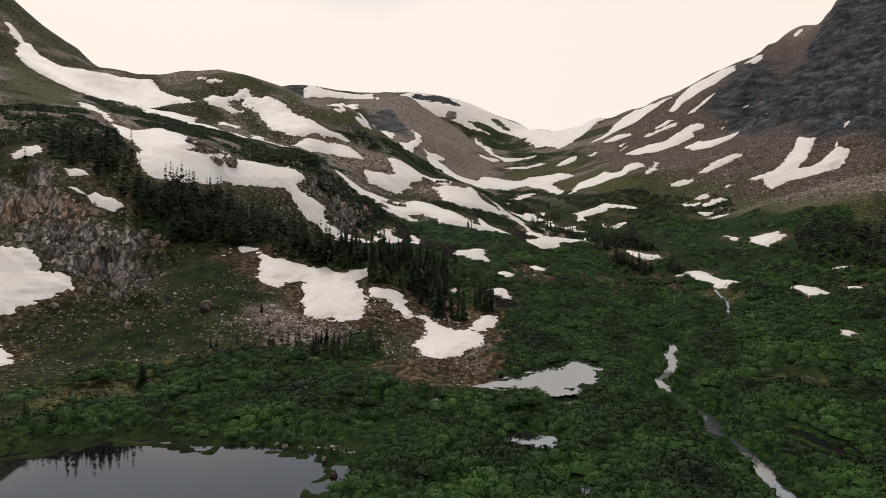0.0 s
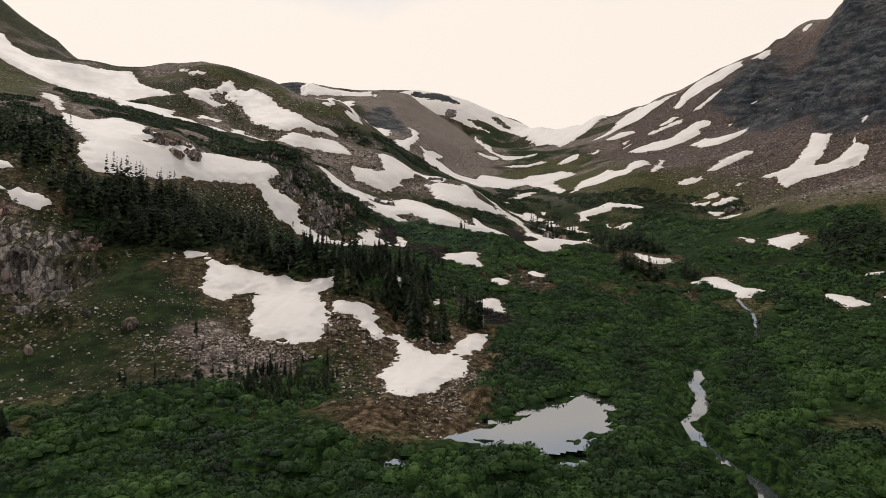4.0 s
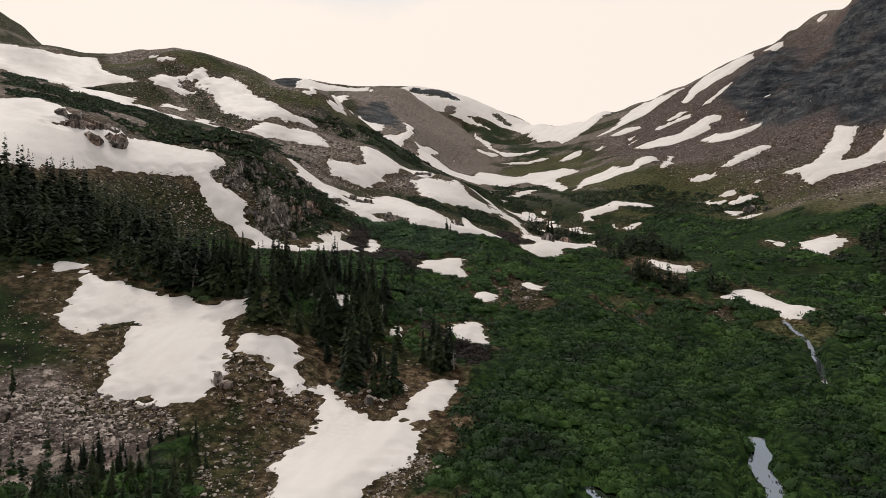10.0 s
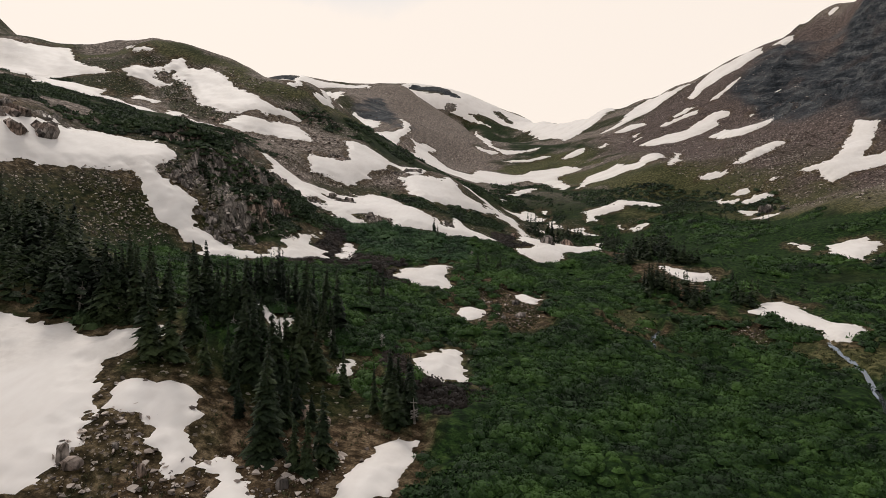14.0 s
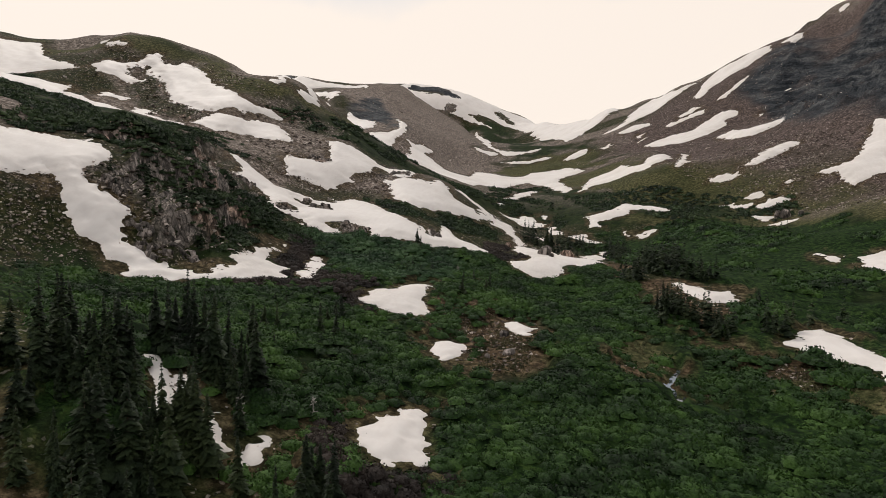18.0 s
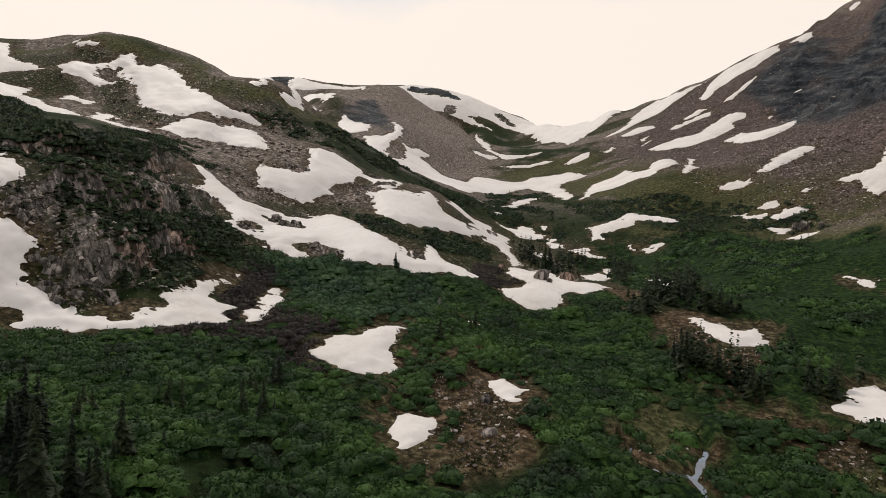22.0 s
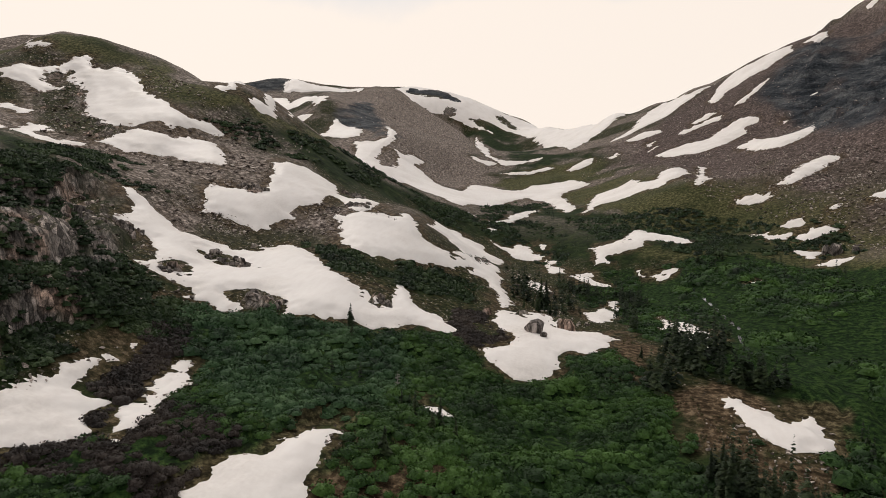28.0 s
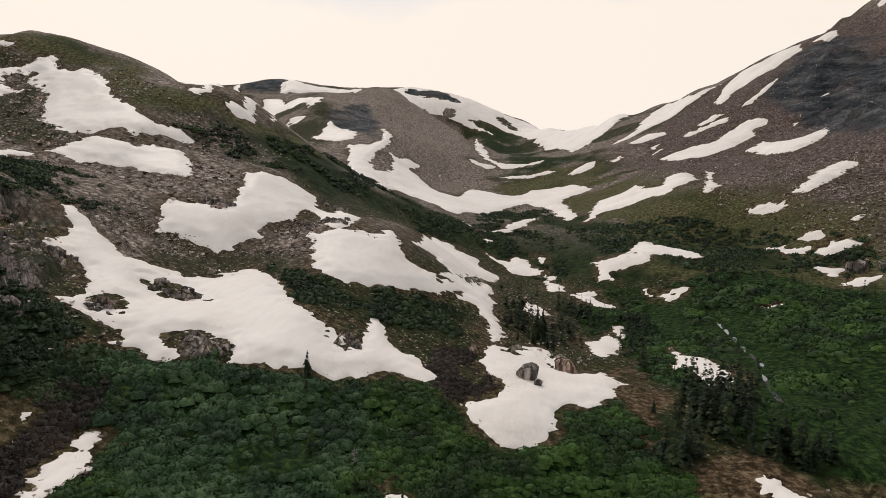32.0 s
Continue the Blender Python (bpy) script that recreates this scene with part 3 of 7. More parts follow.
snow_patch("melting patch of old snow on the slope", -38.8, 165.9, -39.2, 168.4, -38.5, 169.8, -39.4, 171.4, -37.9, 172.2, -38.9, 174.0, -40.4, 172.9, -41.5, 174.4, -41.5, 176.3, -41.6, 179.7, -40.2, 178.1, -38.5, 174.2, -37.4, 170.4, -37.1, 167.8, -37.5, 166.1)
snow_patch("melting patch of old snow on the slope", -46.8, 172.5, -46.7, 174.8, -46.7, 177.0, -46.3, 176.9, -45.8, 174.5, -45.3, 171.1)
snow_patch("melting patch of old snow on the slope", 61.4, 360.1, 66.2, 365.5, 70.7, 359.3, 66.7, 357.3)
snow_patch("melting patch of old snow on the slope", 68.2, 323.7, 73.2, 328.0, 78.4, 326.3, 78.6, 322.8, 72.5, 321.5, 69.6, 321.2)
snow_patch("melting patch of old snow on the slope", 65.0, 296.2, 70.2, 303.6, 74.5, 300.2, 68.4, 292.4)
snow_patch("melting patch of old snow on the slope", 59.7, 330.3, 67.3, 328.0, 65.6, 324.8, 61.4, 325.4)
snow_patch("melting patch of old snow on the slope", 1.8, 298.8, 7.7, 297.1, 13.0, 289.6, 7.5, 290.8)
snow_patch("melting patch of old snow on the slope", -7.2, 276.0, -4.6, 277.3, -2.4, 271.7, -4.0, 265.4, -6.1, 269.7)
snow_patch("broad melting snowfield with rocks showing through", -262.8, 271.7, -267.8, 283.9, -255.1, 277.1, -242.2, 276.7, -236.0, 283.8, -217.9, 277.1, -210.2, 277.7, -209.6, 299.8, -192.5, 282.3, -179.7, 277.0, -166.7, 270.3, -174.6, 264.5, -178.7, 253.1, -192.8, 249.0, -208.4, 251.0, -223.5, 252.0, -240.1, 257.3, -251.2, 261.1)
snow_patch("melting patch of old snow on the slope", -283.3, 285.5, -282.3, 288.6, -267.7, 282.0, -260.6, 279.6, -255.0, 271.8, -262.9, 275.2, -273.6, 279.6)
snow_patch("melting patch of old snow on the slope", -106.6, 109.6, -107.1, 111.7, -104.3, 113.0, -101.2, 110.7, -101.4, 108.4, -103.3, 106.4)
snow_patch("melting patch of old snow on the slope", -91.9, 105.0, -89.1, 106.4, -87.1, 105.0, -87.4, 103.7, -90.5, 103.8)
snow_patch("melting patch of old snow on the slope", -86.8, 100.0, -83.3, 101.5, -80.8, 104.2, -78.0, 104.8, -78.7, 101.4, -81.3, 100.5, -84.1, 99.7)
snow_patch("melting patch of old snow on the slope", -85.6, 84.7, -82.5, 85.8, -80.2, 85.4, -77.5, 84.7, -74.7, 84.9, -71.8, 84.2, -72.9, 81.7, -74.5, 79.3, -74.8, 76.6, -74.5, 73.6, -73.3, 67.4, -90.3, 81.5)
snow_patch("melting patch of old snow on the slope", -69.9, 68.9, -67.2, 68.7, -65.3, 66.4, -64.2, 63.3, -65.2, 62.0, -71.2, 67.8)
snow_patch("melting patch of old snow on the slope", 29.8, 164.4, 33.8, 170.2, 36.8, 172.9, 37.8, 169.4, 38.0, 162.8, 38.1, 156.8, 42.7, 158.3, 40.1, 152.0, 36.6, 147.6, 35.0, 149.3, 35.3, 155.2, 33.9, 157.3, 30.7, 161.9)
snow_patch("forked snow gully fan on dark scree", 90.8, 334.2, 102.8, 333.3, 116.4, 357.0, 127.0, 373.4, 129.2, 359.6, 120.6, 341.7, 111.8, 330.1, 121.5, 329.8, 133.3, 342.4, 134.9, 330.6, 127.6, 320.6, 115.3, 318.8, 103.3, 318.4, 96.5, 315.5, 96.6, 329.3)
snow_patch("melting patch of old snow on the slope", 143.0, 358.9, 148.4, 359.7, 142.8, 355.0)
snow_patch("melting patch of old snow on the slope", 64.9, 230.3, 74.7, 233.3, 73.4, 223.8, 63.0, 208.7, 61.0, 216.1)
snow_patch("melting patch of old snow on the slope", 52.5, 162.0, 57.9, 166.9, 61.2, 162.1, 56.2, 144.3, 50.3, 138.7)
snow_patch("melting patch of old snow on the slope", 65.5, 163.8, 69.2, 158.4, 64.2, 149.3)
snow_patch("melting patch of old snow on the slope", 70.3, 181.6, 76.3, 181.5, 75.5, 176.3, 70.9, 177.9)
snow_patch("melting patch of old snow on the slope", 43.5, 107.0, 45.6, 106.1, 43.4, 103.6)
snow_patch("smooth snowfield with a scalloped edge above scree", -57.6, 101.1, -56.1, 105.9, -53.1, 106.2, -52.7, 104.8, -49.9, 100.7, -49.5, 98.0, -47.1, 95.7, -44.3, 95.2, -44.9, 98.1, -41.2, 99.6, -40.2, 95.7, -39.6, 93.2, -36.9, 88.7, -34.8, 87.0, -32.0, 87.4, -30.0, 86.9, -28.4, 89.1, -28.2, 91.4, -29.4, 94.6, -30.2, 97.7, -32.0, 98.4, -32.7, 100.8, -32.3, 104.0, -31.4, 106.7, -32.5, 107.2, -35.9, 104.3, -38.7, 104.4, -40.1, 105.3, -42.2, 104.4, -45.1, 105.4, -47.2, 105.6, -48.9, 104.7, -51.0, 105.7, -52.8, 105.8)
snow_patch("tongue of snow ending in a rounded lobe", -29.7, 97.8, -28.9, 99.5, -26.2, 100.7, -23.8, 99.2, -23.7, 96.7, -21.4, 95.5, -20.0, 96.6, -17.8, 95.2, -14.2, 91.7, -12.8, 91.7, -12.0, 97.9, -11.3, 102.7, -9.7, 104.4, -9.6, 99.6, -10.4, 90.9, -10.0, 83.9, -11.5, 79.8, -13.5, 77.2, -15.3, 76.6, -16.5, 77.5, -17.7, 80.8, -18.5, 89.7, -19.7, 93.5, -21.2, 94.1, -22.1, 93.1, -24.3, 94.7, -26.9, 97.0, -29.0, 96.6)
snow_patch("upper end of a long snow tongue in a hollow", -177.4, 209.4, -164.0, 201.6, -112.3, 145.0, -106.5, 144.7, -107.9, 159.7, -92.5, 149.8, -89.4, 152.3, -92.3, 148.3, -88.2, 144.2, -85.2, 152.4, -85.4, 156.0, -82.8, 157.8, -77.9, 160.6, -74.1, 163.4, -69.2, 151.6, -72.4, 150.3, -77.2, 143.5, -79.0, 141.3, -78.1, 126.5, -80.1, 120.5, -82.6, 117.4, -86.5, 119.2, -89.9, 123.1, -92.2, 127.2, -96.9, 131.7, -106.6, 138.6, -122.6, 153.9, -155.3, 187.0)
snow_patch("long snow tongue curving down round a rocky knob", -83.7, 156.9, -81.1, 159.6, -77.6, 162.0, -75.8, 162.4, -73.5, 164.9, -68.8, 163.3, -66.8, 161.3, -67.2, 158.1, -66.4, 155.5, -65.2, 154.7, -62.8, 155.0, -60.8, 155.9, -58.3, 156.1, -58.4, 152.9, -56.7, 150.8, -53.0, 150.9, -50.0, 150.2, -46.3, 153.1, -45.7, 156.2, -46.4, 162.4, -47.1, 172.1, -46.9, 179.9, -45.7, 171.5, -44.9, 167.1, -42.9, 167.0, -41.0, 167.9, -41.5, 163.4, -37.9, 162.4, -41.3, 155.8, -44.7, 150.7, -49.5, 148.4, -52.8, 146.1, -52.2, 148.6, -54.5, 148.1, -57.2, 147.5, -60.7, 147.8, -63.4, 149.3, -66.9, 151.2, -69.6, 152.9, -72.4, 151.4, -75.2, 149.2)
snow_patch("melting patch of old snow on the slope", -41.5, 182.8, -38.4, 176.0, -35.9, 161.7, -37.4, 163.1, -39.0, 171.7, -42.3, 180.3)
snow_patch("melting patch of old snow on the slope", -25.5, 156.8, -25.4, 163.7, -23.3, 164.8, -23.0, 168.3, -20.4, 173.7, -18.8, 171.4, -18.6, 163.8, -16.8, 157.9, -17.6, 156.0, -20.5, 154.4, -22.6, 155.1)
snow_patch("melting patch of old snow on the slope", -13.9, 148.0, -12.8, 149.1, -10.7, 148.6, -9.8, 143.7, -10.4, 141.9, -9.2, 139.2, -12.5, 143.3)
snow_patch("melting patch of old snow on the slope", -6.3, 160.4, -5.1, 161.6, -3.1, 158.9, -3.5, 155.8, -5.5, 158.0)
snow_patch("melting patch of old snow on the slope", -14.1, 120.6, -13.2, 123.4, -12.0, 125.9, -10.4, 127.4, -9.5, 124.2, -8.4, 119.2, -10.6, 116.7, -12.4, 118.2)
snow_patch("melting patch of old snow on the slope", -28.6, 118.0, -26.8, 116.7, -25.0, 114.2, -23.3, 112.2, -24.0, 112.1, -25.9, 114.8)
snow_patch("melting patch of old snow on the slope", -26.1, 116.7, -25.9, 119.2, -25.0, 117.6, -25.0, 115.9)
snow_patch("melting patch of old snow on the slope", -23.1, 115.7, -22.7, 116.8, -21.6, 115.3, -21.0, 113.6, -19.4, 112.0, -19.7, 111.6, -21.9, 114.2)
snow_patch("melting patch of old snow on the slope", -18.3, 112.6, -18.6, 114.3, -18.2, 116.4, -17.7, 115.0, -17.5, 113.1, -17.3, 112.2, -18.0, 111.7)
snow_patch("melting patch of old snow on the slope", 42.7, 276.5, 46.8, 278.6, 45.1, 274.7)
snow_patch("melting patch of old snow on the slope", 58.5, 237.3, 61.9, 232.5, 59.0, 228.1)
snow_patch("melting patch of old snow on the slope", 67.0, 334.1, 74.0, 336.3, 71.4, 329.9)
snow_patch("melting patch of old snow on the slope", 57.6, 333.8, 62.8, 332.9, 61.1, 327.6)
snow_patch("melting patch of old snow on the slope", 64.3, 313.2, 71.4, 311.8, 66.5, 305.5)
snow_patch("melting patch of old snow on the slope", -9.9, 341.9, -6.8, 338.0, -7.5, 333.8)
snow_patch("melting patch of old snow on the slope", -8.0, 327.3, -2.5, 317.5, -4.0, 314.6)
snow_patch("melting patch of old snow on the slope", -4.7, 310.8, -1.2, 301.3, -3.5, 301.1)
snow_patch("broad melting snowfield with rocks showing through", -165.4, 274.0, -162.2, 281.0, -158.0, 284.4, -158.0, 290.4, -157.0, 293.1, -157.6, 295.3, -155.7, 298.6, -153.1, 296.3, -150.1, 295.1, -146.7, 296.0, -144.3, 298.7, -142.0, 297.6, -137.8, 296.6, -132.6, 293.8, -126.9, 287.2, -122.9, 283.6, -117.2, 279.5, -113.2, 277.9, -106.9, 274.1, -103.0, 274.5, -99.3, 279.1, -97.4, 279.3, -93.6, 277.5, -98.2, 272.9, -101.5, 264.6, -105.5, 264.8, -107.2, 262.7, -107.6, 260.2, -109.0, 257.8, -112.6, 257.4, -114.2, 255.5, -119.7, 258.8, -124.5, 262.1, -128.1, 264.1, -131.4, 269.7, -136.6, 275.0, -140.9, 278.0, -143.4, 277.9, -145.7, 282.2, -150.9, 284.1, -153.2, 283.2, -153.8, 279.3, -150.9, 277.3, -146.9, 277.8, -145.6, 274.0, -147.4, 272.1, -154.2, 272.5, -158.8, 270.2)
snow_patch("melting patch of old snow on the slope", -107.8, 244.3, -107.7, 249.9, -108.0, 254.7, -106.4, 258.1, -102.1, 259.0, -99.4, 260.7, -97.1, 265.3, -94.4, 267.5, -92.0, 269.3, -88.2, 266.7, -82.9, 260.0, -81.1, 254.9, -83.4, 253.0, -86.0, 252.9, -88.4, 252.4, -91.1, 252.5, -94.0, 252.9, -95.8, 248.1, -98.0, 247.3, -100.1, 244.9, -104.2, 245.7)
snow_patch("melting patch of old snow on the slope", -145.4, 251.9, -147.2, 257.6, -146.5, 259.7, -143.8, 258.4, -139.5, 256.7, -137.5, 257.0, -135.6, 251.9, -139.6, 254.4, -143.5, 254.3, -143.8, 251.2)
snow_patch("melting patch of old snow on the slope", -117.1, 231.2, -126.9, 246.9, -122.9, 244.1, -126.0, 252.0, -125.5, 255.2, -120.7, 250.4, -118.8, 245.3, -116.8, 237.2, -111.7, 233.7, -110.0, 237.4, -108.6, 241.6, -106.8, 241.7, -107.7, 236.6, -106.0, 227.2, -110.5, 228.8, -114.9, 230.6)
snow_patch("narrow snow strip along the foot of the hill", -177.6, 245.5, -172.9, 248.8, -170.2, 250.3, -165.7, 252.0, -160.2, 252.6, -156.8, 255.6, -151.1, 246.5, -144.6, 244.2, -132.4, 236.7, -126.8, 236.4, -122.8, 235.1, -114.5, 220.4, -122.3, 224.8, -130.3, 228.1, -141.5, 235.6, -153.0, 240.8, -159.7, 241.7, -164.1, 240.4, -167.1, 235.8)
snow_patch("melting patch of old snow on the slope", -189.3, 307.9, -187.8, 310.3, -176.2, 295.8, -172.3, 294.9, -171.7, 297.2, -167.4, 296.1, -166.4, 293.7, -170.0, 292.1, -170.7, 290.0)
snow_patch("melting patch of old snow on the slope", -166.9, 518.9, -165.1, 528.5, -169.0, 547.8, -171.4, 562.2, -164.3, 555.1, -154.4, 548.0, -141.6, 531.8, -136.0, 511.9, -142.0, 504.9, -154.7, 513.1, -161.1, 514.5)
snow_patch("broad melting snowfield with rocks showing through", -132.9, 495.5, -121.4, 498.8, -118.3, 517.6, -132.3, 562.8, -118.1, 534.5, -112.4, 513.1, -111.3, 468.9, -104.3, 459.5, -98.1, 463.6, -101.4, 485.8, -106.2, 494.7, -100.2, 496.2, -99.7, 511.6, -92.0, 510.3, -91.9, 489.1, -66.8, 467.0, -60.0, 468.3, -62.9, 518.5, -55.8, 518.9, -40.1, 505.4, -29.8, 503.7, -25.8, 516.8, -9.2, 526.0, 1.0, 521.1, 10.9, 498.6, 5.9, 487.7, -0.2, 487.9, -4.6, 477.6, 3.5, 416.2, -0.6, 405.5, -6.1, 431.6, -9.8, 457.9, -14.7, 469.0, -24.5, 478.4, -31.1, 467.6, -38.7, 443.4, -40.1, 397.4, -44.2, 379.4, -49.0, 380.1, -58.8, 397.0, -67.8, 407.3, -67.9, 362.5, -70.3, 355.4, -92.6, 445.5, -96.9, 459.6, -72.7, 346.2, -76.2, 346.7, -118.5, 456.4)
snow_patch("melting patch of old snow on the slope", -99.4, 301.8, -100.1, 309.1, -98.2, 309.1, -298.0, 703.0, -279.7, 704.5, -265.3, 682.1, -259.8, 706.1, -248.9, 701.4, -227.0, 617.2, -253.0, 639.3, -93.9, 306.5, -96.2, 302.0)
snow_patch("melting patch of old snow on the slope", -255.6, 690.6, -248.9, 707.8, -202.2, 622.6, -194.9, 588.4, -198.1, 583.1, -247.8, 685.9)
snow_patch("melting patch of old snow on the slope", -92.3, 316.5, -207.3, 570.3, -190.7, 563.3, -191.3, 554.9, -193.5, 550.4, -205.5, 561.9)
snow_patch("high snowfield under the far skyline", -380.7, 911.6, -386.4, 931.4, -397.4, 968.2, -367.3, 962.2, -325.6, 972.9, -296.8, 985.3, -214.0, 734.1, -332.9, 949.9, -357.4, 931.0)
snow_patch("high snowfield under the far skyline", -384.8, 915.0, -393.4, 942.5, -396.5, 957.5, -380.5, 917.7)
snow_patch("high snowfield under the far skyline", -115.8, 306.2, -114.7, 307.5, -106.6, 297.8, -105.2, 303.0, -454.3, 918.5, -455.1, 934.7, -109.3, 314.7, -112.2, 311.3, -107.3, 302.4, -111.0, 304.8, -114.7, 306.9)
snow_patch("high snowfield under the far skyline", -255.3, 993.1, -240.6, 1005.4, -228.1, 1020.9, -207.9, 1023.8, -183.5, 1027.1, -151.4, 1033.1, -119.4, 1040.0, -93.8, 1032.2, -53.4, 1028.4, -11.9, 896.3, 19.7, 862.3, 40.0, 794.5, 55.1, 814.7, 48.6, 776.2, 38.4, 745.1, 27.6, 725.8, 15.8, 685.0, 6.4, 655.9, -2.3, 639.5, -12.2, 678.1, -35.0, 864.9, -48.1, 897.9, -45.5, 907.4, -62.0, 943.1, -82.3, 964.9, -101.7, 969.7, -113.2, 969.4, -126.1, 968.8, -136.9, 960.9, -117.4, 947.8, -103.9, 931.2, -140.7, 952.8, -159.7, 952.9, -178.6, 951.3, -197.8, 950.5, -165.4, 755.6)
bare_rock(-233.5, 980.2, -233.4, 1000.4, -213.5, 996.5, -195.0, 1022.4, -171.8, 1010.4, -156.0, 991.6, -170.3, 983.6, -189.8, 981.9, -203.9, 974.5, -216.5, 976.9)
bare_rock(-176.2, 964.0, -163.7, 971.2, -154.0, 965.7, -163.9, 954.3, -171.7, 954.9)
bare_rock(-109.2, 996.1, -100.8, 1023.4, -86.6, 1004.0, -66.2, 974.7, -93.1, 993.0)
snow_patch("long snow streak in a gully of the high slope", 28.0, 624.2, 33.4, 642.6, 41.9, 652.2, 48.3, 656.9, 59.6, 711.2, 71.0, 743.3, 84.6, 760.1, 94.6, 685.7, 114.6, 684.4, 102.9, 673.3, 92.2, 660.0, 85.4, 659.8, 77.6, 655.0, 69.6, 652.7, 60.0, 648.5, 50.6, 645.3, 41.0, 637.8, 33.6, 628.1)
snow_patch("long snow streak in a gully of the high slope", 38.5, 606.6, 45.7, 611.3, 53.0, 621.1, 62.6, 609.1, 61.3, 600.8, 53.5, 602.3, 44.8, 599.3)
snow_patch("long snow streak in a gully of the high slope", 72.5, 579.4, 81.7, 583.1, 93.2, 581.9, 99.5, 577.9, 96.3, 573.2, 84.2, 573.7, 72.9, 573.6)
snow_patch("long snow streak in a gully of the high slope", 80.3, 592.7, 87.4, 594.6, 93.7, 596.4, 96.9, 587.6, 90.6, 585.0, 82.9, 585.9)
snow_patch("long snow streak in a gully of the high slope", 52.8, 545.1, 63.9, 550.3, 75.0, 550.2, 85.6, 547.5, 90.2, 553.1, 98.2, 556.9, 104.5, 560.8, 109.8, 560.2, 112.9, 552.5, 112.8, 545.7, 106.3, 543.2, 102.6, 534.0, 92.4, 526.1, 84.2, 519.0, 71.5, 515.0, 60.0, 519.8)
snow_patch("long snow streak in a gully of the high slope", 99.3, 630.0, 105.0, 638.4, 116.3, 664.5, 128.7, 670.8, 138.9, 657.8, 153.4, 663.8, 162.9, 654.6, 156.2, 632.8, 146.9, 630.1, 135.7, 625.7, 126.8, 626.0, 119.2, 625.1, 112.7, 629.4, 105.3, 616.8, 100.5, 612.9)
snow_patch("melting patch of old snow on the slope", 166.6, 639.4, 178.5, 654.6, 184.9, 652.6, 181.0, 632.5, 174.0, 626.2, 169.8, 622.9, 171.2, 634.3)
snow_patch("long snow streak in a gully of the high slope", 107.8, 585.5, 115.7, 588.8, 124.2, 592.6, 132.1, 598.8, 126.0, 590.5, 119.2, 587.2, 112.8, 583.7)
snow_patch("long snow streak in a gully of the high slope", 91.2, 502.0, 96.4, 504.9, 104.5, 519.1, 104.9, 499.8, 108.4, 495.0, 108.0, 475.8, 118.8, 487.9, 125.4, 486.7, 111.4, 447.7, 101.9, 437.9, 93.8, 432.4, 90.0, 438.6, 88.6, 452.4, 92.1, 485.3)
snow_patch("long snow streak in a gully of the high slope", 74.8, 367.2, 80.7, 372.2, 88.5, 384.4, 94.8, 390.7, 100.9, 395.5, 103.7, 386.0, 96.5, 381.1, 89.5, 372.4, 82.8, 367.9, 77.8, 365.1)
snow_patch("melting patch of old snow on the slope", 60.0, 361.1, 63.8, 366.1, 67.1, 365.7, 68.4, 362.0, 71.3, 363.2, 67.7, 358.8, 64.5, 358.8)
snow_patch("broad melting snowfield with rocks showing through", 6.2, 383.3, 10.6, 431.7, 13.2, 451.2, 20.7, 446.5, 25.2, 447.1, 29.8, 448.1, 32.7, 429.6, 38.5, 417.6, 43.4, 437.2, 48.3, 442.1, 54.8, 446.3, 53.9, 426.5, 47.3, 402.7, 43.4, 403.0, 39.2, 399.5, 36.6, 398.9, 29.8, 411.3, 25.6, 408.5, 20.2, 409.3, 13.4, 409.2, 8.9, 393.7)
snow_patch("melting patch of old snow on the slope", 48.8, 378.8, 52.2, 394.8, 65.0, 467.1, 67.2, 460.4, 62.4, 437.0, 55.4, 387.5, 51.3, 379.7)
snow_patch("melting patch of old snow on the slope", 24.2, 572.6, 31.3, 583.5, 32.4, 574.3, 26.4, 566.2)
snow_patch("melting patch of old snow on the slope", -3.0, 562.8, 1.9, 572.5, 8.2, 580.9, 15.7, 579.8, 12.6, 567.1, 6.0, 561.5, -0.0, 558.7)
snow_patch("long snow streak in a gully of the high slope", -123.2, 925.7, -103.8, 857.3, -64.9, 616.7, -54.8, 600.5, -45.4, 598.2, -34.0, 598.2, -22.3, 608.4, -27.0, 595.7, -39.9, 587.6, -50.8, 584.5, -56.6, 595.3, -64.8, 605.4, -77.1, 641.2)
snow_patch("long snow streak in a gully of the high slope", -76.3, 596.9, -67.7, 592.1, -54.6, 586.5, -59.1, 579.0, -68.8, 583.7)
snow_patch("long snow streak in a gully of the high slope", -50.4, 562.0, -37.7, 563.0, -28.0, 564.2, -23.2, 568.5, -17.1, 573.9, -13.1, 568.6, -20.9, 564.3, -28.9, 559.0, -41.4, 557.3)
snow_patch("melting patch of old snow on the slope", 214.3, 657.9, 219.2, 656.8, 215.2, 646.9, 211.5, 647.6)
snow_patch("melting patch of old snow on the slope", 146.6, 553.9, 149.1, 554.1, 147.3, 550.4, 145.5, 551.3)
snow_patch("melting patch of old snow on the slope", 123.0, 531.7, 125.7, 534.4, 125.4, 530.6, 122.8, 527.1)
snow_patch("melting patch of old snow on the slope", 80.7, 335.2, 83.8, 334.9, 82.1, 333.4)
snow_patch("melting patch of old snow on the slope", 49.7, 583.3, 56.6, 583.0, 53.1, 576.3)
snow_patch("melting patch of old snow on the slope", 50.0, 563.2, 55.9, 568.5, 53.8, 562.9)
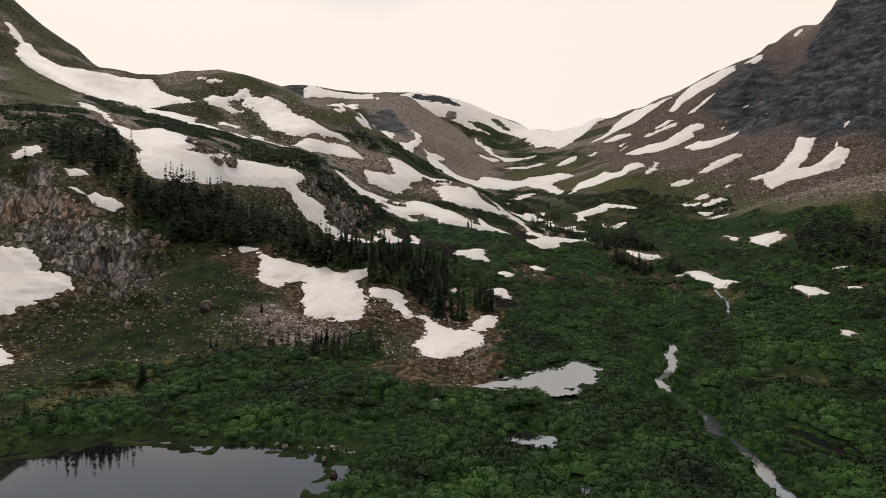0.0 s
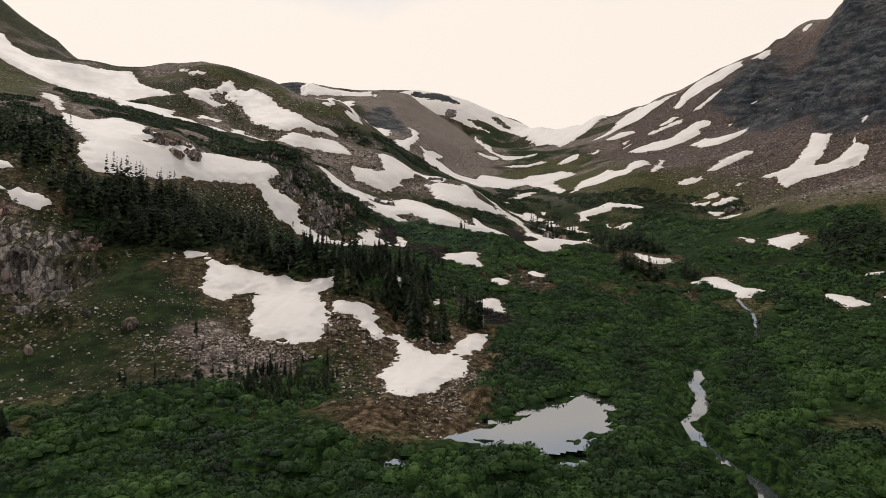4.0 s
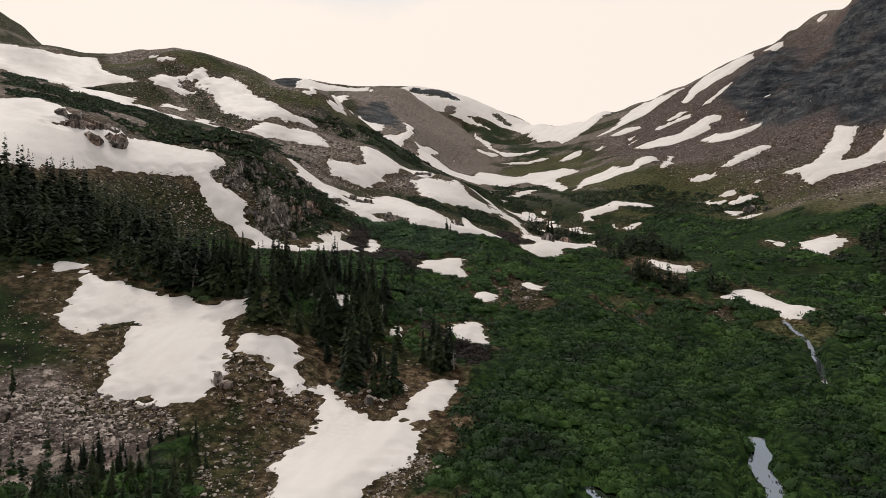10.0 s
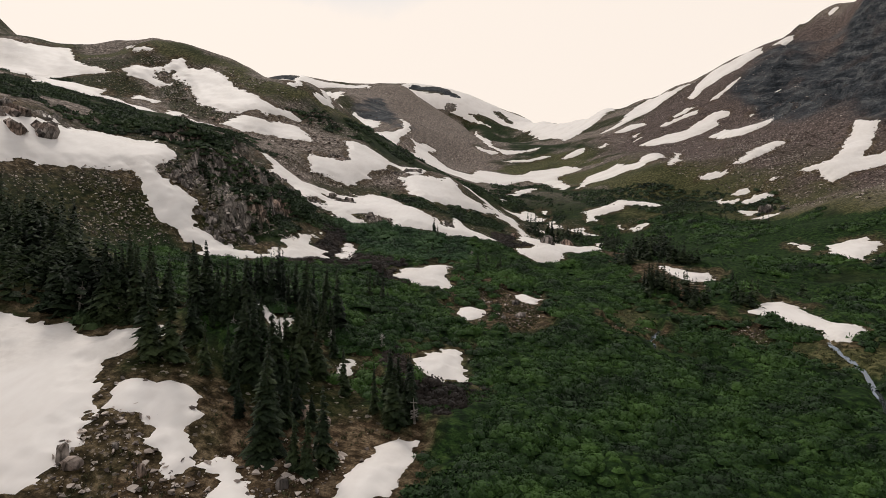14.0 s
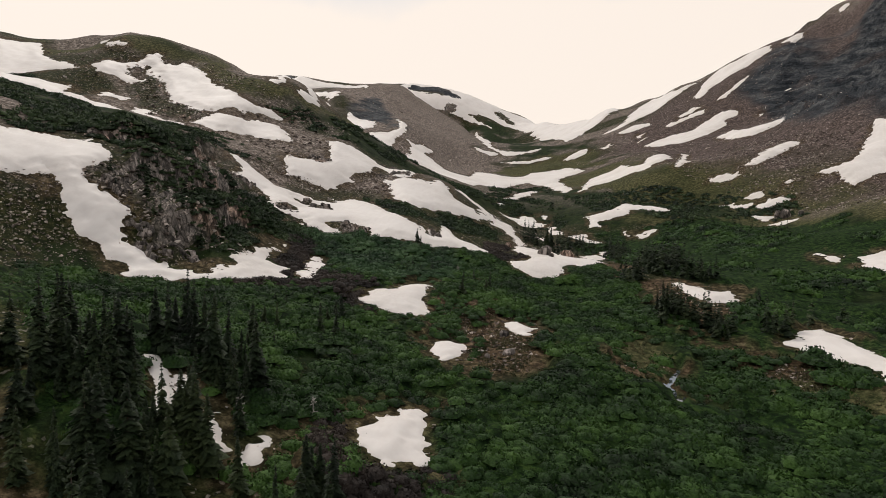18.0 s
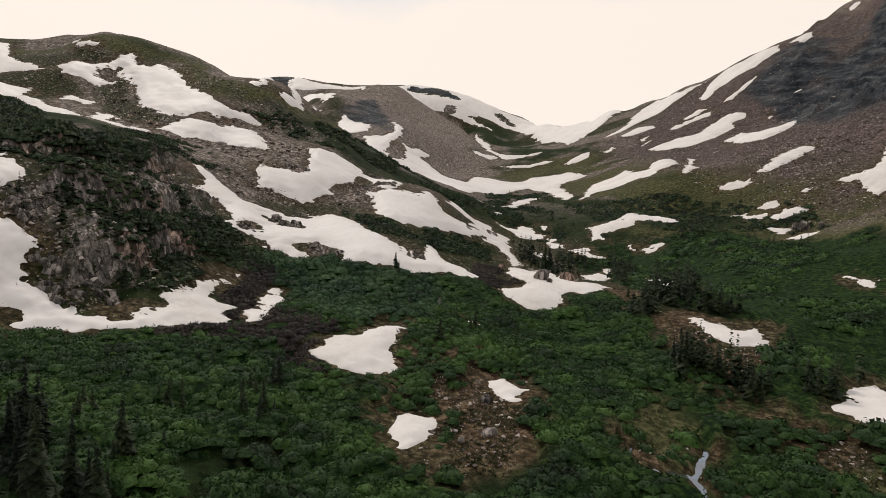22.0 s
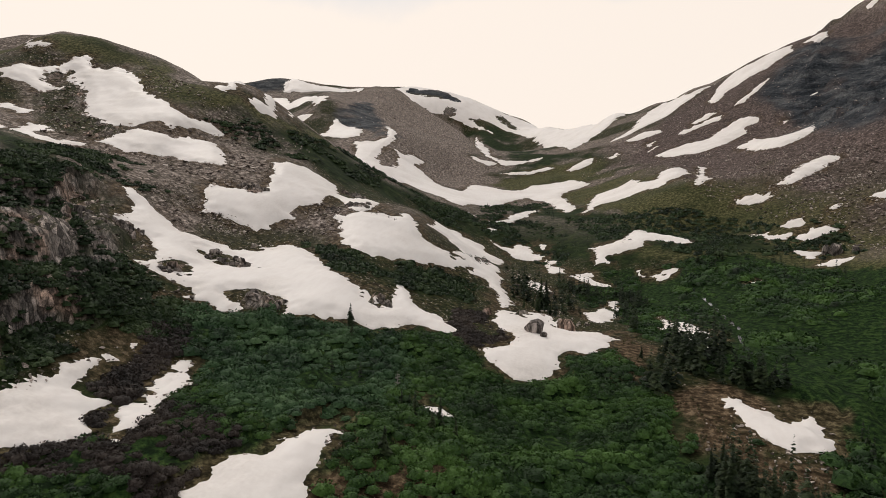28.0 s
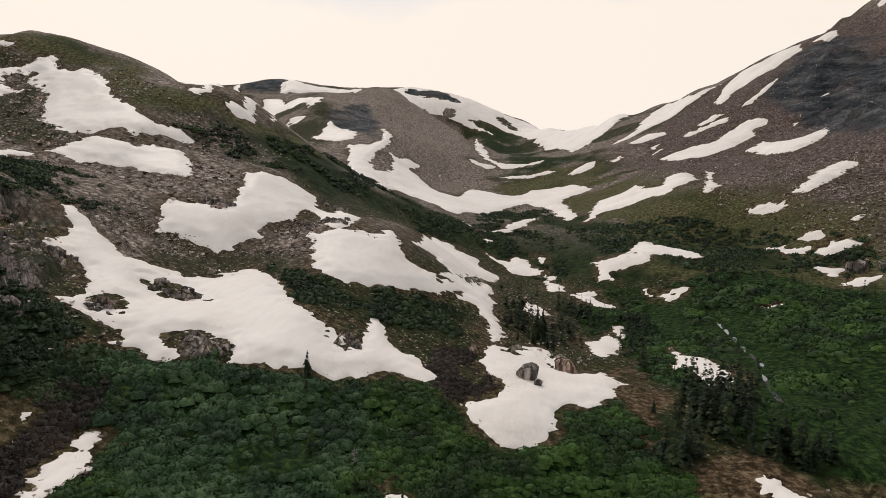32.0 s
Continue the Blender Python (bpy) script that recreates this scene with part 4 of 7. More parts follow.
snow_patch("broad melting snowfield with rocks showing through", -70.9, 230.0, -72.4, 233.8, -74.2, 236.1, -75.2, 240.5, -73.3, 241.5, -71.1, 244.1, -68.7, 244.2, -66.9, 246.0, -66.1, 248.7, -66.6, 251.9, -73.9, 267.7, -73.7, 274.5, -71.9, 275.7, -70.7, 279.6, -68.5, 281.6, -66.0, 283.3, -63.9, 283.9, -61.2, 279.5, -59.0, 271.6, -55.4, 267.0, -52.9, 266.3, -51.3, 265.7, -57.2, 282.9, -54.9, 282.2, -49.9, 270.1, -45.6, 267.0, -43.6, 259.2, -43.6, 255.7, -46.3, 252.8, -49.1, 255.9, -54.0, 262.1, -56.1, 262.2, -56.4, 258.2, -54.4, 255.2, -54.7, 251.6, -56.3, 249.5, -57.9, 247.6, -58.7, 245.6, -58.8, 243.4, -57.1, 242.5, -58.2, 239.9, -59.3, 237.6, -60.8, 233.6, -61.9, 233.9, -63.3, 233.4, -65.0, 233.4, -66.5, 233.0, -67.8, 232.3)
snow_patch("broad melting snowfield with rocks showing through", -49.7, 249.4, -47.9, 249.0, -46.9, 251.2, -43.7, 252.5, -39.8, 253.9, -37.4, 252.1, -37.5, 258.4, -36.5, 261.5, -34.4, 258.7, -30.0, 249.6, -28.3, 249.8, -26.8, 249.5, -25.2, 252.0, -23.7, 256.0, -22.9, 261.5, -24.7, 264.0, -26.4, 262.9, -28.0, 267.0, -29.0, 265.9, -29.9, 261.4, -31.2, 261.2, -32.3, 272.1, -42.4, 327.5, -40.3, 328.6, -36.7, 329.8, -32.4, 326.5, -27.8, 326.6, -25.6, 318.6, -22.4, 313.9, -18.9, 313.4, -19.0, 294.3, -21.8, 287.2, -21.9, 274.6, -19.7, 278.3, -17.6, 281.4, -16.7, 257.5, -18.3, 256.6, -20.0, 252.3, -21.3, 249.8, -22.8, 246.0, -26.4, 240.3, -35.9, 231.4, -38.1, 231.6, -41.3, 232.9, -43.7, 235.4, -44.4, 238.4, -46.6, 241.6, -48.1, 245.9)
snow_patch("narrow neck of snow in a gully", -22.6, 259.8, -20.2, 263.8, -17.6, 281.4, -15.1, 268.8, -15.0, 261.5, -13.4, 260.8, -12.8, 252.0, -11.6, 246.1, -10.6, 241.5, -9.3, 239.1, -7.9, 235.8, -8.5, 228.1, -10.2, 227.9, -10.4, 233.8, -12.0, 238.9, -12.7, 244.4, -14.6, 247.8, -16.6, 252.9, -18.5, 254.3, -21.3, 249.8)
bare_rock(-23.5, 250.3, -23.2, 253.4, -21.9, 254.4, -21.9, 251.4, -22.8, 249.8)
bare_rock(-21.7, 259.5, -21.7, 273.5, -21.0, 287.2, -18.9, 291.4, -18.0, 277.8, -19.1, 265.1, -20.3, 260.9)
snow_patch("melting patch of old snow on the slope", -26.1, 337.0, -22.2, 333.2, -17.9, 333.4, -16.5, 341.1, -12.8, 336.4, -9.5, 330.4, -7.5, 323.2, -11.3, 323.2, -15.8, 324.5, -20.2, 328.7)
snow_patch("melting patch of old snow on the slope", -39.0, 365.9, -32.4, 362.7, -26.7, 368.7, -22.7, 382.6, -17.5, 405.5, -13.6, 422.4, -17.1, 383.6, -19.7, 375.6, -22.3, 368.3, -28.3, 364.4, -33.4, 362.4)
snow_patch("melting patch of old snow on the slope", -30.4, 353.7, -26.5, 351.2, -23.9, 349.6, -26.8, 347.5)
snow_patch("melting patch of old snow on the slope", -5.2, 314.4, -2.3, 309.7, -0.3, 306.0, -0.0, 301.4, -3.5, 301.7, -4.5, 306.7)
snow_patch("melting patch of old snow on the slope", -8.5, 272.8, -7.8, 278.7, -5.7, 273.4, -4.3, 267.9, -4.6, 264.3, -6.5, 265.1, -7.6, 267.8)
snow_patch("melting patch of old snow on the slope", 3.3, 299.9, 6.3, 301.1, 8.5, 301.1, 9.1, 298.4, 6.9, 297.0, 4.8, 296.8)
snow_patch("melting patch of old snow on the slope", 7.3, 295.0, 9.0, 294.5, 11.0, 291.5, 9.2, 290.3, 7.5, 291.7)
snow_patch("melting patch of old snow on the slope", 5.6, 258.7, 7.3, 259.0, 8.6, 264.1, 9.9, 267.5, 10.9, 263.4, 11.7, 255.5, 10.7, 251.4, 8.9, 246.5, 7.7, 241.9, 6.3, 246.0, 5.6, 251.7)
snow_patch("melting patch of old snow on the slope", 11.1, 274.5, 12.8, 274.9, 12.7, 263.9, 11.7, 266.4)
snow_patch("melting patch of old snow on the slope", 20.0, 299.5, 21.9, 297.2, 25.2, 296.0, 27.8, 295.4, 27.5, 297.9, 29.8, 299.8, 30.4, 297.5, 28.5, 295.1, 25.5, 292.9, 23.7, 294.8, 21.1, 296.4)
snow_patch("broad melting snowfield with rocks showing through", 7.9, 324.9, 9.9, 325.7, 14.0, 325.1, 16.7, 327.7, 21.3, 343.4, 23.7, 350.7, 27.2, 348.7, 29.2, 343.0, 32.1, 338.0, 34.9, 328.8, 37.7, 319.3, 34.1, 318.8, 30.6, 321.4, 27.7, 323.5, 24.4, 322.5, 23.1, 317.8, 19.8, 315.5, 16.6, 313.9, 13.4, 313.2, 11.4, 312.1, 13.1, 306.9, 9.4, 307.2, 8.7, 312.1, 9.6, 315.5)
bare_rock(17.8, 324.7, 19.0, 327.5, 19.9, 327.1, 19.2, 322.5, 18.3, 322.9)
pool("lake", "still dark mountain lake mirroring the sky", -0.3, -48.4, 37.9, -42.7, 42.0, -40.4, 42.8, -37.6, 44.9, -34.8, 46.7, -33.0, 47.2, -30.2, 46.9, -28.0, 46.7, -25.2, 48.0, -23.4, 48.3, -20.6, 47.8, -18.0, 47.3, -16.5, 46.8, -15.6, 44.0, -16.4, 42.1, -15.8, 39.5, -13.2, 31.5, -12.2, 24.9, -25.8, 22.4, -43.2, 25.2)
pool("pond", "small meltwater pond with grassy banks", 0.17, -8.4, 69.6, -6.5, 72.2, -6.1, 74.1, -3.4, 77.1, -2.0, 80.1, 1.2, 84.4, 3.1, 87.5, 4.4, 86.2, 5.4, 83.3, 6.3, 80.0, 5.7, 76.7, 4.3, 74.5, 4.0, 73.1, 1.9, 70.8, -1.0, 69.1, -4.0, 68.9, -6.1, 69.5, -7.2, 69.9)
pool("pond", "shallow peaty pool in the willow flat", -0.88, -3.8, 57.2, -2.7, 59.3, -0.8, 59.7, 1.3, 58.8, 1.6, 57.2, 1.1, 55.1, -0.7, 54.8, -2.2, 55.1, -3.4, 55.2)
pool("pond", "tiny pool below the larger pond", -0.22, 0.0, 69.0, 1.4, 68.9, 2.6, 68.4, 2.2, 67.7, 1.1, 67.2)
pool("pond", "narrow wet channel in the willow flat", -0.54, 1.5, 48.2, 2.4, 48.4, 3.3, 47.2, 2.4, 46.9, 1.8, 47.4)
pool("pond", "long dark pool beside the meadow", 0.38, 21.3, 63.4, 22.8, 64.0, 23.9, 61.5, 24.7, 58.9, 25.3, 56.0, 24.1, 54.5, 22.8, 55.3, 22.2, 57.0, 21.3, 59.8)
pool("pond", "little puddle of meltwater", 0.47, -12.9, 61.7, -12.0, 62.5, -10.9, 62.8, -11.0, 61.5, -12.3, 60.9)
brook("winding silver brook through willows", 0.85, 18.1, 102.6, 17.6, 98.8, 16.5, 96.4, 16.5, 94.6, 16.8, 92.8, 14.8, 85.3, 12.9, 82.1, 12.9, 77.2, 13.7, 74.4, 15.0, 70.1, 16.0, 66.6, 15.3, 62.2, 16.0, 58.9, 16.6, 54.3, 16.4, 50.8, 16.6, 47.3, 16.2, 42.6)
brook("narrow brook running out from under snow", 0.44, 35.0, 149.3, 34.7, 145.9, 34.9, 143.1, 35.1, 139.2, 34.5, 135.6, 33.4, 130.1, 29.3, 117.2)
brook("narrow brook in the wet meadow", 0.4, 31.8, 283.7, 33.0, 260.7, 33.2, 252.7, 33.5, 244.2, 31.9, 234.6, 30.6, 223.0)
brook("small stony brook across the meadow", 0.3, 8.8, 147.2, 11.9, 148.0, 14.3, 144.2, 18.0, 142.0, 22.7, 140.5)
cover("green", 5, -9.4, 108.1, -8.4, 130.0, -3.4, 179.6, 12.6, 200.3, 27.1, 191.2, 51.4, 227.9, 72.0, 195.4, 44.0, 122.9, 25.3, 85.5, -4.6, 77.9, -8.0, 89.0)
cover("green", 4, -57.4, 52.6, -50.6, 58.1, -43.5, 65.2, -32.1, 67.8, -21.6, 68.8, -12.8, 64.6, -8.4, 78.5, -7.7, 106.8, 2.3, 174.5, 38.7, 215.8, 69.1, 205.2, 92.5, 200.4, 27.7, 48.0, -2.1, 34.0, -35.0, 27.2, -57.5, 45.1)
cover("green", 4, -61.6, 142.0, -52.6, 147.1, -37.8, 163.6, -33.8, 178.7, -25.0, 205.0, -0.8, 198.8, -6.9, 178.3, -15.0, 167.2, -23.5, 159.3, -23.0, 143.8, -17.2, 129.8, -20.9, 116.7, -27.3, 110.4)
cover("green", 4, -47.8, 186.0, -36.6, 196.0, -28.4, 199.1, -16.0, 207.3, -10.5, 202.2, -4.1, 194.7, 1.7, 205.3, 9.0, 212.7, 13.2, 201.1, 14.2, 186.5, -31.8, 167.0, -41.8, 176.7)
cover("green", 5, 14.7, 295.4, 32.9, 297.6, 58.0, 306.3, 71.3, 285.9, 39.0, 202.8, 20.6, 202.4, 17.6, 233.6)
cover("green", 8, -35.5, 383.2, -2.4, 442.3, 47.8, 364.2, 79.8, 330.4, 84.1, 316.7, 71.3, 285.9, 41.4, 293.7, 6.3, 303.3, -13.9, 344.9)
cover("green", 10, -133.5, 936.6, -87.7, 982.5, -6.3, 621.5, 17.8, 588.6, 16.5, 538.5, -41.6, 550.9, -74.7, 564.1)
cover("green", 6, -99.2, 277.8, -87.7, 296.3, -81.2, 322.4, -70.1, 378.0, -48.8, 348.6, -57.5, 334.6, -63.0, 295.8, -76.8, 281.3, -92.1, 274.6)
cover("green", 5, -76.1, 162.6, -97.8, 216.0, -81.7, 218.7, -68.0, 207.1, -50.2, 176.4, -45.5, 158.4, -53.6, 157.8, -63.0, 160.8, -69.6, 159.9)
cover("earth", 2, -16.2, 161.1, -12.8, 168.3, -8.0, 168.8, -1.2, 155.0, 0.5, 142.3, -3.7, 139.5, -8.3, 144.5, -12.7, 155.0)
cover("earth", 2, -25.1, 102.3, -21.0, 104.1, -17.5, 100.4, -12.7, 105.8, -10.9, 111.1, -10.0, 102.8, -11.3, 92.7, -13.4, 90.5, -24.5, 87.0, -26.4, 90.9, -27.0, 96.1, -22.7, 94.9, -20.9, 95.5)
cover("earth", 2, -22.6, 74.2, -15.9, 73.2, -8.4, 78.5, -7.3, 91.0, -9.1, 101.0, -5.7, 80.5, -7.0, 72.5, -10.9, 67.5, -17.1, 67.0)
cover("earth", 2.5, 14.3, 176.2, 20.2, 167.2, 24.9, 160.3, 30.4, 155.8, 28.8, 152.0, 22.9, 153.8, 18.9, 161.6, 14.3, 167.6)
cover("scree", 3, -42.5, 77.0, -43.5, 84.5, -36.0, 86.2, -28.3, 84.8, -24.4, 77.8, -30.1, 76.7, -36.8, 75.8)
cover("scree", 6, -66.0, 220.8, -60.4, 232.4, -46.1, 240.2, -36.0, 253.2, -52.8, 255.4, -59.9, 237.4, -67.7, 233.0, -73.8, 233.5, -80.7, 236.3, -79.5, 228.3, -70.1, 219.2)
cover("scree", 6, -143.0, 300.8, -135.6, 274.7, -108.2, 259.0, -99.1, 270.1, -91.5, 268.7, -75.9, 267.4, -65.3, 248.8, -76.3, 240.6, -95.0, 246.3, -108.5, 231.3, -159.6, 279.6)
cover("scree", 25, 75.6, 658.7, 143.1, 683.9, 215.2, 660.3, 273.3, 556.9, 126.3, 248.5, 103.7, 254.5, 89.0, 318.9, 63.0, 359.3, 41.6, 457.8, 30.1, 606.0)
cover("scree", 20, -262.8, 983.2, -302.5, 914.6, -172.6, 536.2, -72.2, 341.7, -83.5, 469.4, -50.4, 505.9, -60.1, 573.5, -154.7, 931.4, -204.8, 948.5)
cover("rock", 4, -102.0, 96.6, -93.7, 104.1, -80.3, 102.1, -70.6, 96.6, -64.2, 94.9, -61.8, 85.8, -66.4, 84.2, -75.4, 85.7, -81.3, 86.6, -90.2, 83.2)
cover("rock", 4, -75.3, 163.7, -88.7, 196.4, -86.6, 214.8, -71.9, 211.7, -52.6, 180.9, -47.5, 164.7, -48.6, 155.5, -52.4, 151.5, -63.2, 157.8, -67.2, 156.1)
brush("twig", 0.95, 0.6, -47.3, 177.4, -49.0, 185.7, -46.1, 188.3, -42.7, 181.5, -39.0, 171.6, -38.9, 167.1)
brush("krumm", 1.7, 1.0, -133.4, 132.7, -141.0, 151.0, -133.1, 156.0, -106.5, 137.5, -91.2, 123.9, -87.2, 110.8, -92.1, 107.8, -107.3, 114.7, -112.3, 111.6)
brush("krumm", 1.7, 1.0, -205.5, 247.3, -190.2, 260.5, -153.7, 247.0, -103.3, 203.6, -96.0, 238.4, -75.7, 236.9, -77.8, 217.7, -72.9, 169.3, -86.1, 158.5, -96.0, 155.5, -111.2, 154.6, -160.6, 204.4)
brush("krumm", 2.4, 1.3, -99.1, 280.4, -95.8, 291.7, -88.1, 304.2, -81.8, 324.1, -109.6, 449.6, -66.5, 365.4, -63.0, 320.6, -63.2, 291.7, -72.7, 302.3, -78.0, 283.8, -88.6, 279.6, -95.4, 274.7)
brush("krumm", 1.8, 1.1, -52.2, 238.5, -41.9, 230.8, -33.8, 231.3, -25.3, 237.7, -16.7, 243.6, -14.0, 227.0, -20.4, 226.3, -24.8, 221.6, -30.2, 224.2, -37.0, 219.1, -47.3, 230.8)
brush("krumm", 1.8, 1.1, -101.8, 225.0, -103.9, 237.9, -93.5, 232.6, -84.8, 215.1, -86.5, 210.4)
brush("krumm", 1.8, 1.1, -86.8, 235.5, -84.2, 241.3, -79.1, 234.4, -80.8, 226.9)
brush("krumm", 1.6, 0.9, -73.4, 163.7, -93.7, 208.4, -83.7, 214.8, -69.2, 206.9, -50.2, 175.5, -45.6, 159.9, -50.6, 158.5, -59.8, 161.4, -65.9, 162.7)
brush("krumm", 1.5, 1.0, -84.3, 208.3, -77.9, 212.3, -67.5, 208.4, -55.6, 198.3, -49.8, 183.5, -51.5, 177.1)
brush("krumm", 2.4, 1.3, -65.6, 354.7, -52.5, 364.5, -34.5, 377.1, -9.9, 377.1, -0.5, 340.2, 0.2, 304.0, -10.7, 328.1, -26.4, 336.5, -41.5, 334.0, -52.4, 330.5)
brush("krumm", 3.0, 1.4, -1.3, 376.7, 29.7, 373.2, 54.9, 354.6, 78.9, 327.6, 83.0, 313.9, 75.9, 296.8, 36.7, 303.7, 6.8, 343.4)
brush("krumm", 3.5, 1.5, -46.2, 436.6, -15.4, 482.5, -2.2, 431.3, -14.0, 408.7, -31.2, 369.4)
brush("willow", 1.0, 0.62, -8.0, 103.2, -7.3, 119.4, -4.9, 139.9, 1.4, 150.2, 10.5, 144.2, 26.0, 136.8, 26.0, 113.8, 29.8, 101.0, 25.3, 85.5, -3.4, 74.4, -7.2, 86.0)
brush("willow", 1.0, 0.62, -14.7, 42.1, -16.2, 48.9, -16.9, 54.2, -11.5, 58.6, -5.5, 63.7, -1.0, 66.9, 5.1, 71.2, 9.1, 88.0, 16.5, 97.6, 23.0, 91.6, 21.3, 63.8, 24.2, 50.3, 18.4, 37.7, -9.8, 28.2)
brush("willow", 1.0, 0.55, -42.8, 45.3, -42.8, 51.2, -42.2, 58.5, -40.5, 65.0, -29.6, 62.5, -21.7, 55.4, -16.3, 52.3, -17.3, 49.1, -23.5, 49.6, -29.5, 48.2, -37.0, 47.6)
brush("willow", 1.1, 0.6, -29.6, 62.5, -20.6, 65.9, -12.8, 64.6, -8.3, 67.3, -5.5, 63.7, -14.1, 55.5, -18.6, 52.9)
brush("willow", 1.0, 0.62, -60.5, 138.5, -52.2, 146.7, -37.1, 162.2, -30.7, 170.4, -24.7, 158.5, -23.0, 143.8, -17.9, 129.2, -16.4, 120.6, -19.7, 117.8, -26.5, 124.9, -27.5, 123.2, -33.6, 114.8)
brush("willow", 1.0, 0.62, -51.5, 147.4, -41.0, 161.9, -27.6, 164.5, -21.3, 155.8, -17.0, 150.4, -13.4, 143.2, -14.0, 138.4, -29.9, 128.0)
brush("sage", 1.2, 0.7, -43.0, 190.9, -36.1, 195.3, -28.2, 198.6, -23.2, 201.1, -19.2, 189.5, -21.3, 182.5, -28.3, 180.3, -35.6, 183.2)
brush("willow", 1.0, 0.62, -46.5, 186.2, -36.1, 195.3, -28.2, 198.6, -15.9, 206.8, -12.1, 203.0, -9.0, 197.5, -4.1, 194.2, 1.8, 203.4, 8.1, 210.0, 12.0, 207.5, 12.2, 193.4, 11.1, 185.3, -30.1, 166.0, -41.1, 177.3)
brush("twig", 1.0, 0.6, -36.7, 160.8, -36.4, 171.2, -27.8, 167.1, -26.0, 159.8, -21.4, 153.3, -25.7, 156.4, -30.6, 154.8)
brush("twig", 1.1, 0.65, -17.5, 221.8, -12.7, 224.9, -8.4, 219.0, -6.0, 211.9, -9.7, 205.8, -12.7, 202.7, -15.8, 209.9)
brush("twig", 1.0, 0.6, -15.8, 121.9, -11.6, 114.0, -7.9, 117.0, -6.3, 116.7, -5.5, 107.4, -9.1, 107.2, -13.3, 112.6)
brush("willow", 1.7, 1.0, 11.0, 277.0, 25.6, 275.4, 45.4, 264.4, 59.8, 258.6, 39.0, 202.8, 32.2, 205.4, 27.7, 217.7, 19.4, 234.3)
brush("willow", 2.2, 1.2, 9.3, 303.0, 28.8, 297.6, 53.0, 289.8, 67.5, 276.9, 59.8, 258.6, 25.6, 275.4)
brush("willow", 1.2, 0.7, 18.8, 101.3, 33.0, 114.6, 56.8, 121.6, 40.4, 76.9, 25.2, 47.1, 24.2, 50.3, 22.3, 63.8, 22.2, 88.5)
brush("willow", 1.3, 0.75, -7.5, 138.2, -6.0, 159.7, -1.1, 192.1, 12.9, 172.3, 22.8, 165.3, 33.0, 148.2, 26.0, 136.8, 10.5, 144.2)
brush("willow", 1.1, 0.65, -32.0, 177.3, -28.9, 187.3, -19.4, 200.3, -10.9, 194.8, 1.4, 199.4, 10.4, 203.2, 14.1, 190.4, 7.5, 183.4, 6.4, 164.9, 12.1, 157.0, 6.2, 146.0, 0.9, 149.9, -0.9, 168.9, -8.0, 185.4, -18.0, 185.7)
brush("willow", 1.1, 0.65, -1.3, 184.5, 8.0, 193.9, 12.8, 164.7, 16.3, 157.7, 16.9, 151.6, 0.5, 143.3, -1.3, 160.5)
brush("willow", 1.2, 0.65, -33.6, 149.0, -20.5, 155.6, -18.5, 132.5, -11.8, 127.5, -10.2, 140.7, -6.0, 123.4, -6.4, 105.2, -12.4, 108.5, -18.6, 114.8, -23.6, 121.8)
stand("near", 560, 3.2, 6.8, -81.0, 108.3, -75.6, 119.5, -68.9, 128.0, -61.4, 129.0, -45.0, 114.0, -35.1, 110.9, -33.4, 105.5, -41.6, 105.5, -54.1, 106.7, -65.4, 103.4, -71.7, 101.9, -76.7, 104.2)
stand("near", 42, 4.0, 7.0, -33.3, 108.7, -30.1, 116.4, -24.4, 126.5, -18.3, 111.5, -21.8, 99.5, -26.9, 104.3, -30.4, 102.4)
stand("near", 10, 4.0, 6.0, -20.1, 100.2, -14.4, 106.1, -9.4, 109.3, -9.0, 104.7, -15.6, 96.0, -18.6, 97.2)
stand("near", 30, 4.0, 6.8, -30.3, 105.3, -27.7, 109.5, -24.5, 111.6, -21.4, 114.4, -19.1, 111.3, -19.8, 108.2, -18.5, 101.2, -20.4, 98.9, -23.4, 102.0, -27.5, 103.3)
stand("near", 14, 3.0, 5.5, -16.9, 108.4, -15.2, 112.2, -12.2, 112.2, -10.3, 108.6, -11.8, 105.4, -14.9, 105.4)
stand("near", 84, 1.2, 2.8, -42.4, 69.4, -38.2, 72.6, -36.6, 77.0, -33.5, 77.2, -32.0, 81.5, -25.6, 84.0, -22.1, 78.8, -23.4, 74.7, -28.3, 72.0, -32.7, 69.0, -37.8, 67.7)
stand("near", 60, 1.6, 3.2, -37.1, 73.8, -35.7, 76.1, -33.1, 78.4, -28.9, 81.6, -26.9, 84.8, -23.3, 80.3, -21.3, 75.3, -27.1, 73.1, -34.1, 71.0)
stand("far", 90, 3.0, 5.0, -11.3, 252.8, -3.8, 260.5, 2.0, 279.7, 13.6, 277.6, 17.4, 255.8, 13.9, 232.6, 8.4, 276.0, 1.2, 245.5, -3.0, 244.4, -9.2, 243.8)
stand("far", 14, 3.0, 5.5, 28.4, 172.8, 35.6, 173.2, 45.1, 182.8, 40.0, 170.7, 30.4, 166.7)
stand("far", 10, 2.5, 4.0, -18.1, 299.9, -6.0, 304.8, 0.4, 293.1, -5.2, 288.7, -14.1, 278.1)
stand("far", 420, 4.0, 7.5, 76.7, 225.9, 85.2, 219.3, 98.0, 213.0, 104.1, 197.6, 81.7, 154.1, 79.5, 171.6, 70.9, 177.9, 66.7, 189.1)
stand("far", 60, 2.0, 4.0, -127.3, 126.7, -128.4, 137.5, -115.3, 135.2, -100.8, 130.1, -90.2, 121.6, -89.8, 105.1, -98.3, 105.1, -105.1, 104.4)
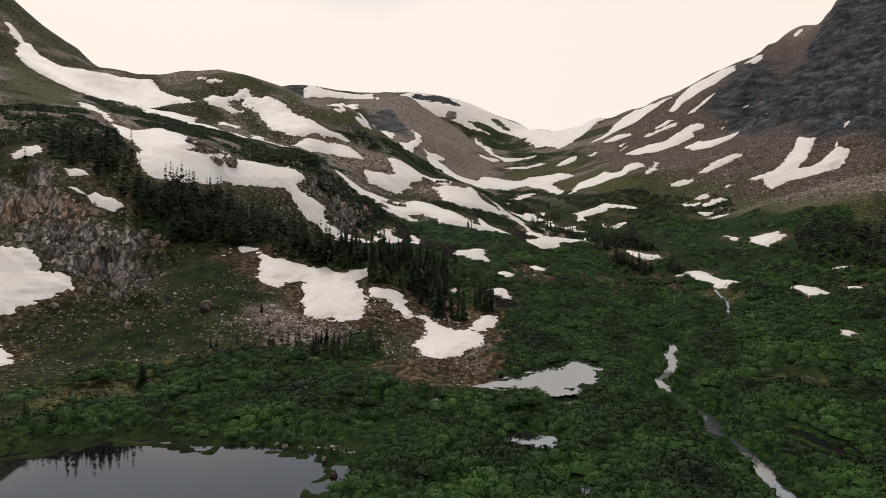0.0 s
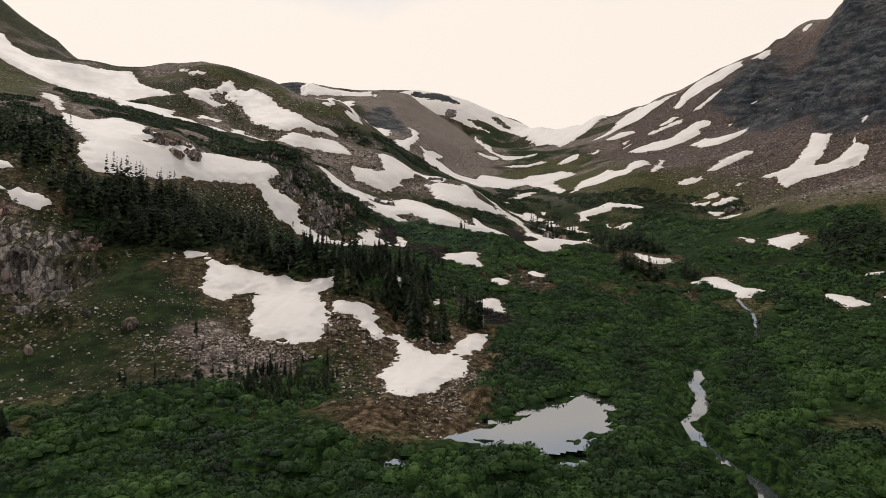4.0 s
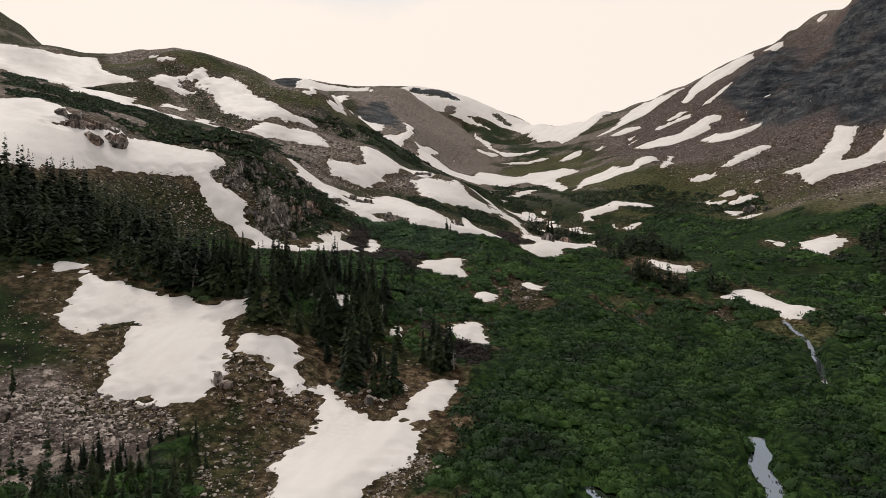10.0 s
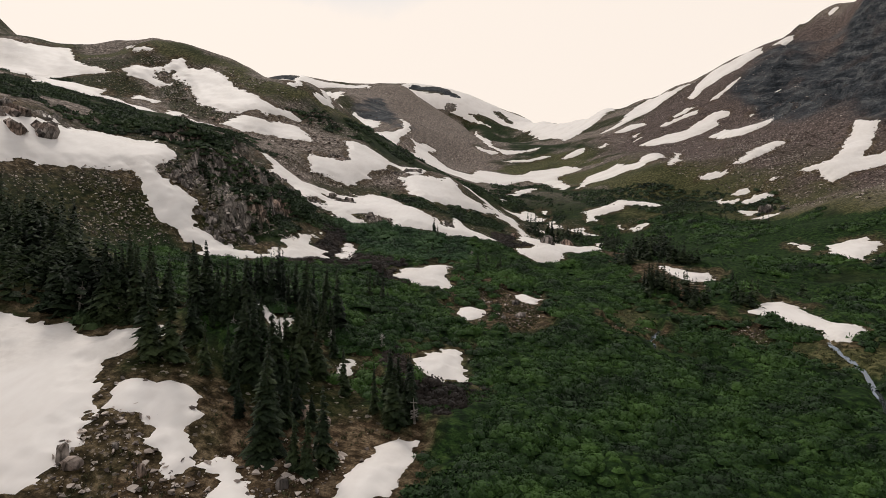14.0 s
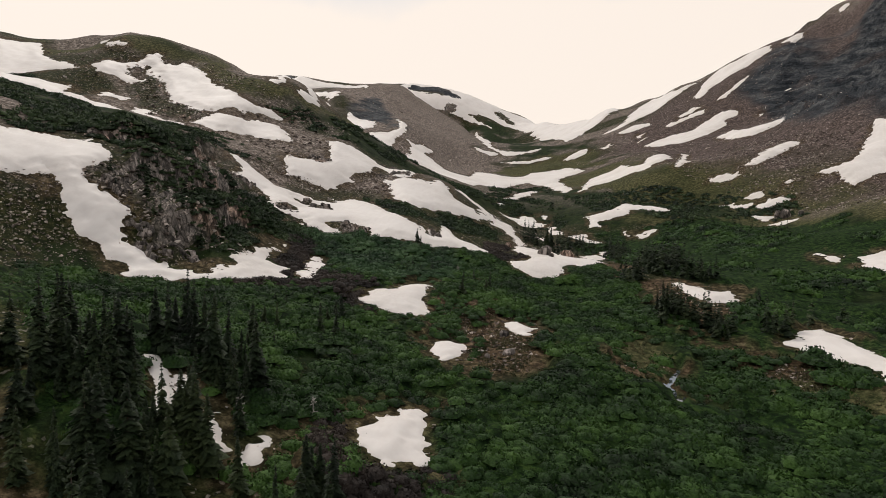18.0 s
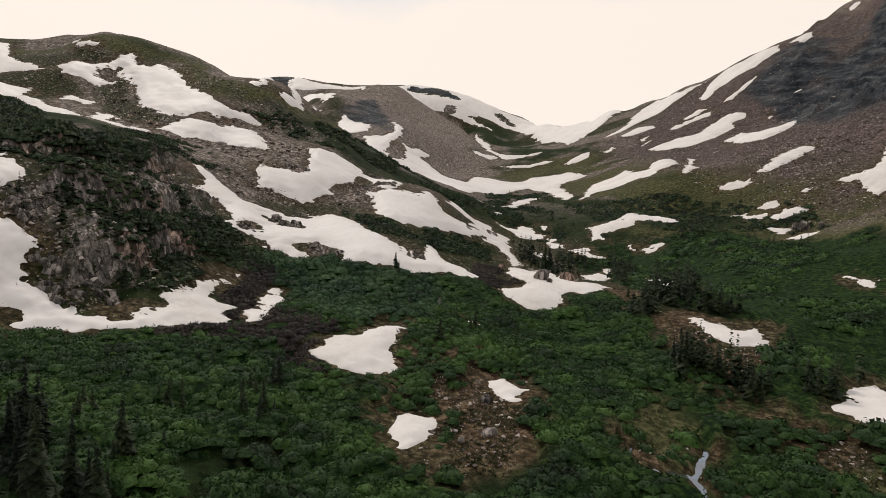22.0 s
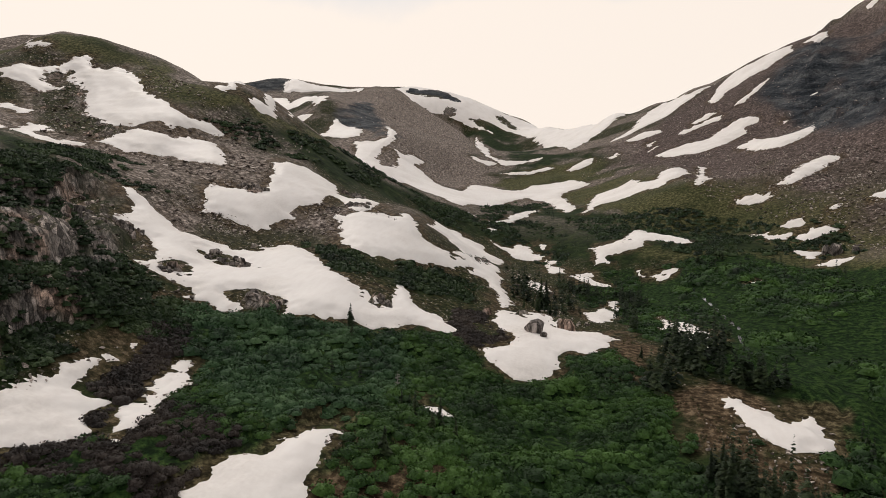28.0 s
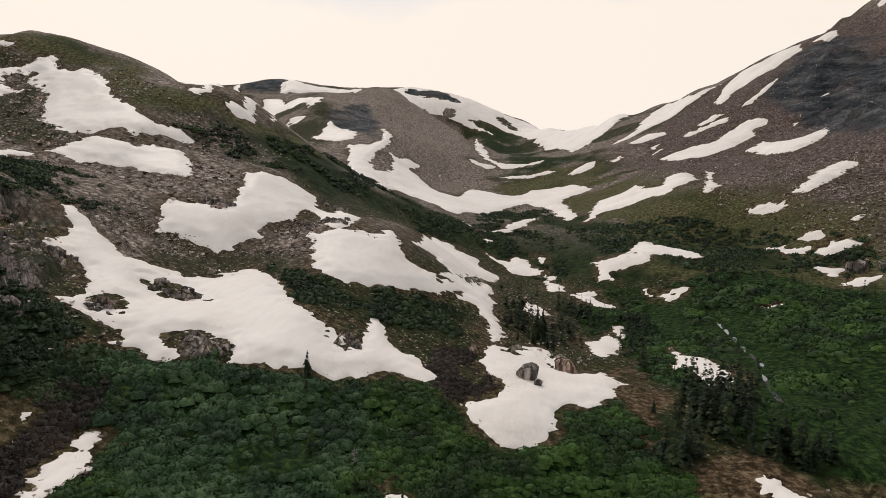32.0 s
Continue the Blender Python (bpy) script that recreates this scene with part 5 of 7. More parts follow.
stand("far", 40, 2.5, 4.5, 0.2, 304.0, 15.2, 304.0, 43.2, 301.9, 66.9, 294.6, 67.1, 277.9, 39.5, 285.4, 7.6, 295.1)
stand("far", 50, 2.0, 4.0, -42.8, 414.9, -14.9, 473.0, -0.5, 340.2, 28.8, 364.7, 65.9, 333.4, 37.4, 307.7, -0.0, 315.5, -13.9, 344.9)
stand("near", 18, 2.0, 4.0, -62.1, 159.7, -66.1, 178.4, -52.6, 170.1, -47.2, 167.4, -50.3, 159.2, -55.9, 158.5)
stand("near", 14, 2.0, 3.6, -29.5, 181.1, -26.9, 191.1, -16.7, 188.9, -11.3, 190.1, -7.6, 173.5, -11.2, 166.7, -16.8, 172.4, -23.4, 172.9)
stand("near", 16, 2.5, 4.5, -40.9, 119.9, -39.7, 122.7, -37.5, 128.8, -33.7, 131.3, -30.6, 137.8, -30.4, 126.5, -33.2, 118.9, -36.4, 115.7)
cover("crag", 7, -235.2, 977.5, -234.3, 1003.7, -214.2, 999.1, -195.7, 1025.7, -171.8, 1010.4, -155.0, 990.6, -170.0, 982.1, -189.4, 980.3, -216.0, 975.1)
cover("crag", 7, -441.1, 910.1, -440.2, 949.4, -428.1, 955.8, -401.0, 966.8, -379.0, 941.9, -377.6, 913.4, -408.2, 902.2)
cover("crag", 8, -171.7, 573.9, -180.7, 624.7, -182.5, 665.4, -160.9, 635.6, -130.8, 557.9, -117.2, 509.3, -126.8, 509.2, -142.4, 526.5, -159.6, 550.6)
cover("green", 8, -153.2, 305.4, -140.6, 311.3, -115.3, 294.5, -97.4, 294.4, -86.0, 293.1, -98.7, 285.1, -112.3, 279.5, -137.8, 299.7)
cover("green", 10, -198.2, 197.4, -142.8, 165.3, -167.4, 236.4, -125.2, 232.6, -85.5, 236.7, -74.6, 233.6, -73.6, 162.3, -85.2, 152.4, -103.9, 144.4, -109.8, 132.2, -104.1, 103.4)
brush("krumm", 1.3, 0.8, -56.7, 178.3, -53.3, 185.8, -46.7, 189.1, -42.7, 181.5, -48.7, 186.2, -48.0, 177.4, -49.3, 171.6)
brush("twig", 1.0, 0.62, -48.4, 170.8, -47.5, 176.8, -46.7, 182.3, -46.1, 188.3, -39.6, 178.5, -34.9, 169.4, -34.1, 163.2, -37.9, 161.5)
brush("willow", 1.5, 0.85, 11.4, 183.7, 41.9, 201.4, 67.0, 183.8, 44.0, 122.9, 29.8, 101.0, 26.0, 113.8, 26.0, 136.8, 15.5, 148.7)
brush("willow", 1.5, 0.8, 38.1, 154.9, 63.3, 187.4, 79.5, 171.6, 65.6, 119.8, 42.8, 77.2, 48.7, 104.0, 33.0, 114.6)
brush("willow", 1.2, 0.65, 22.3, 67.2, 30.9, 73.1, 34.1, 64.5, 27.7, 48.0, 22.3, 46.3, 23.2, 54.1)
brush("willow", 1.3, 0.6, -50.4, 44.1, -48.0, 47.2, -44.1, 49.2, -42.3, 44.8, -44.6, 42.8, -48.1, 39.8)
brush("krumm", 1.6, 0.9, -81.6, 110.0, -75.6, 119.5, -68.9, 128.0, -61.4, 129.0, -45.0, 114.0, -35.1, 110.9, -32.9, 104.3, -41.2, 104.4, -53.5, 105.6, -65.2, 103.0, -72.3, 101.2)
brush("willow", 1.4, 0.7, -44.1, 66.2, -38.6, 71.9, -33.8, 78.0, -25.9, 82.3, -21.1, 76.6, -23.3, 69.9, -31.9, 67.3, -40.0, 64.2)
cover("grass", 6, -159.8, 305.5, -144.8, 307.2, -117.2, 296.9, -97.7, 304.5, -84.4, 329.8, -85.6, 306.8, -96.7, 293.3, -103.1, 281.3, -124.6, 292.3, -145.5, 303.7)
cover("grass", 6, -255.3, 254.5, -243.6, 261.0, -208.0, 247.0, -170.9, 205.8, -150.9, 161.6, -133.4, 132.7)
cover("grass", 6, -263.8, 324.6, -199.1, 290.1, -182.6, 303.8, -166.9, 309.3, -139.9, 313.3, -101.5, 284.5, -109.5, 277.9, -144.7, 300.4, -165.3, 295.9, -192.3, 289.3)
cover("grass", 6, -12.0, 473.5, 29.0, 491.0, 55.8, 445.4, 76.1, 430.6, 82.1, 369.3, 98.0, 334.2, 110.3, 298.2, 115.4, 252.7, 100.4, 218.3, 81.1, 242.3, 56.8, 320.9, 19.3, 368.5)
cover("grass", 6, -54.9, 54.0, -51.0, 65.5, -36.6, 68.1, -27.0, 68.7, -12.8, 64.6, -15.2, 59.8, -26.9, 56.9, -38.7, 49.7, -45.3, 44.6)
cover("grass", 6, 17.0, 160.5, 32.9, 154.3, 39.7, 143.7, 55.3, 157.5, 43.4, 131.2, 33.2, 135.6, 23.2, 142.4)
cover("grass", 6, 31.3, 126.1, 39.5, 115.8, 50.6, 107.9, 33.3, 70.1, 29.0, 75.2, 28.0, 91.3)
cover("grass", 6, -50.1, 529.4, -20.9, 579.6, 17.6, 580.2, 21.9, 507.4, -3.4, 491.2, -34.2, 482.0)
cover("grass", 6, 27.6, 310.0, 45.4, 311.9, 72.4, 309.5, 71.3, 285.9, 59.8, 258.6, 48.2, 273.8, 34.1, 289.2)
clearing(-51.9, 52.4, -48.3, 62.1, -42.9, 64.4, -41.7, 58.6, -43.7, 50.1, -46.6, 47.0)
clearing(17.5, 157.0, 32.4, 152.5, 39.0, 143.7, 36.7, 137.2, 27.6, 143.5)
clearing(25.6, 88.2, 29.9, 86.7, 32.3, 79.4, 31.6, 74.8, 27.0, 74.7, 25.0, 81.5)
clearing(-12.2, 162.9, -7.7, 166.5, -0.7, 159.8, -0.9, 151.3, -1.2, 140.6, -3.8, 137.2, -6.9, 136.8)
clearing(6.1, 161.8, 11.1, 166.6, 14.3, 160.3, 12.0, 149.8, 7.9, 147.7)
clearing(23.5, 159.0, 30.9, 156.8, 28.5, 148.3, 21.4, 147.9)
clearing(-23.1, 128.8, -19.8, 136.5, -18.9, 130.6, -21.1, 124.7)
clearing(10.3, 231.6, 14.4, 228.5, 14.1, 208.1, 10.7, 201.1, 10.3, 210.9)
cover("earth", 2.5, -12.9, 168.5, -11.4, 176.9, -5.2, 168.4, -1.3, 159.6, -3.8, 153.9, -7.1, 150.2, -9.7, 150.6)
cover("earth", 2.5, 10.3, 231.6, 14.4, 228.5, 14.1, 208.1, 10.7, 201.1, 10.3, 210.9)
cover("earth", 2.5, 13.0, 192.1, 19.9, 199.1, 23.8, 193.6, 17.8, 189.9, 17.6, 185.2, 13.0, 185.0)
bare_rock(-60.3, 213.8, -58.4, 215.4, -55.8, 216.4, -51.3, 215.6, -49.9, 212.7, -52.5, 211.2, -55.7, 211.5, -58.8, 212.2)
bare_rock(-59.4, 201.4, -59.4, 203.7, -57.8, 204.3, -54.8, 202.5, -54.3, 201.3, -56.1, 200.3, -57.9, 200.1)
bare_rock(-46.6, 199.7, -43.9, 201.4, -41.0, 201.2, -37.8, 199.7, -37.9, 197.6, -39.5, 196.7, -41.8, 196.7, -43.9, 197.9)
bare_rock(-29.7, 211.4, -29.7, 216.1, -27.4, 215.7, -26.5, 211.8, -27.5, 209.4, -29.1, 209.8)
bare_rock(-9.0, 234.1, -7.1, 237.9, -4.9, 235.1, -5.9, 229.0, -7.9, 229.4)
bare_rock(-2.0, 236.2, 1.1, 240.2, 2.8, 228.4, 0.9, 224.4, -1.1, 230.5)
bare_rock(-154.6, 278.9, -156.3, 284.5, -153.4, 288.7, -151.5, 285.4, -152.4, 279.7)
bare_rock(-146.4, 267.5, -147.5, 275.9, -149.0, 285.7, -142.0, 280.7, -132.2, 268.7, -123.4, 261.0, -109.7, 255.8, -106.9, 253.1, -109.7, 245.5, -115.1, 243.1, -124.1, 246.2)
bare_rock(-59.7, 219.2, -59.2, 226.7, -56.9, 230.2, -55.0, 234.0, -54.7, 232.3, -56.4, 225.7)
bare_rock(-88.8, 142.3, -87.4, 146.2, -88.5, 154.9, -86.9, 157.6, -84.3, 154.9, -87.8, 148.7)
brook("stony rill through brown grass", 0.4, 14.9, 155.0, 13.6, 150.7, 12.3, 147.5, 12.8, 145.5, 13.0, 143.0)
brook("narrow rill through brown grass", 0.25, 7.2, 149.7, 7.9, 147.2, 9.6, 146.3, 12.3, 147.5)
stand("near", 26, 3.0, 6.5, -35.7, 114.9, -33.2, 118.9, -29.9, 125.7, -25.9, 131.3, -20.6, 122.1, -19.8, 112.7, -21.7, 109.0, -25.6, 105.4)
stand("near", 20, 2.0, 4.0, -44.9, 144.5, -40.2, 148.5, -31.7, 148.4, -23.3, 144.8, -18.7, 138.8, -30.5, 130.7)
stand("near", 30, 3.5, 6.5, -14.8, 261.6, -6.7, 268.3, 1.1, 251.5, 8.4, 276.0, 14.7, 261.3, 15.8, 233.0, 12.2, 232.1, 7.6, 253.5, 1.3, 239.8, -5.8, 239.9)
stand("near", 30, 2.0, 4.5, -65.3, 156.4, -65.6, 163.6, -64.6, 171.3, -56.8, 170.5, -52.0, 167.4, -51.8, 158.7, -58.1, 155.4)
cover("grass", 3, -8.9, 150.9, -3.8, 153.9, -0.4, 151.4, -1.2, 140.6, -3.8, 137.2, -6.9, 136.8)
cover("grass", 3, 6.1, 161.8, 11.1, 166.6, 14.3, 160.3, 12.3, 146.1, 7.4, 142.0)
cover("grass", 3, 22.8, 160.0, 31.4, 157.9, 27.9, 147.0, 20.4, 146.1)
cover("green", 5, -56.7, 178.3, -53.3, 185.8, -46.7, 189.1, -39.6, 178.5, -32.6, 166.7, -40.0, 163.3)
cover("green", 4, -81.0, 108.3, -75.6, 119.5, -68.9, 128.0, -61.4, 129.0, -45.0, 114.0, -35.1, 110.9, -29.4, 113.8, -22.8, 118.6, -26.9, 104.3, -33.4, 105.5, -41.6, 105.5, -54.1, 106.7, -65.4, 103.4, -71.7, 101.9, -76.7, 104.2)
cover("green", 4, -68.2, 78.5, -54.6, 81.9, -45.7, 72.1, -49.8, 67.9, -60.9, 68.1)
brush("krumm", 1.5, 0.95, -53.3, 175.2, -51.9, 187.5, -46.8, 187.4, -45.5, 181.0, -46.4, 175.8, -47.5, 170.0)
brush("willow", 1.4, 0.7, 21.5, 231.4, 31.8, 239.3, 32.2, 205.4, 35.4, 201.2, 32.1, 193.3, 28.0, 198.5, 23.5, 206.7, 19.7, 209.9)
brush("twig", 0.85, 0.55, -44.5, 152.1, -36.6, 163.3, -34.0, 162.6, -27.3, 167.7, -22.4, 156.7, -22.9, 151.6, -26.6, 151.7, -32.0, 155.9, -39.4, 151.6)
brush("twig", 0.85, 0.55, -46.4, 171.8, -45.3, 182.9, -40.3, 174.9, -38.4, 163.8, -42.0, 165.2)
brush("willow", 1.15, 0.65, -11.1, 31.9, -16.2, 48.9, -16.5, 52.9, -15.9, 62.4, -7.2, 68.1, -7.0, 79.5, -7.1, 98.8, 2.1, 157.0, 35.8, 199.3, 65.0, 192.6, 82.0, 177.1, 67.1, 119.4, 27.7, 48.0, 17.3, 35.3)
brush("willow", 1.15, 0.65, -58.1, 133.5, -52.5, 143.0, -35.5, 154.9, -32.4, 171.0, -23.7, 194.9, -0.8, 195.0, 11.0, 195.3, 23.9, 171.1, 39.3, 164.6, 25.2, 132.0, -26.2, 104.8)
brush("willow", 1.15, 0.65, -47.8, 186.0, -36.1, 195.3, -28.2, 198.6, -15.9, 206.8, -10.5, 202.2, -4.1, 194.7, 1.7, 205.3, 9.0, 212.7, 13.2, 201.1, 13.9, 184.9, -33.0, 166.6)
brush("sage", 1.2, 0.7, -48.3, 192.6, -38.3, 198.5, -20.0, 201.5, -16.6, 183.2, -19.9, 170.0, -30.7, 170.3, -39.9, 179.5)
brush("sage", 1.1, 0.6, -2.1, 154.1, 0.6, 156.4, 1.7, 148.1, -0.1, 144.5, -1.5, 148.6)
brush("willow", 1.3, 0.7, -52.2, 55.3, -50.0, 64.3, -37.4, 69.7, -21.9, 69.8, -12.8, 64.6, -7.2, 68.1, -13.9, 54.9, -15.7, 50.4, -17.0, 48.5, -23.5, 49.6, -29.7, 48.5, -37.2, 47.8, -40.5, 45.2, -43.8, 43.0)
brush("willow", 1.6, 0.85, 0.6, 287.2, 25.9, 302.6, 50.5, 304.6, 79.1, 276.9, 70.8, 236.7, 44.4, 182.9, 36.2, 189.9, 31.1, 191.1, 20.4, 214.0)
brush("willow", 2.0, 1.0, 59.5, 283.0, 77.7, 260.1, 97.4, 239.7, 84.1, 185.5, 73.8, 185.8, 59.0, 201.8, 50.9, 224.0)
cover("green", 8, 58.6, 298.1, 80.4, 268.8, 99.4, 244.2, 81.8, 181.0, 71.9, 181.5, 57.3, 196.6, 45.6, 214.8)
stand("far", 90, 3.0, 6.0, 80.8, 235.7, 94.0, 231.7, 91.3, 199.7, 78.0, 177.8, 70.4, 197.3)
stand("far", 24, 2.5, 4.5, 34.2, 304.0, 68.4, 312.1, 71.2, 266.0, 61.8, 253.6, 43.4, 273.8)
stand("near", 44, 4.5, 6.8, -103.0, 112.0, -99.0, 122.0, -93.0, 124.5, -86.5, 116.5, -81.5, 113.5, -84.0, 107.0, -92.0, 106.5)
snow_patch("melting patch of old snow among the spruces", 20.1, 194.5, 20.9, 195.6, 22.7, 193.4, 24.4, 192.8, 25.7, 190.7, 27.5, 191.9, 28.8, 194.1, 29.7, 192.2, 29.7, 188.9, 29.7, 186.5, 28.1, 183.5, 26.6, 183.8, 24.7, 182.9, 23.0, 183.8, 22.1, 185.8, 20.9, 188.1, 20.1, 191.3)
snow_patch("melting patch of old snow among the spruces", 20.5, 257.0, 21.7, 249.1, 23.8, 247.0, 25.4, 246.2, 26.7, 240.0, 26.8, 232.8, 24.9, 223.7, 23.2, 225.5, 22.4, 230.4, 21.5, 235.3, 19.4, 235.7)
stand("near", 66, 5.6, 7.8, 10.9, 195.9, 13.2, 199.3, 15.3, 210.7, 18.6, 225.2, 21.8, 222.9, 25.3, 218.5, 22.1, 201.5, 17.7, 197.4, 14.3, 195.0, 11.8, 193.4)
stand("near", 24, 4.2, 5.8, 23.1, 202.6, 26.6, 202.2, 30.4, 200.1, 29.3, 196.0, 26.2, 197.1, 23.2, 199.1)
stand("near", 52, 4.8, 6.6, 14.4, 174.6, 17.0, 177.6, 19.6, 174.9, 21.6, 173.3, 21.0, 169.3, 19.2, 169.4, 15.6, 171.2)
stand("near", 24, 3.4, 4.8, 21.2, 171.6, 24.0, 169.4, 23.0, 165.3, 20.4, 165.8)
stand("near", 12, 3.0, 5.0, 30.1, 172.1, 33.7, 171.0, 31.4, 165.5, 27.9, 166.4)
stand("near", 50, 4.2, 6.0, -1.7, 282.1, 5.4, 281.1, 13.3, 284.4, 20.5, 266.7, 17.0, 258.4, 11.2, 274.7, 0.8, 273.5)
stand("near", 5, 2.4, 3.6, 31.4, 191.0, 32.6, 181.9, 36.8, 185.8, 34.2, 181.3, 30.5, 181.3)
clearing(11.9, 193.9, 17.5, 195.8, 20.1, 193.4, 22.2, 183.2, 29.6, 184.1, 29.7, 179.0, 24.8, 174.6, 20.9, 170.2, 16.1, 171.6, 15.3, 177.1, 14.3, 184.0, 12.6, 186.8)
cover("earth", 2.5, 12.1, 192.8, 17.3, 194.6, 19.9, 192.3, 22.1, 182.8, 29.4, 183.7, 29.4, 178.8, 25.0, 175.2, 20.4, 170.8, 16.2, 172.2, 15.6, 177.4, 14.4, 184.4)
cover("earth", 2.5, 6.3, 217.9, 14.9, 248.7, 14.5, 211.3, 10.8, 200.1, 9.0, 205.3, 10.6, 215.6)
brush("krumm", 1.35, 1.0, -76.0, 166.0, -92.0, 200.0, -84.0, 213.0, -68.0, 207.0, -50.0, 176.0, -47.0, 167.0, -60.0, 166.0)
brush("krumm", 1.3, 0.9, -56.4, 181.8, -52.9, 186.9, -50.8, 194.4, -46.3, 189.6, -46.1, 181.7, -48.1, 177.4, -46.5, 172.3)
cover("slate", 22, 196.0, 690.0, 174.7, 640.2, 148.2, 602.4, 126.4, 576.6, 124.4, 497.2, 124.7, 401.7, 130.0, 361.0, 134.0, 326.0, 150.0, 300.0, 165.0, 270.0, 300.0, 250.0, 520.0, 500.0, 430.0, 860.0, 163.4, 538.4)
cover("talus", 30, 75.6, 658.7, 143.1, 683.9, 215.2, 660.3, 273.3, 556.9, 126.3, 248.5, 103.7, 254.5, 89.0, 318.9, 63.0, 359.3, 41.6, 457.8, 30.1, 606.0)
cover("green", 4, -65.6, 98.7, -62.7, 102.3, -54.5, 104.0, -48.1, 97.1, -51.2, 92.0, -44.5, 87.2, -47.3, 84.2, -53.6, 86.8)
cover("earth", 2.5, -17.6, 162.6, -15.5, 165.3, -12.8, 165.9, -9.5, 161.7, -6.4, 161.3, -2.6, 157.4, -0.9, 148.6, -2.0, 141.7, -4.7, 139.2, -7.0, 139.8, -9.9, 143.9, -13.1, 150.6, -15.7, 155.3)
clearing(-16.5, 161.0, -12.6, 164.9, -8.8, 159.7, -3.2, 156.7, -1.6, 148.4, -2.5, 142.2, -4.8, 140.3, -7.1, 141.1, -10.3, 145.8, -13.8, 152.3)
cover("earth", 2, 6.9, 149.6, 10.3, 148.7, 14.7, 152.8, 14.8, 148.0, 17.1, 143.5, 14.3, 143.2, 11.7, 147.0, 7.8, 146.2)
clearing(7.2, 149.8, 10.3, 148.7, 14.7, 152.8, 14.8, 148.0, 17.1, 143.5, 14.3, 143.2, 11.7, 147.0, 7.8, 146.2)
cover("grass", 3, 23.6, 161.5, 27.6, 160.5, 30.2, 154.5, 33.1, 150.6, 30.8, 145.1, 27.8, 147.9, 25.5, 153.7)
cover("talus", 4, -42.5, 77.0, -43.5, 84.5, -36.0, 86.2, -28.3, 84.8, -24.4, 77.8, -30.1, 76.7, -36.8, 75.8)
clearing(24.0, 160.7, 27.5, 160.1, 30.0, 154.1, 32.9, 150.1, 31.1, 145.9, 28.0, 148.4, 25.6, 154.0)
brush("krumm", 1.2, 0.8, -42.4, 68.4, -38.2, 72.6, -33.5, 76.5, -31.0, 80.0, -25.6, 82.5, -22.1, 78.0, -23.4, 73.7, -28.3, 71.0, -32.7, 68.0, -37.8, 66.7)


def mounds(x, y):
    """Rounded mounds of thicket with sharp creases between them, a few metres across."""
    bend = fbm(x, y, 14, 2, 25) * 3.0
    return 1.15 * np.abs(value_noise((x * 0.95 + bend) / 3.4, (y * 0.62 - x * 0.3) / 3.4, 23)) + 0.5 * np.abs(value_noise(x / 1.7, y / 1.7, 24))


def inside_any(outlines, x, y, reach):
    v = np.full(np.shape(x), -float(reach))
    for poly in outlines:
        v = np.maximum(v, inside_distance(poly, x, y, reach))
    return v


def snow_depth(x, y):
    """Distance inside the nearest snow, negative on open ground."""
    v = inside_any([poly for _, poly in SNOWS], x, y, 20)
    return np.minimum(v, -inside_any(ISLANDS, x, y, 20))


def terrace(h, step, riser):
    """How far a slope steps above or below its even line: flat ledges and steep faces."""
    k = h / step
    f = k - np.floor(k)
    return (smooth(0.5 - riser, 0.5 + riser, f) - f) * step


def land_height(x, y):
    x, y = np.asarray(x, float), np.asarray(y, float)
    z = base_height(x, y)
    far = np.hypot(x - HUB[0], y - HUB[1])
    steep = smooth(6, 18, z)
    z = z + fbm(x, y, 16, 4, 5) * (0.12 + 0.45 * steep) + fbm(x, y, 70, 3, 11) * 1.2 * smooth(260, 600, far)
    rock = np.zeros_like(z)
    for kind, soft, poly in COVER:
        if kind in ("rock", "slate"):
            d = inside_distance(poly, x, y, 40)
            rock = np.maximum(rock, smooth(-soft, soft * 0.6, d + fbm(x, y, soft * 1.5, 2, 9) * soft * 0.5) * (1.0 if kind == "rock" else 2.0))
    crag, cliff = np.maximum(rock - 1, 0), np.minimum(rock, 1) * (far < 330)
    near = cliff > 0
    if near.any():
        a, c = x[near], y[near]
        cliff[near] *= smooth(0.5, 4.0, -inside_any([poly for _, poly in SNOWS], a, c, 5))
        step = terrace(z[near] + fbm(a, c, 6, 4, 77) * 2.2, 7.5, 0.14)
        z[near] += cliff[near] * (step * 0.7 + ridged(a * 1.3, c * 0.7, 4, 4, 21) * 0.55 - 0.3)
    near = crag > 0
    if near.any():
        a, c = x[near], y[near]
        step = terrace(z[near] + 0.14 * a + fbm(a, c, 48, 5, 31) * 10, 12.0, 0.17)
        z[near] += crag[near] * (step * 0.75 + (ridged(a, c, 26, 5, 33) - 0.6) * 3.2)
    z = z + smooth(-0.4, 1.6, inside_any(ISLANDS, x, y, 3)) * (0.9 + fbm(x, y, 2.5, 3, 55) * 0.5)
    for _, _, level, poly in POOLS:
        d = inside_distance(poly, x, y, 9)
        reach = min(7.0, 1.6 + 0.3 * math.sqrt(np.ptp(np.array(poly), 0).prod()))
        w = smooth(-reach, -1.4, d)
        z = z + w * (level - 0.3 * np.clip(d + fbm(x, y, 1.6, 3, 51) * 0.4, -1.6, 4) - z)
    for _, width, pts in BROOKS:
        p = np.array(pts)
        near = (x > p[:, 0].min() - 6) & (x < p[:, 0].max() + 6) & (y > p[:, 1].min() - 6) & (y < p[:, 1].max() + 6)
        if near.any():
            d = line_distance(pts, x[near], y[near]) + fbm(x[near], y[near], 1.8, 3, 52) * width * 0.35
            z[near] -= 0.5 * smooth(width * 1.2, width * 0.35, d)
    return z


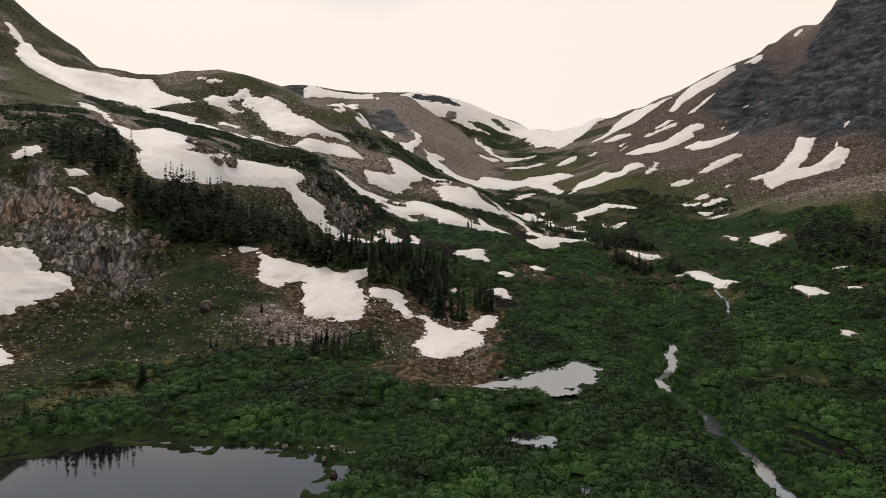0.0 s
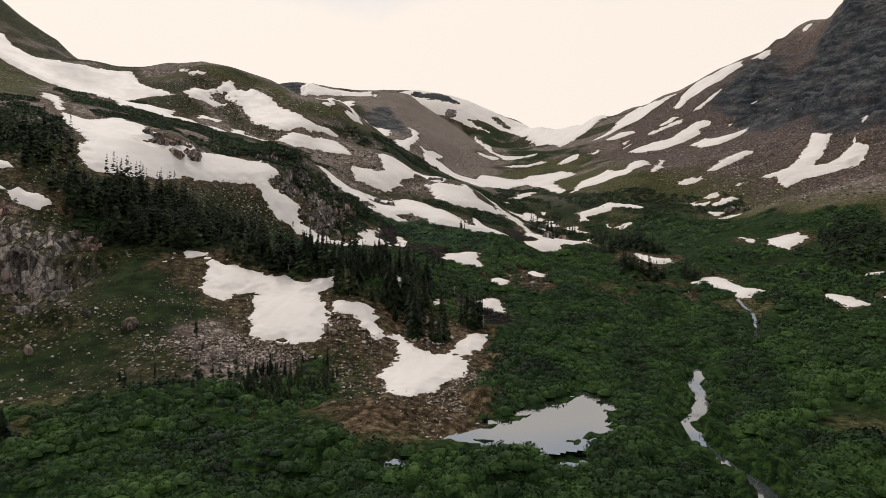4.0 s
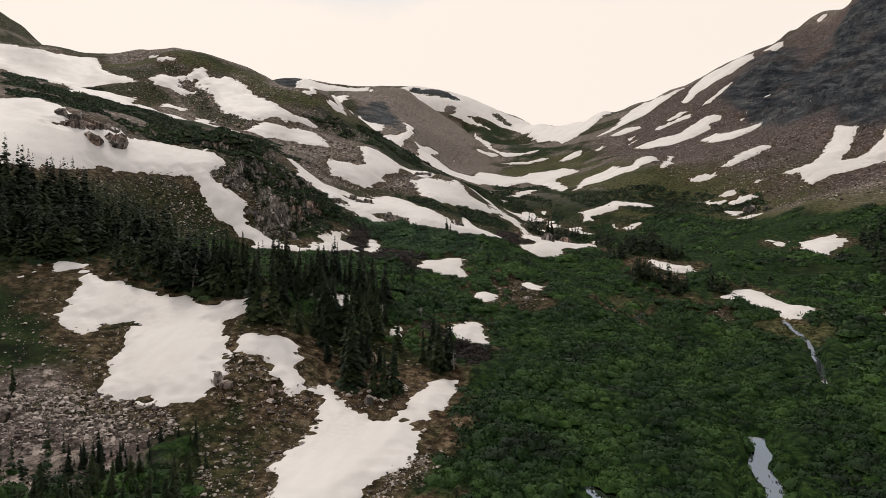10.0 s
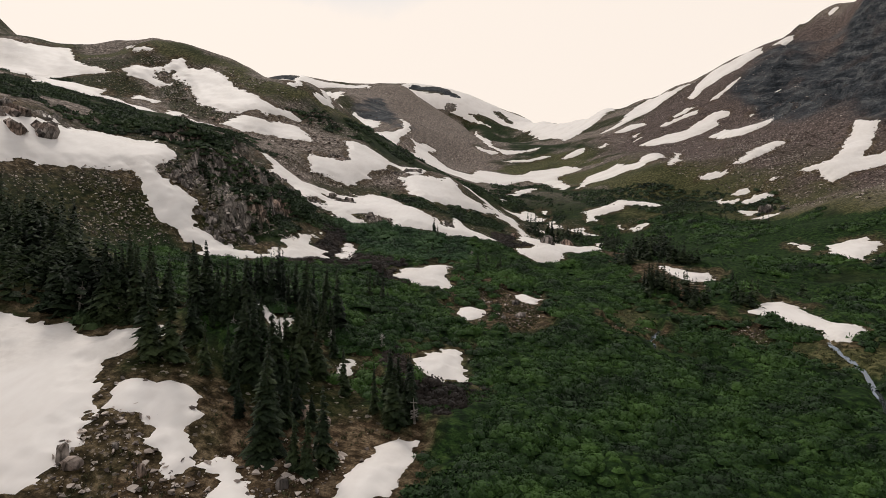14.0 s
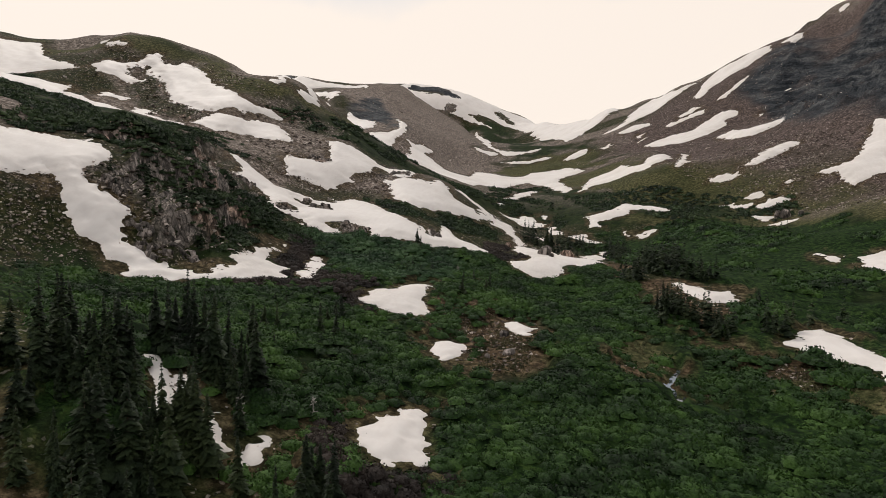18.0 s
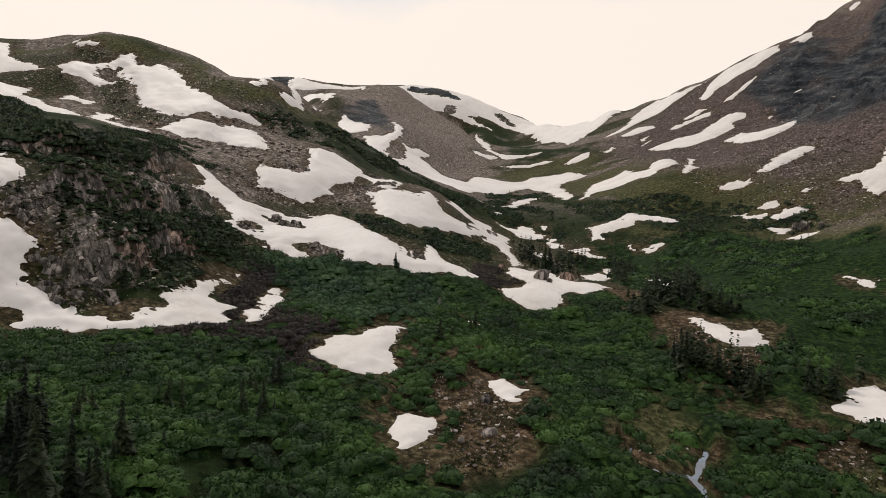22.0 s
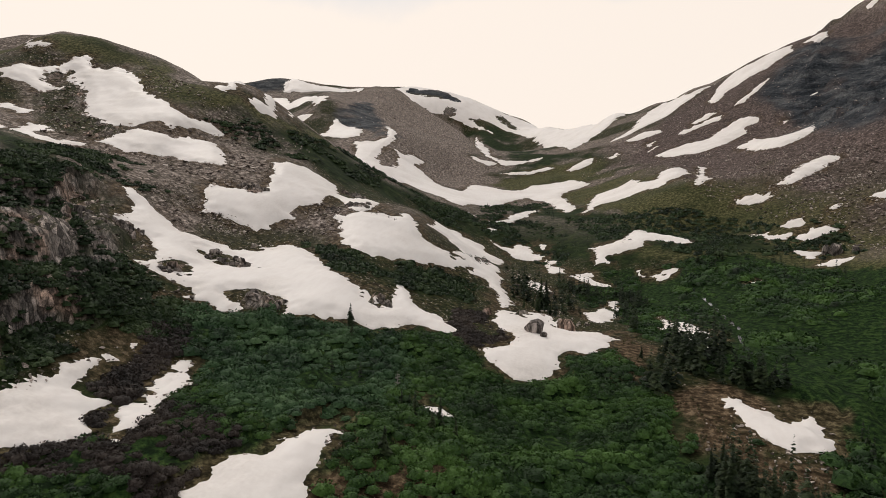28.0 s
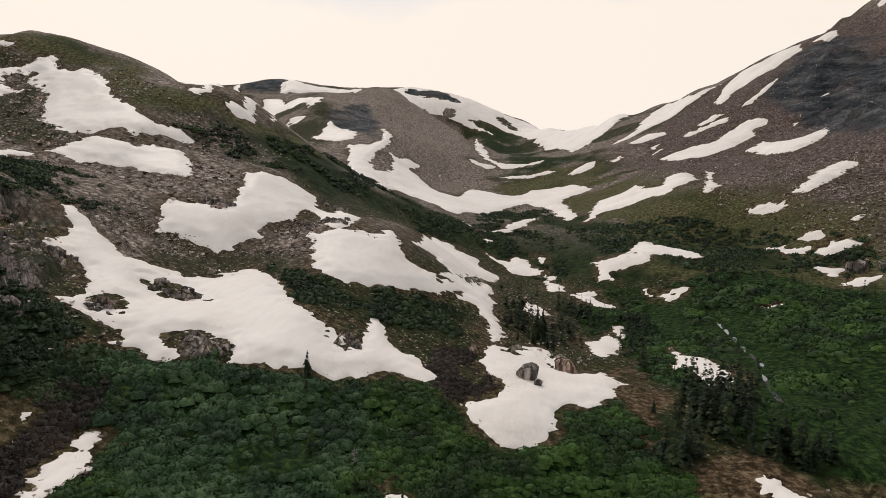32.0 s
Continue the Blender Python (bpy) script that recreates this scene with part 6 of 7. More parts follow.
# ---- the ground: one sheet to beyond the skyline and round behind the camera ----
angles = np.radians(np.concatenate([np.linspace(-52, 38, 580), np.linspace(38, 308, 70)[1:]]))
radii = np.concatenate([np.linspace(2, 50, 16)[:-1], np.exp(np.linspace(math.log(50), math.log(1250), 470)), (1400, 1700, 2300, 3200, 4300)])
gx = HUB[0] + np.sin(angles)[None, :] * radii[:, None]
gy = HUB[1] + np.cos(angles)[None, :] * radii[:, None]
bare = gz = land_height(gx, gy)
# behind the start the valley runs on and opens out
gz = gz * (0.4 + 0.6 * smooth(-0.9, 0.55, np.cos(angles)))[None, :]


def cover_layer(kind, x, y):
    v = np.zeros(x.shape)
    for k, soft, poly in COVER:
        if k == kind or (k, kind) == ("crag", "slate"):
            d = inside_distance(poly, x, y, 60) + fbm(x, y, soft * 2.2, 4, 40) * soft * 0.9
            v = np.maximum(v, smooth(-soft * 0.5, soft * 0.5, d))
    return v


layers = {kind: cover_layer(kind, gx, gy) for kind in ("green", "grass", "earth", "scree", "talus", "rock", "slate")}
layers["scree"] = np.maximum(layers["scree"], 0.9 * smooth(-0.25, 0.25, fbm(gx, gy, 36, 5, 61)) * smooth(20, 40, gz) * (1 - layers["grass"]))
# turf climbs between the stones at the foot of the far mountainside
layers["scree"] = layers["scree"] * (1 - 0.8 * smooth(62, 30, gz) * smooth(-0.25, 0.3, fbm(gx, gy, 24, 4, 69)) * (gx > 20))
# wet brown earth where snow has just gone, and rock where it stands clear of it
melt = snow_depth(gx, gy) + fbm(gx, gy, 5, 4, 66) * 2.2
layers["earth"] = np.maximum(layers["earth"], 0.7 * smooth(-2.4, -0.3, melt))
mats = [poly for kind, spacing, _, poly in BRUSH if kind == "krumm"]
layers["green"] = np.maximum(layers["green"], 0.85 * smooth(-1.5, 1.5, inside_any(mats, gx, gy, 6) + fbm(gx, gy, 6, 4, 68) * 3.0 - 0.8))
willows = [poly for kind, spacing, _, poly in BRUSH if kind in ("willow", "sage")]
layers["willow"] = smooth(-1.0, 1.0, inside_any(willows, gx, gy, 4) + fbm(gx, gy, 5, 3, 67) * 1.5) * smooth(0.5, -1.5, inside_any(CLEARINGS, gx, gy, 6))
layers["rock"] = np.maximum(layers["rock"], smooth(-0.8, 0.6, inside_any(ISLANDS, gx, gy, 3)))
# the thicket floor swells into rounded mounds with creases between them
gz = gz + layers["willow"] * smooth(1.2, 4.5, -inside_any([p for _, _, _, p in POOLS], gx, gy, 6)) * smooth(0.2, 2.5, -snow_depth(gx, gy)) * mounds(gx, gy) * (gy < 215)
for _, width, pts in BROOKS:
    gz = np.where((line_distance(pts, gx, gy, 3) < width * 1.6) & (layers["willow"] > 0), bare, gz)
ground = tagged(grid_mesh("ground", np.stack([gx, gy, gz], -1), GROUND), "brown and green alpine turf, scree and bedrock slopes", "ground", kind="structure")
for kind, layer in layers.items():
    ground.data.attributes.new(kind, "FLOAT", "POINT").data.foreach_set("value", layer.astype(np.float32).ravel())


# ---- water ----
for name, label, level, poly in POOLS:
    p = np.array(poly)
    x, y = np.meshgrid(np.arange(p[:, 0].min() - 3, p[:, 0].max() + 3, 0.45), np.arange(p[:, 1].min() - 3, p[:, 1].max() + 3, 0.45))
    wide = inside_distance(poly, x, y) > -1.1
    tagged(grid_mesh(name, np.stack([x, y, np.full(x.shape, level)], -1).transpose(1, 0, 2), LAKE if name == "lake" else DARK_WATER if "dark" in label else WATER, wide.T), label, "water", kind="structure")

for label, width, pts in BROOKS:
    p = np.array(pts, float)
    t = np.concatenate([[0], np.cumsum(np.hypot(*np.diff(p, axis=0).T))])
    s = np.arange(0, t[-1], 0.5)
    c = np.stack([np.interp(s, t, p[:, 0]), np.interp(s, t, p[:, 1])], -1)
    side = np.gradient(c, axis=0)
    side = np.stack([-side[:, 1], side[:, 0]], -1) / np.hypot(side[:, 0], side[:, 1])[:, None]
    w = np.full(len(s), width * 1.15)
    level = np.convolve(np.pad(land_height(c[:, 0], c[:, 1]), 6, "edge"), np.ones(13) / 13, "valid") + 0.27
    strip = np.stack([np.column_stack([c + side * (w * k)[:, None], level]) for k in (-1, -0.4, 0.4, 1)], 1)
    tagged(grid_mesh("stream", strip, BROOK), label, "stream", kind="structure")


# ---- snow ----
def build_snow(label, poly):
    p = np.array(poly)
    far = np.hypot(p[:, 0].mean(), p[:, 1].mean() + 10)
    step = min(max(0.3, far / 480), 2.5)
    pad = 3 * step
    xs, ys = np.arange(p[:, 0].min() - pad, p[:, 0].max() + pad, step), np.arange(p[:, 1].min() - pad, p[:, 1].max() + pad, step)
    k = max(1.0, math.sqrt(len(xs) * len(ys) / 110000))
    xs, ys = np.linspace(xs[0], xs[-1], int(len(xs) / k)), np.linspace(ys[0], ys[-1], int(len(ys) / k))
    step *= k
    x, y = np.meshgrid(xs, ys)
    rough = max(step * 1.3, 0.8)
    d = np.minimum(inside_distance(poly, x, y), -inside_any(ISLANDS, x, y, 30)) + fbm(x, y, rough * 5, 5, 3, 0.7) * rough * 0.8 + ridged(x, y, rough * 2.2, 4, 4) * rough * 0.5 - 0.05
    thick = 0.4 + far * 0.0009
    z = land_height(x, y) + np.clip(d * 0.22, -0.5, thick) * np.where(d < 0, 3.0, 1.0)
    z = z + (fbm(x, y, 3.0, 3, 17) * 0.025 + fbm(x, y, 9, 2, 18) * 0.03) * (d > 0.5)
    ob = grid_mesh("snow_patch", np.stack([x, y, z], -1).transpose(1, 0, 2), SNOW, (d > -2.0 * step).T)
    return tagged(ob, label, "snow", "melting snow patches")


for label, poly in SNOWS:
    build_snow(label, poly)


def surface_height(x, y):
    """Height of the land, or of the snow that lies on it."""
    x, y = np.array([x], float), np.array([y], float)
    return float(land_height(x, y)[0] + np.clip(snow_depth(x, y)[0] * 0.22, 0, 0.6))


def wet(x, y):
    v = inside_any([poly for _, _, _, poly in POOLS], x, y, 20) + 0.2
    for _, width, pts in BROOKS:
        v = np.maximum(v, width * 0.7 - line_distance(pts, x, y, 25))
    return v


# ---- rocks ----
def hull(points):
    """The sharp-edged block round a handful of points."""
    bm = bmesh.new()
    for p in points:
        bm.verts.new(p)
    bmesh.ops.convex_hull(bm, input=bm.verts)
    bmesh.ops.delete(bm, geom=[v for v in bm.verts if not v.link_faces], context="VERTS")
    bm.verts.index_update()
    v = np.array([p.co for p in bm.verts])
    f = np.array([[p.index for p in q.verts] for q in bm.faces])
    bm.free()
    return v, f


def block_points(rng, count, square=0.6):
    """Points scattered over a squared-off ball."""
    v = rng.normal(size=(count, 3))
    v /= np.linalg.norm(v, axis=1)[:, None]
    return v / np.abs(v).max(1)[:, None] ** square * rng.uniform(0.8, 1.0, (count, 1))


BLOCKS = []
rng = np.random.default_rng(12)
for _ in range(24):
    bv, bf = hull(block_points(rng, int(rng.integers(16, 30))))
    BLOCKS.append(link_mesh("rock_block", bv, bf, ROCK))


def boulder(label, x, y, width, height):
    rng = np.random.default_rng(int(abs(x) * 31 + abs(y) * 17))
    v, f = hull(block_points(rng, 46, 0.35))
    v = v * (width / 2, width / 2 * rng.uniform(0.7, 1.0), height * 0.7)
    ob = new("boulder", link_mesh("boulder", v, f, ROCK))
    z = surface_height(x, y)
    ob.matrix_basis = pose(x, y, z + height * 0.2, rng.uniform(-8, 8), rng.uniform(-8, 8), rng.uniform(0, 360))
    return tagged(ob, label, "boulder", "boulders on the slopes")


def outcrop(label, x, y, width, height, blocks=16):
    """A ledge of jointed bedrock: several broken blocks as its parts, all dipping one way."""
    rng = np.random.default_rng(int(abs(x) * 13 + abs(y) * 7))
    z = surface_height(x, y)
    top = tagged(new("rock_outcrop"), label, "rock outcrop", "bedrock ledges")
    top.matrix_basis = pose(x, y, z)
    face = math.degrees(math.atan2(y - HUB[1], x - HUB[0])) + rng.uniform(-25, 25)
    for k in range(blocks):
        ob = part("rock_block", BLOCKS[int(rng.integers(0, len(BLOCKS)))], top)
        ox, oy = rng.uniform(-0.48, 0.48) * width, rng.uniform(-0.32, 0.32) * width
        oz = surface_height(x + ox, y + oy) - z
        big = rng.uniform(0.5, 1.0) ** 2
        size = (width * 0.2 * big, width * 0.26 * big, height * rng.uniform(0.2, 0.5) * (0.5 + 0.5 * big))
        turn = Euler((math.radians(rng.uniform(-10, 10)), math.radians(18 + rng.uniform(-10, 10)), math.radians(face + rng.uniform(-18, 18))))
        ob.matrix_basis = Matrix.LocRotScale((ox, oy, oz - height * 0.05), turn, size)


def tiled(name, label, category, templates, x, y, z, scale, squash, mat, rng, smooth_faces=False, lean=0.0):
    """Many small pieces as one mesh of kind stuff."""
    vs, fs, base = [], [], 0
    pick = rng.integers(0, len(templates), len(x))
    turn = rng.uniform(0, 2 * np.pi, len(x))
    for k, (tv, tf) in enumerate(templates):
        on = pick == k
        n = int(on.sum())
        if not n:
            continue
        c, s = np.cos(turn[on])[:, None], np.sin(turn[on])[:, None]
        sx = scale[on][:, None]
        px = (tv[:, 0] * c - tv[:, 1] * s) * sx + x[on][:, None]
        py = (tv[:, 0] * s + tv[:, 1] * c) * sx + y[on][:, None]
        pz = tv[:, 2] * sx * squash[on][:, None] + z[on][:, None]
        vs.append(np.stack([px, py, pz], -1).reshape(-1, 3))
        fs.append((tf[None] + (np.arange(n) * len(tv))[:, None, None] + base).reshape(-1, tf.shape[1]))
        base += n * len(tv)
    if not vs:
        return None
    ob = new(name, link_mesh(name, np.concatenate(vs), np.concatenate(fs), mat, smooth_faces))
    return tagged(ob, label, category, kind="stuff")


rng = np.random.default_rng(4)
STONES = [hull(block_points(rng, 8) * (1, 0.85, 0.7)) for _ in range(12)]


def scatter(label, count, small, large, *xy):
    """Loose stones lying over an outline, many small and few large."""
    poly = pairs(xy)
    p = np.array(poly)
    g = np.random.default_rng(count)
    x, y = g.uniform(p[:, 0].min(), p[:, 0].max(), count * 3), g.uniform(p[:, 1].min(), p[:, 1].max(), count * 3)
    d = inside_distance(poly, x, y)
    clump = fbm(x, y, 7, 3, 71)
    ok = (d + clump * 2 > 0) & (clump > g.uniform(-1.3, 0.7, len(x))) & (snow_depth(x, y) < 0.1) & (wet(x, y) < -0.3)
    x, y = x[ok][:count], y[ok][:count]
    size = small * (large / small) ** (g.uniform(0, 1, len(x)) ** 3.2) * 0.5
    tiled("scree_stones", label, "scree", STONES, x, y, land_height(x, y) + size * 0.25, size, np.full(len(x), 0.8), SCREE, g)


def melt_stones():
    """Stones that have come out along the edges of the nearer snow."""
    g = np.random.default_rng(31)
    xs, ys = [], []
    for _, poly in SNOWS:
        p = np.array(poly)
        if p[:, 1].mean() > 260:
            continue
        seg = np.hypot(*(np.roll(p, -1, 0) - p).T)
        n = int(seg.sum() * 1.6)
        i = g.choice(len(p), n, p=seg / seg.sum())
        t = g.uniform(0, 1, n)[:, None]
        q = p[i] * (1 - t) + np.roll(p, -1, 0)[i] * t + g.normal(scale=1.3, size=(n, 2))
        xs.append(q[:, 0])
        ys.append(q[:, 1])
    x, y = np.concatenate(xs), np.concatenate(ys)
    d = snow_depth(x, y)
    ok = (d < 1.0) & (wet(x, y) < -0.3)
    x, y, d = x[ok], y[ok], d[ok]
    size = 0.06 * 6 ** (g.uniform(0, 1, len(x)) ** 2.5)
    tiled("melt_stones", "wet stones melting out along the snow edges", "stones", STONES, x, y, land_height(x, y) + np.clip(d * 0.22, 0, 0.5) + size * 0.25, size, np.full(len(x), 0.8), SCREE, g)


melt_stones()


# ---- brush ----
def bush_template(g, leaves, leaf, flat=0.6):
    """A rounded shrub: a lumpy leafy body with many small leaf sprays standing out of it."""
    k = 5
    a = np.arange(k) * 2 * np.pi / k
    rings = [np.stack([np.cos(a + t) * r, np.sin(a + t) * r, np.full(k, z * flat)], -1) * g.uniform(0.82, 1.12, (k, 1)) for r, z, t in ((0.88, -0.1, 0.0), (0.6, 0.55, 0.4))]
    body = np.concatenate(rings + [np.array([[0, 0, flat * g.uniform(0.7, 0.85)]])])
    i, j = np.arange(k), (np.arange(k) + 1) % k
    faces = [np.stack([i, j, i + k], -1), np.stack([j, j + k, i + k], -1), np.stack([i + k, j + k, np.full(k, 2 * k)], -1)]
    a, u = g.uniform(0, 2 * np.pi, leaves), g.uniform(0.02, 1, leaves) ** 0.7
    rad = g.uniform(0.74, 1.14, leaves)
    el = np.arcsin(u)
    c = np.stack([np.cos(a) * np.cos(el) * rad, np.sin(a) * np.cos(el) * rad, np.sin(el) * rad * flat], -1)
    nrm = c + g.normal(scale=0.45, size=c.shape) + (0, 0, 0.2)
    nrm /= np.linalg.norm(nrm, axis=1)[:, None]
    t1 = np.cross(nrm, g.normal(size=c.shape))
    t1 /= np.linalg.norm(t1, axis=1)[:, None]
    t2 = np.cross(nrm, t1)
    s = leaf * g.uniform(0.6, 1.35, leaves)[:, None]
    q = np.stack([c + t1 * s * 1.6, c + t2 * s - t1 * s * 0.8, c - t2 * s - t1 * s * 0.8 - nrm * s * 0.3], 1)
    return np.concatenate([body, q.reshape(-1, 3)]), np.concatenate(faces + [np.arange(leaves * 3).reshape(-1, 3) + len(body)])


g0 = np.random.default_rng(9)
BUSH_NEAR = [bush_template(g0, 66, 0.088) for _ in range(6)]
BUSH_FAR = [bush_template(g0, 40, 0.115) for _ in range(5)]
BUSH_MAT = [bush_template(g0, 34, 0.15) for _ in range(5)]
BRUSH_KINDS = {
    "willow": ("willow_scrub", "dense low green willow scrub over the valley floor", WILLOW),
    "sage": ("willow_scrub", "grey-green willow scrub on the valley floor", SAGE),
    "twig": ("bare_scrub", "leafless purple-brown willow thicket beside snow", TWIG),
    "krumm": ("dwarf_spruce", "dark mats of dwarf spruce hugging the slope", KRUMM),
}
BRUSH.sort(key=lambda entry: ("twig", "sage", "krumm", "willow").index(entry[0]))
grown = []
for count, (kind, spacing, size, poly) in enumerate(BRUSH):
    p = np.array(poly)
    spacing, size = (spacing * 0.72, size * 0.85) if kind == "krumm" else (spacing * 0.75, size * 1.3) if kind == "twig" else (spacing, size * 1.4)
    g = np.random.default_rng(count + 100)
    nx, ny = int((p[:, 0].max() - p[:, 0].min()) / spacing) + 1, int((p[:, 1].max() - p[:, 1].min()) / spacing) + 1
    x, y = np.meshgrid(p[:, 0].min() + np.arange(nx) * spacing, p[:, 1].min() + np.arange(ny) * spacing)
    x, y = x.ravel() + g.uniform(-0.5, 0.5, x.size) * spacing, y.ravel() + g.uniform(-0.5, 0.5, y.size) * spacing
    d = inside_distance(poly, x, y) + fbm(x, y, 9, 3, 81 + count) * spacing * 1.6
    gap = fbm(x, y, 11, 3, 90)
    keep = (d > 0) & (snow_depth(x, y) < -0.4) & (wet(x, y) < -0.75) & (gap > (-0.95 if kind != "krumm" else -0.35))
    keep &= inside_any(CLEARINGS, x, y, 6) + fbm(x, y, 5, 3, 93) * 2.5 < 0.3
    # the far side of the valley floor is half open meadow
    keep &= (gap > 0.05 + 0.25 * fbm(x, y, 40, 2, 92)) | (x < 20) | (y < 160) | (kind == "krumm")
    if kind != "krumm":
        keep &= inside_any(grown, x, y, 3) < 0.2
        grown.append(poly)
    x, y, gap = x[keep], y[keep], gap[keep]
    mound = fbm(x, y, 4.5, 3, 97)
    sc = size * g.uniform(0.6, 1.2, len(x)) * (1.1 + 0.2 * np.clip(gap, -1, 1) + 0.35 * np.clip(mound, -1, 1))
    name, label, mat = BRUSH_KINDS[kind]
    z = land_height(x, y) - 0.08
    if kind != "krumm":
        z = z + mounds(x, y) * smooth(1.2, 4.5, -wet(x, y)) * smooth(0.2, 2.5, -snow_depth(x, y)) * smooth(-0.5, 3.0, inside_any(willows, x, y, 6)) * (y < 215)
    tiled(name, label, "shrubs", BUSH_MAT if kind == "krumm" else BUSH_NEAR if spacing < 1.45 else BUSH_FAR, x, y, z, sc, g.uniform(0.75, 1.25, len(x)), mat, g, True)


# ---- grass in the open places ----
def tuft_template(g, blades):
    a, lean = g.uniform(0, 2 * np.pi, blades), g.uniform(0.3, 1.0, blades)
    foot = np.stack([g.normal(scale=0.35, size=blades), g.normal(scale=0.35, size=blades), np.zeros(blades)], -1)
    out = np.stack([np.cos(a), np.sin(a), np.zeros(blades)], -1)
    side = np.stack([-np.sin(a), np.cos(a), np.zeros(blades)], -1) * 0.16
    tip = foot + out * lean[:, None] * 0.7 + np.array([0, 0, 1]) * g.uniform(0.6, 1.1, (blades, 1))
    return np.stack([foot - side, foot + side, tip], 1).reshape(-1, 3), np.arange(blades * 3).reshape(-1, 3)


TUFTS = [tuft_template(g0, 9) for _ in range(6)]
open_ground = CLEARINGS + [poly for kind, soft, poly in COVER if kind in ("grass", "earth") and soft <= 6 and np.array(poly)[:, 1].max() < 175]
for count, poly in enumerate(open_ground):
    p = np.array(poly)
    g = np.random.default_rng(900 + count)
    box = np.ptp(p, 0)
    n = int(min(box[0] * box[1] * 1.6, 9000))
    x, y = g.uniform(p[:, 0].min(), p[:, 0].max(), n), g.uniform(p[:, 1].min(), p[:, 1].max(), n)
    ok = (inside_distance(poly, x, y) + fbm(x, y, 4, 3, 95) > 0) & (snow_depth(x, y) < -0.5) & (wet(x, y) < -0.2) & (fbm(x, y, 3, 3, 96) > -0.25)
    x, y = x[ok], y[ok]
    tiled("grass_tufts", "tufts of olive and straw-coloured alpine grass", "grass", TUFTS, x, y, land_height(x, y) - 0.03, g.uniform(0.14, 0.36, len(x)), np.ones(len(x)), TUFT, g)


# ---- conifers ----
def conifer_crown(g, boughs, height, radius, bare=0.03, full=1.0):
    """Drooping boughs round a stem, each a ragged spray with a raised midrib."""
    f = bare + (1 - bare) * np.sort(g.uniform(0, 1, boughs) ** 1.1)
    az = np.arange(boughs) * 2.4 + g.normal(scale=0.5, size=boughs)
    ln = radius * (1 - f) ** 0.9 * g.uniform(0.4, 1.2, boughs) * (1 + 0.3 * np.sin(az + f * 9 + boughs)) + 0.07 * radius
    wd = (ln * g.uniform(0.16, 0.34, boughs) + 0.008) * full
    dx, dy, roll = np.cos(az), np.sin(az), g.normal(scale=0.3, size=boughs)
    rows = []
    for t, w, lift in ((0.05, 0.4, 0.02), (0.55, 1.0, 0.0), (1.05, 0.06, -0.2)):
        cx, cy = dx * ln * t, dy * ln * t
        cz = f * height + ln * (lift - 0.22 * t)
        jag = g.uniform(0.6, 1.4, boughs)
        for side, dip in ((-1, -0.12), (0, 0.05), (1, -0.12)):
            rows.append(np.stack([cx - dy * wd * w * side * jag, cy + dx * wd * w * side * jag, cz + (dip * 2 + side * roll) * wd * w], -1))
    v = np.stack(rows, 1).reshape(-1, 3)
    cell = np.array([[r * 3 + c, r * 3 + c + 1, r * 3 + c + 4, r * 3 + c + 3] for r in range(2) for c in range(2)])
    faces = (cell[None] + (np.arange(boughs) * 9)[:, None, None]).reshape(-1, 4)
    return v, faces


def stem(height, foot, sides=7):
    a = np.linspace(0, 2 * np.pi, sides, endpoint=False)
    v = np.concatenate([np.stack([np.cos(a) * foot * k, np.sin(a) * foot * k, np.full(sides, z)], -1) for k, z in ((1.3, -0.3), (1.0, 0.3), (0.55, height * 0.5), (0.08, height * 0.98))])
    i = np.arange(sides)
    j = (i + 1) % sides
    return v, np.concatenate([np.stack([i + r * sides, j + r * sides, j + (r + 1) * sides, i + (r + 1) * sides], -1) for r in range(3)])


TREES, SPARSE, REMOTE = [], [], []
for k in range(7):
    g = np.random.default_rng(200 + k)
    crown = link_mesh("crown", *conifer_crown(g, 230 + 8 * k, 1.0, 0.14 + 0.025 * (k % 4), 0.02, 1.2), NEEDLE)
    trunk = link_mesh("trunk", *stem(1.0, 0.017), BARK)
    TREES.append((trunk, crown))
g = np.random.default_rng(300)
for k in range(5):
    REMOTE.append(conifer_crown(g, 30, 1.0, 0.165, 0.03, 2.2))
    SPARSE.append(conifer_crown(g, 58, 1.0, 0.14 + 0.014 * k, 0.03, 1.7))


def spruce(x, y, height, g, label="dark green subalpine spruce with a narrow ragged crown"):
    trunk, crown = TREES[int(g.integers(0, len(TREES)))]
    z = float(land_height(np.array([x]), np.array([y]))[0])
    top = tagged(new("spruce_tree"), label, "tree", "subalpine spruces")
    wide = g.uniform(0.85, 1.3)
    top.matrix_basis = Matrix.LocRotScale((x, y, z), Euler((g.uniform(-0.03, 0.03), g.uniform(-0.03, 0.03), g.uniform(0, 6.28))), (height * wide, height * wide, height))
    part("trunk", trunk, top)
    part("crown", crown, top)
    return top


def snag(x, y, height):
    """A dead, bleached conifer with broken limbs."""
    g = np.random.default_rng(int(abs(x * 10)))
    z = float(land_height(np.array([x]), np.array([y]))[0])
    top = tagged(new("dead_tree"), "bleached grey dead spruce with bare broken limbs", "tree")
    top.matrix_basis = pose(x, y, z, g.uniform(-8, 8), g.uniform(-8, 8), 0)
    part("trunk", link_mesh("trunk", *stem(height, 0.11), DEADWOOD), top)
    for _ in range(14):
        v, f = stem(height * g.uniform(0.1, 0.22), 0.03, 5)
        ob = part("limb", link_mesh("limb", v, f, DEADWOOD), top)
        ob.matrix_basis = pose(0, 0, height * g.uniform(0.2, 0.85), g.uniform(60, 105), 0, g.uniform(0, 360))


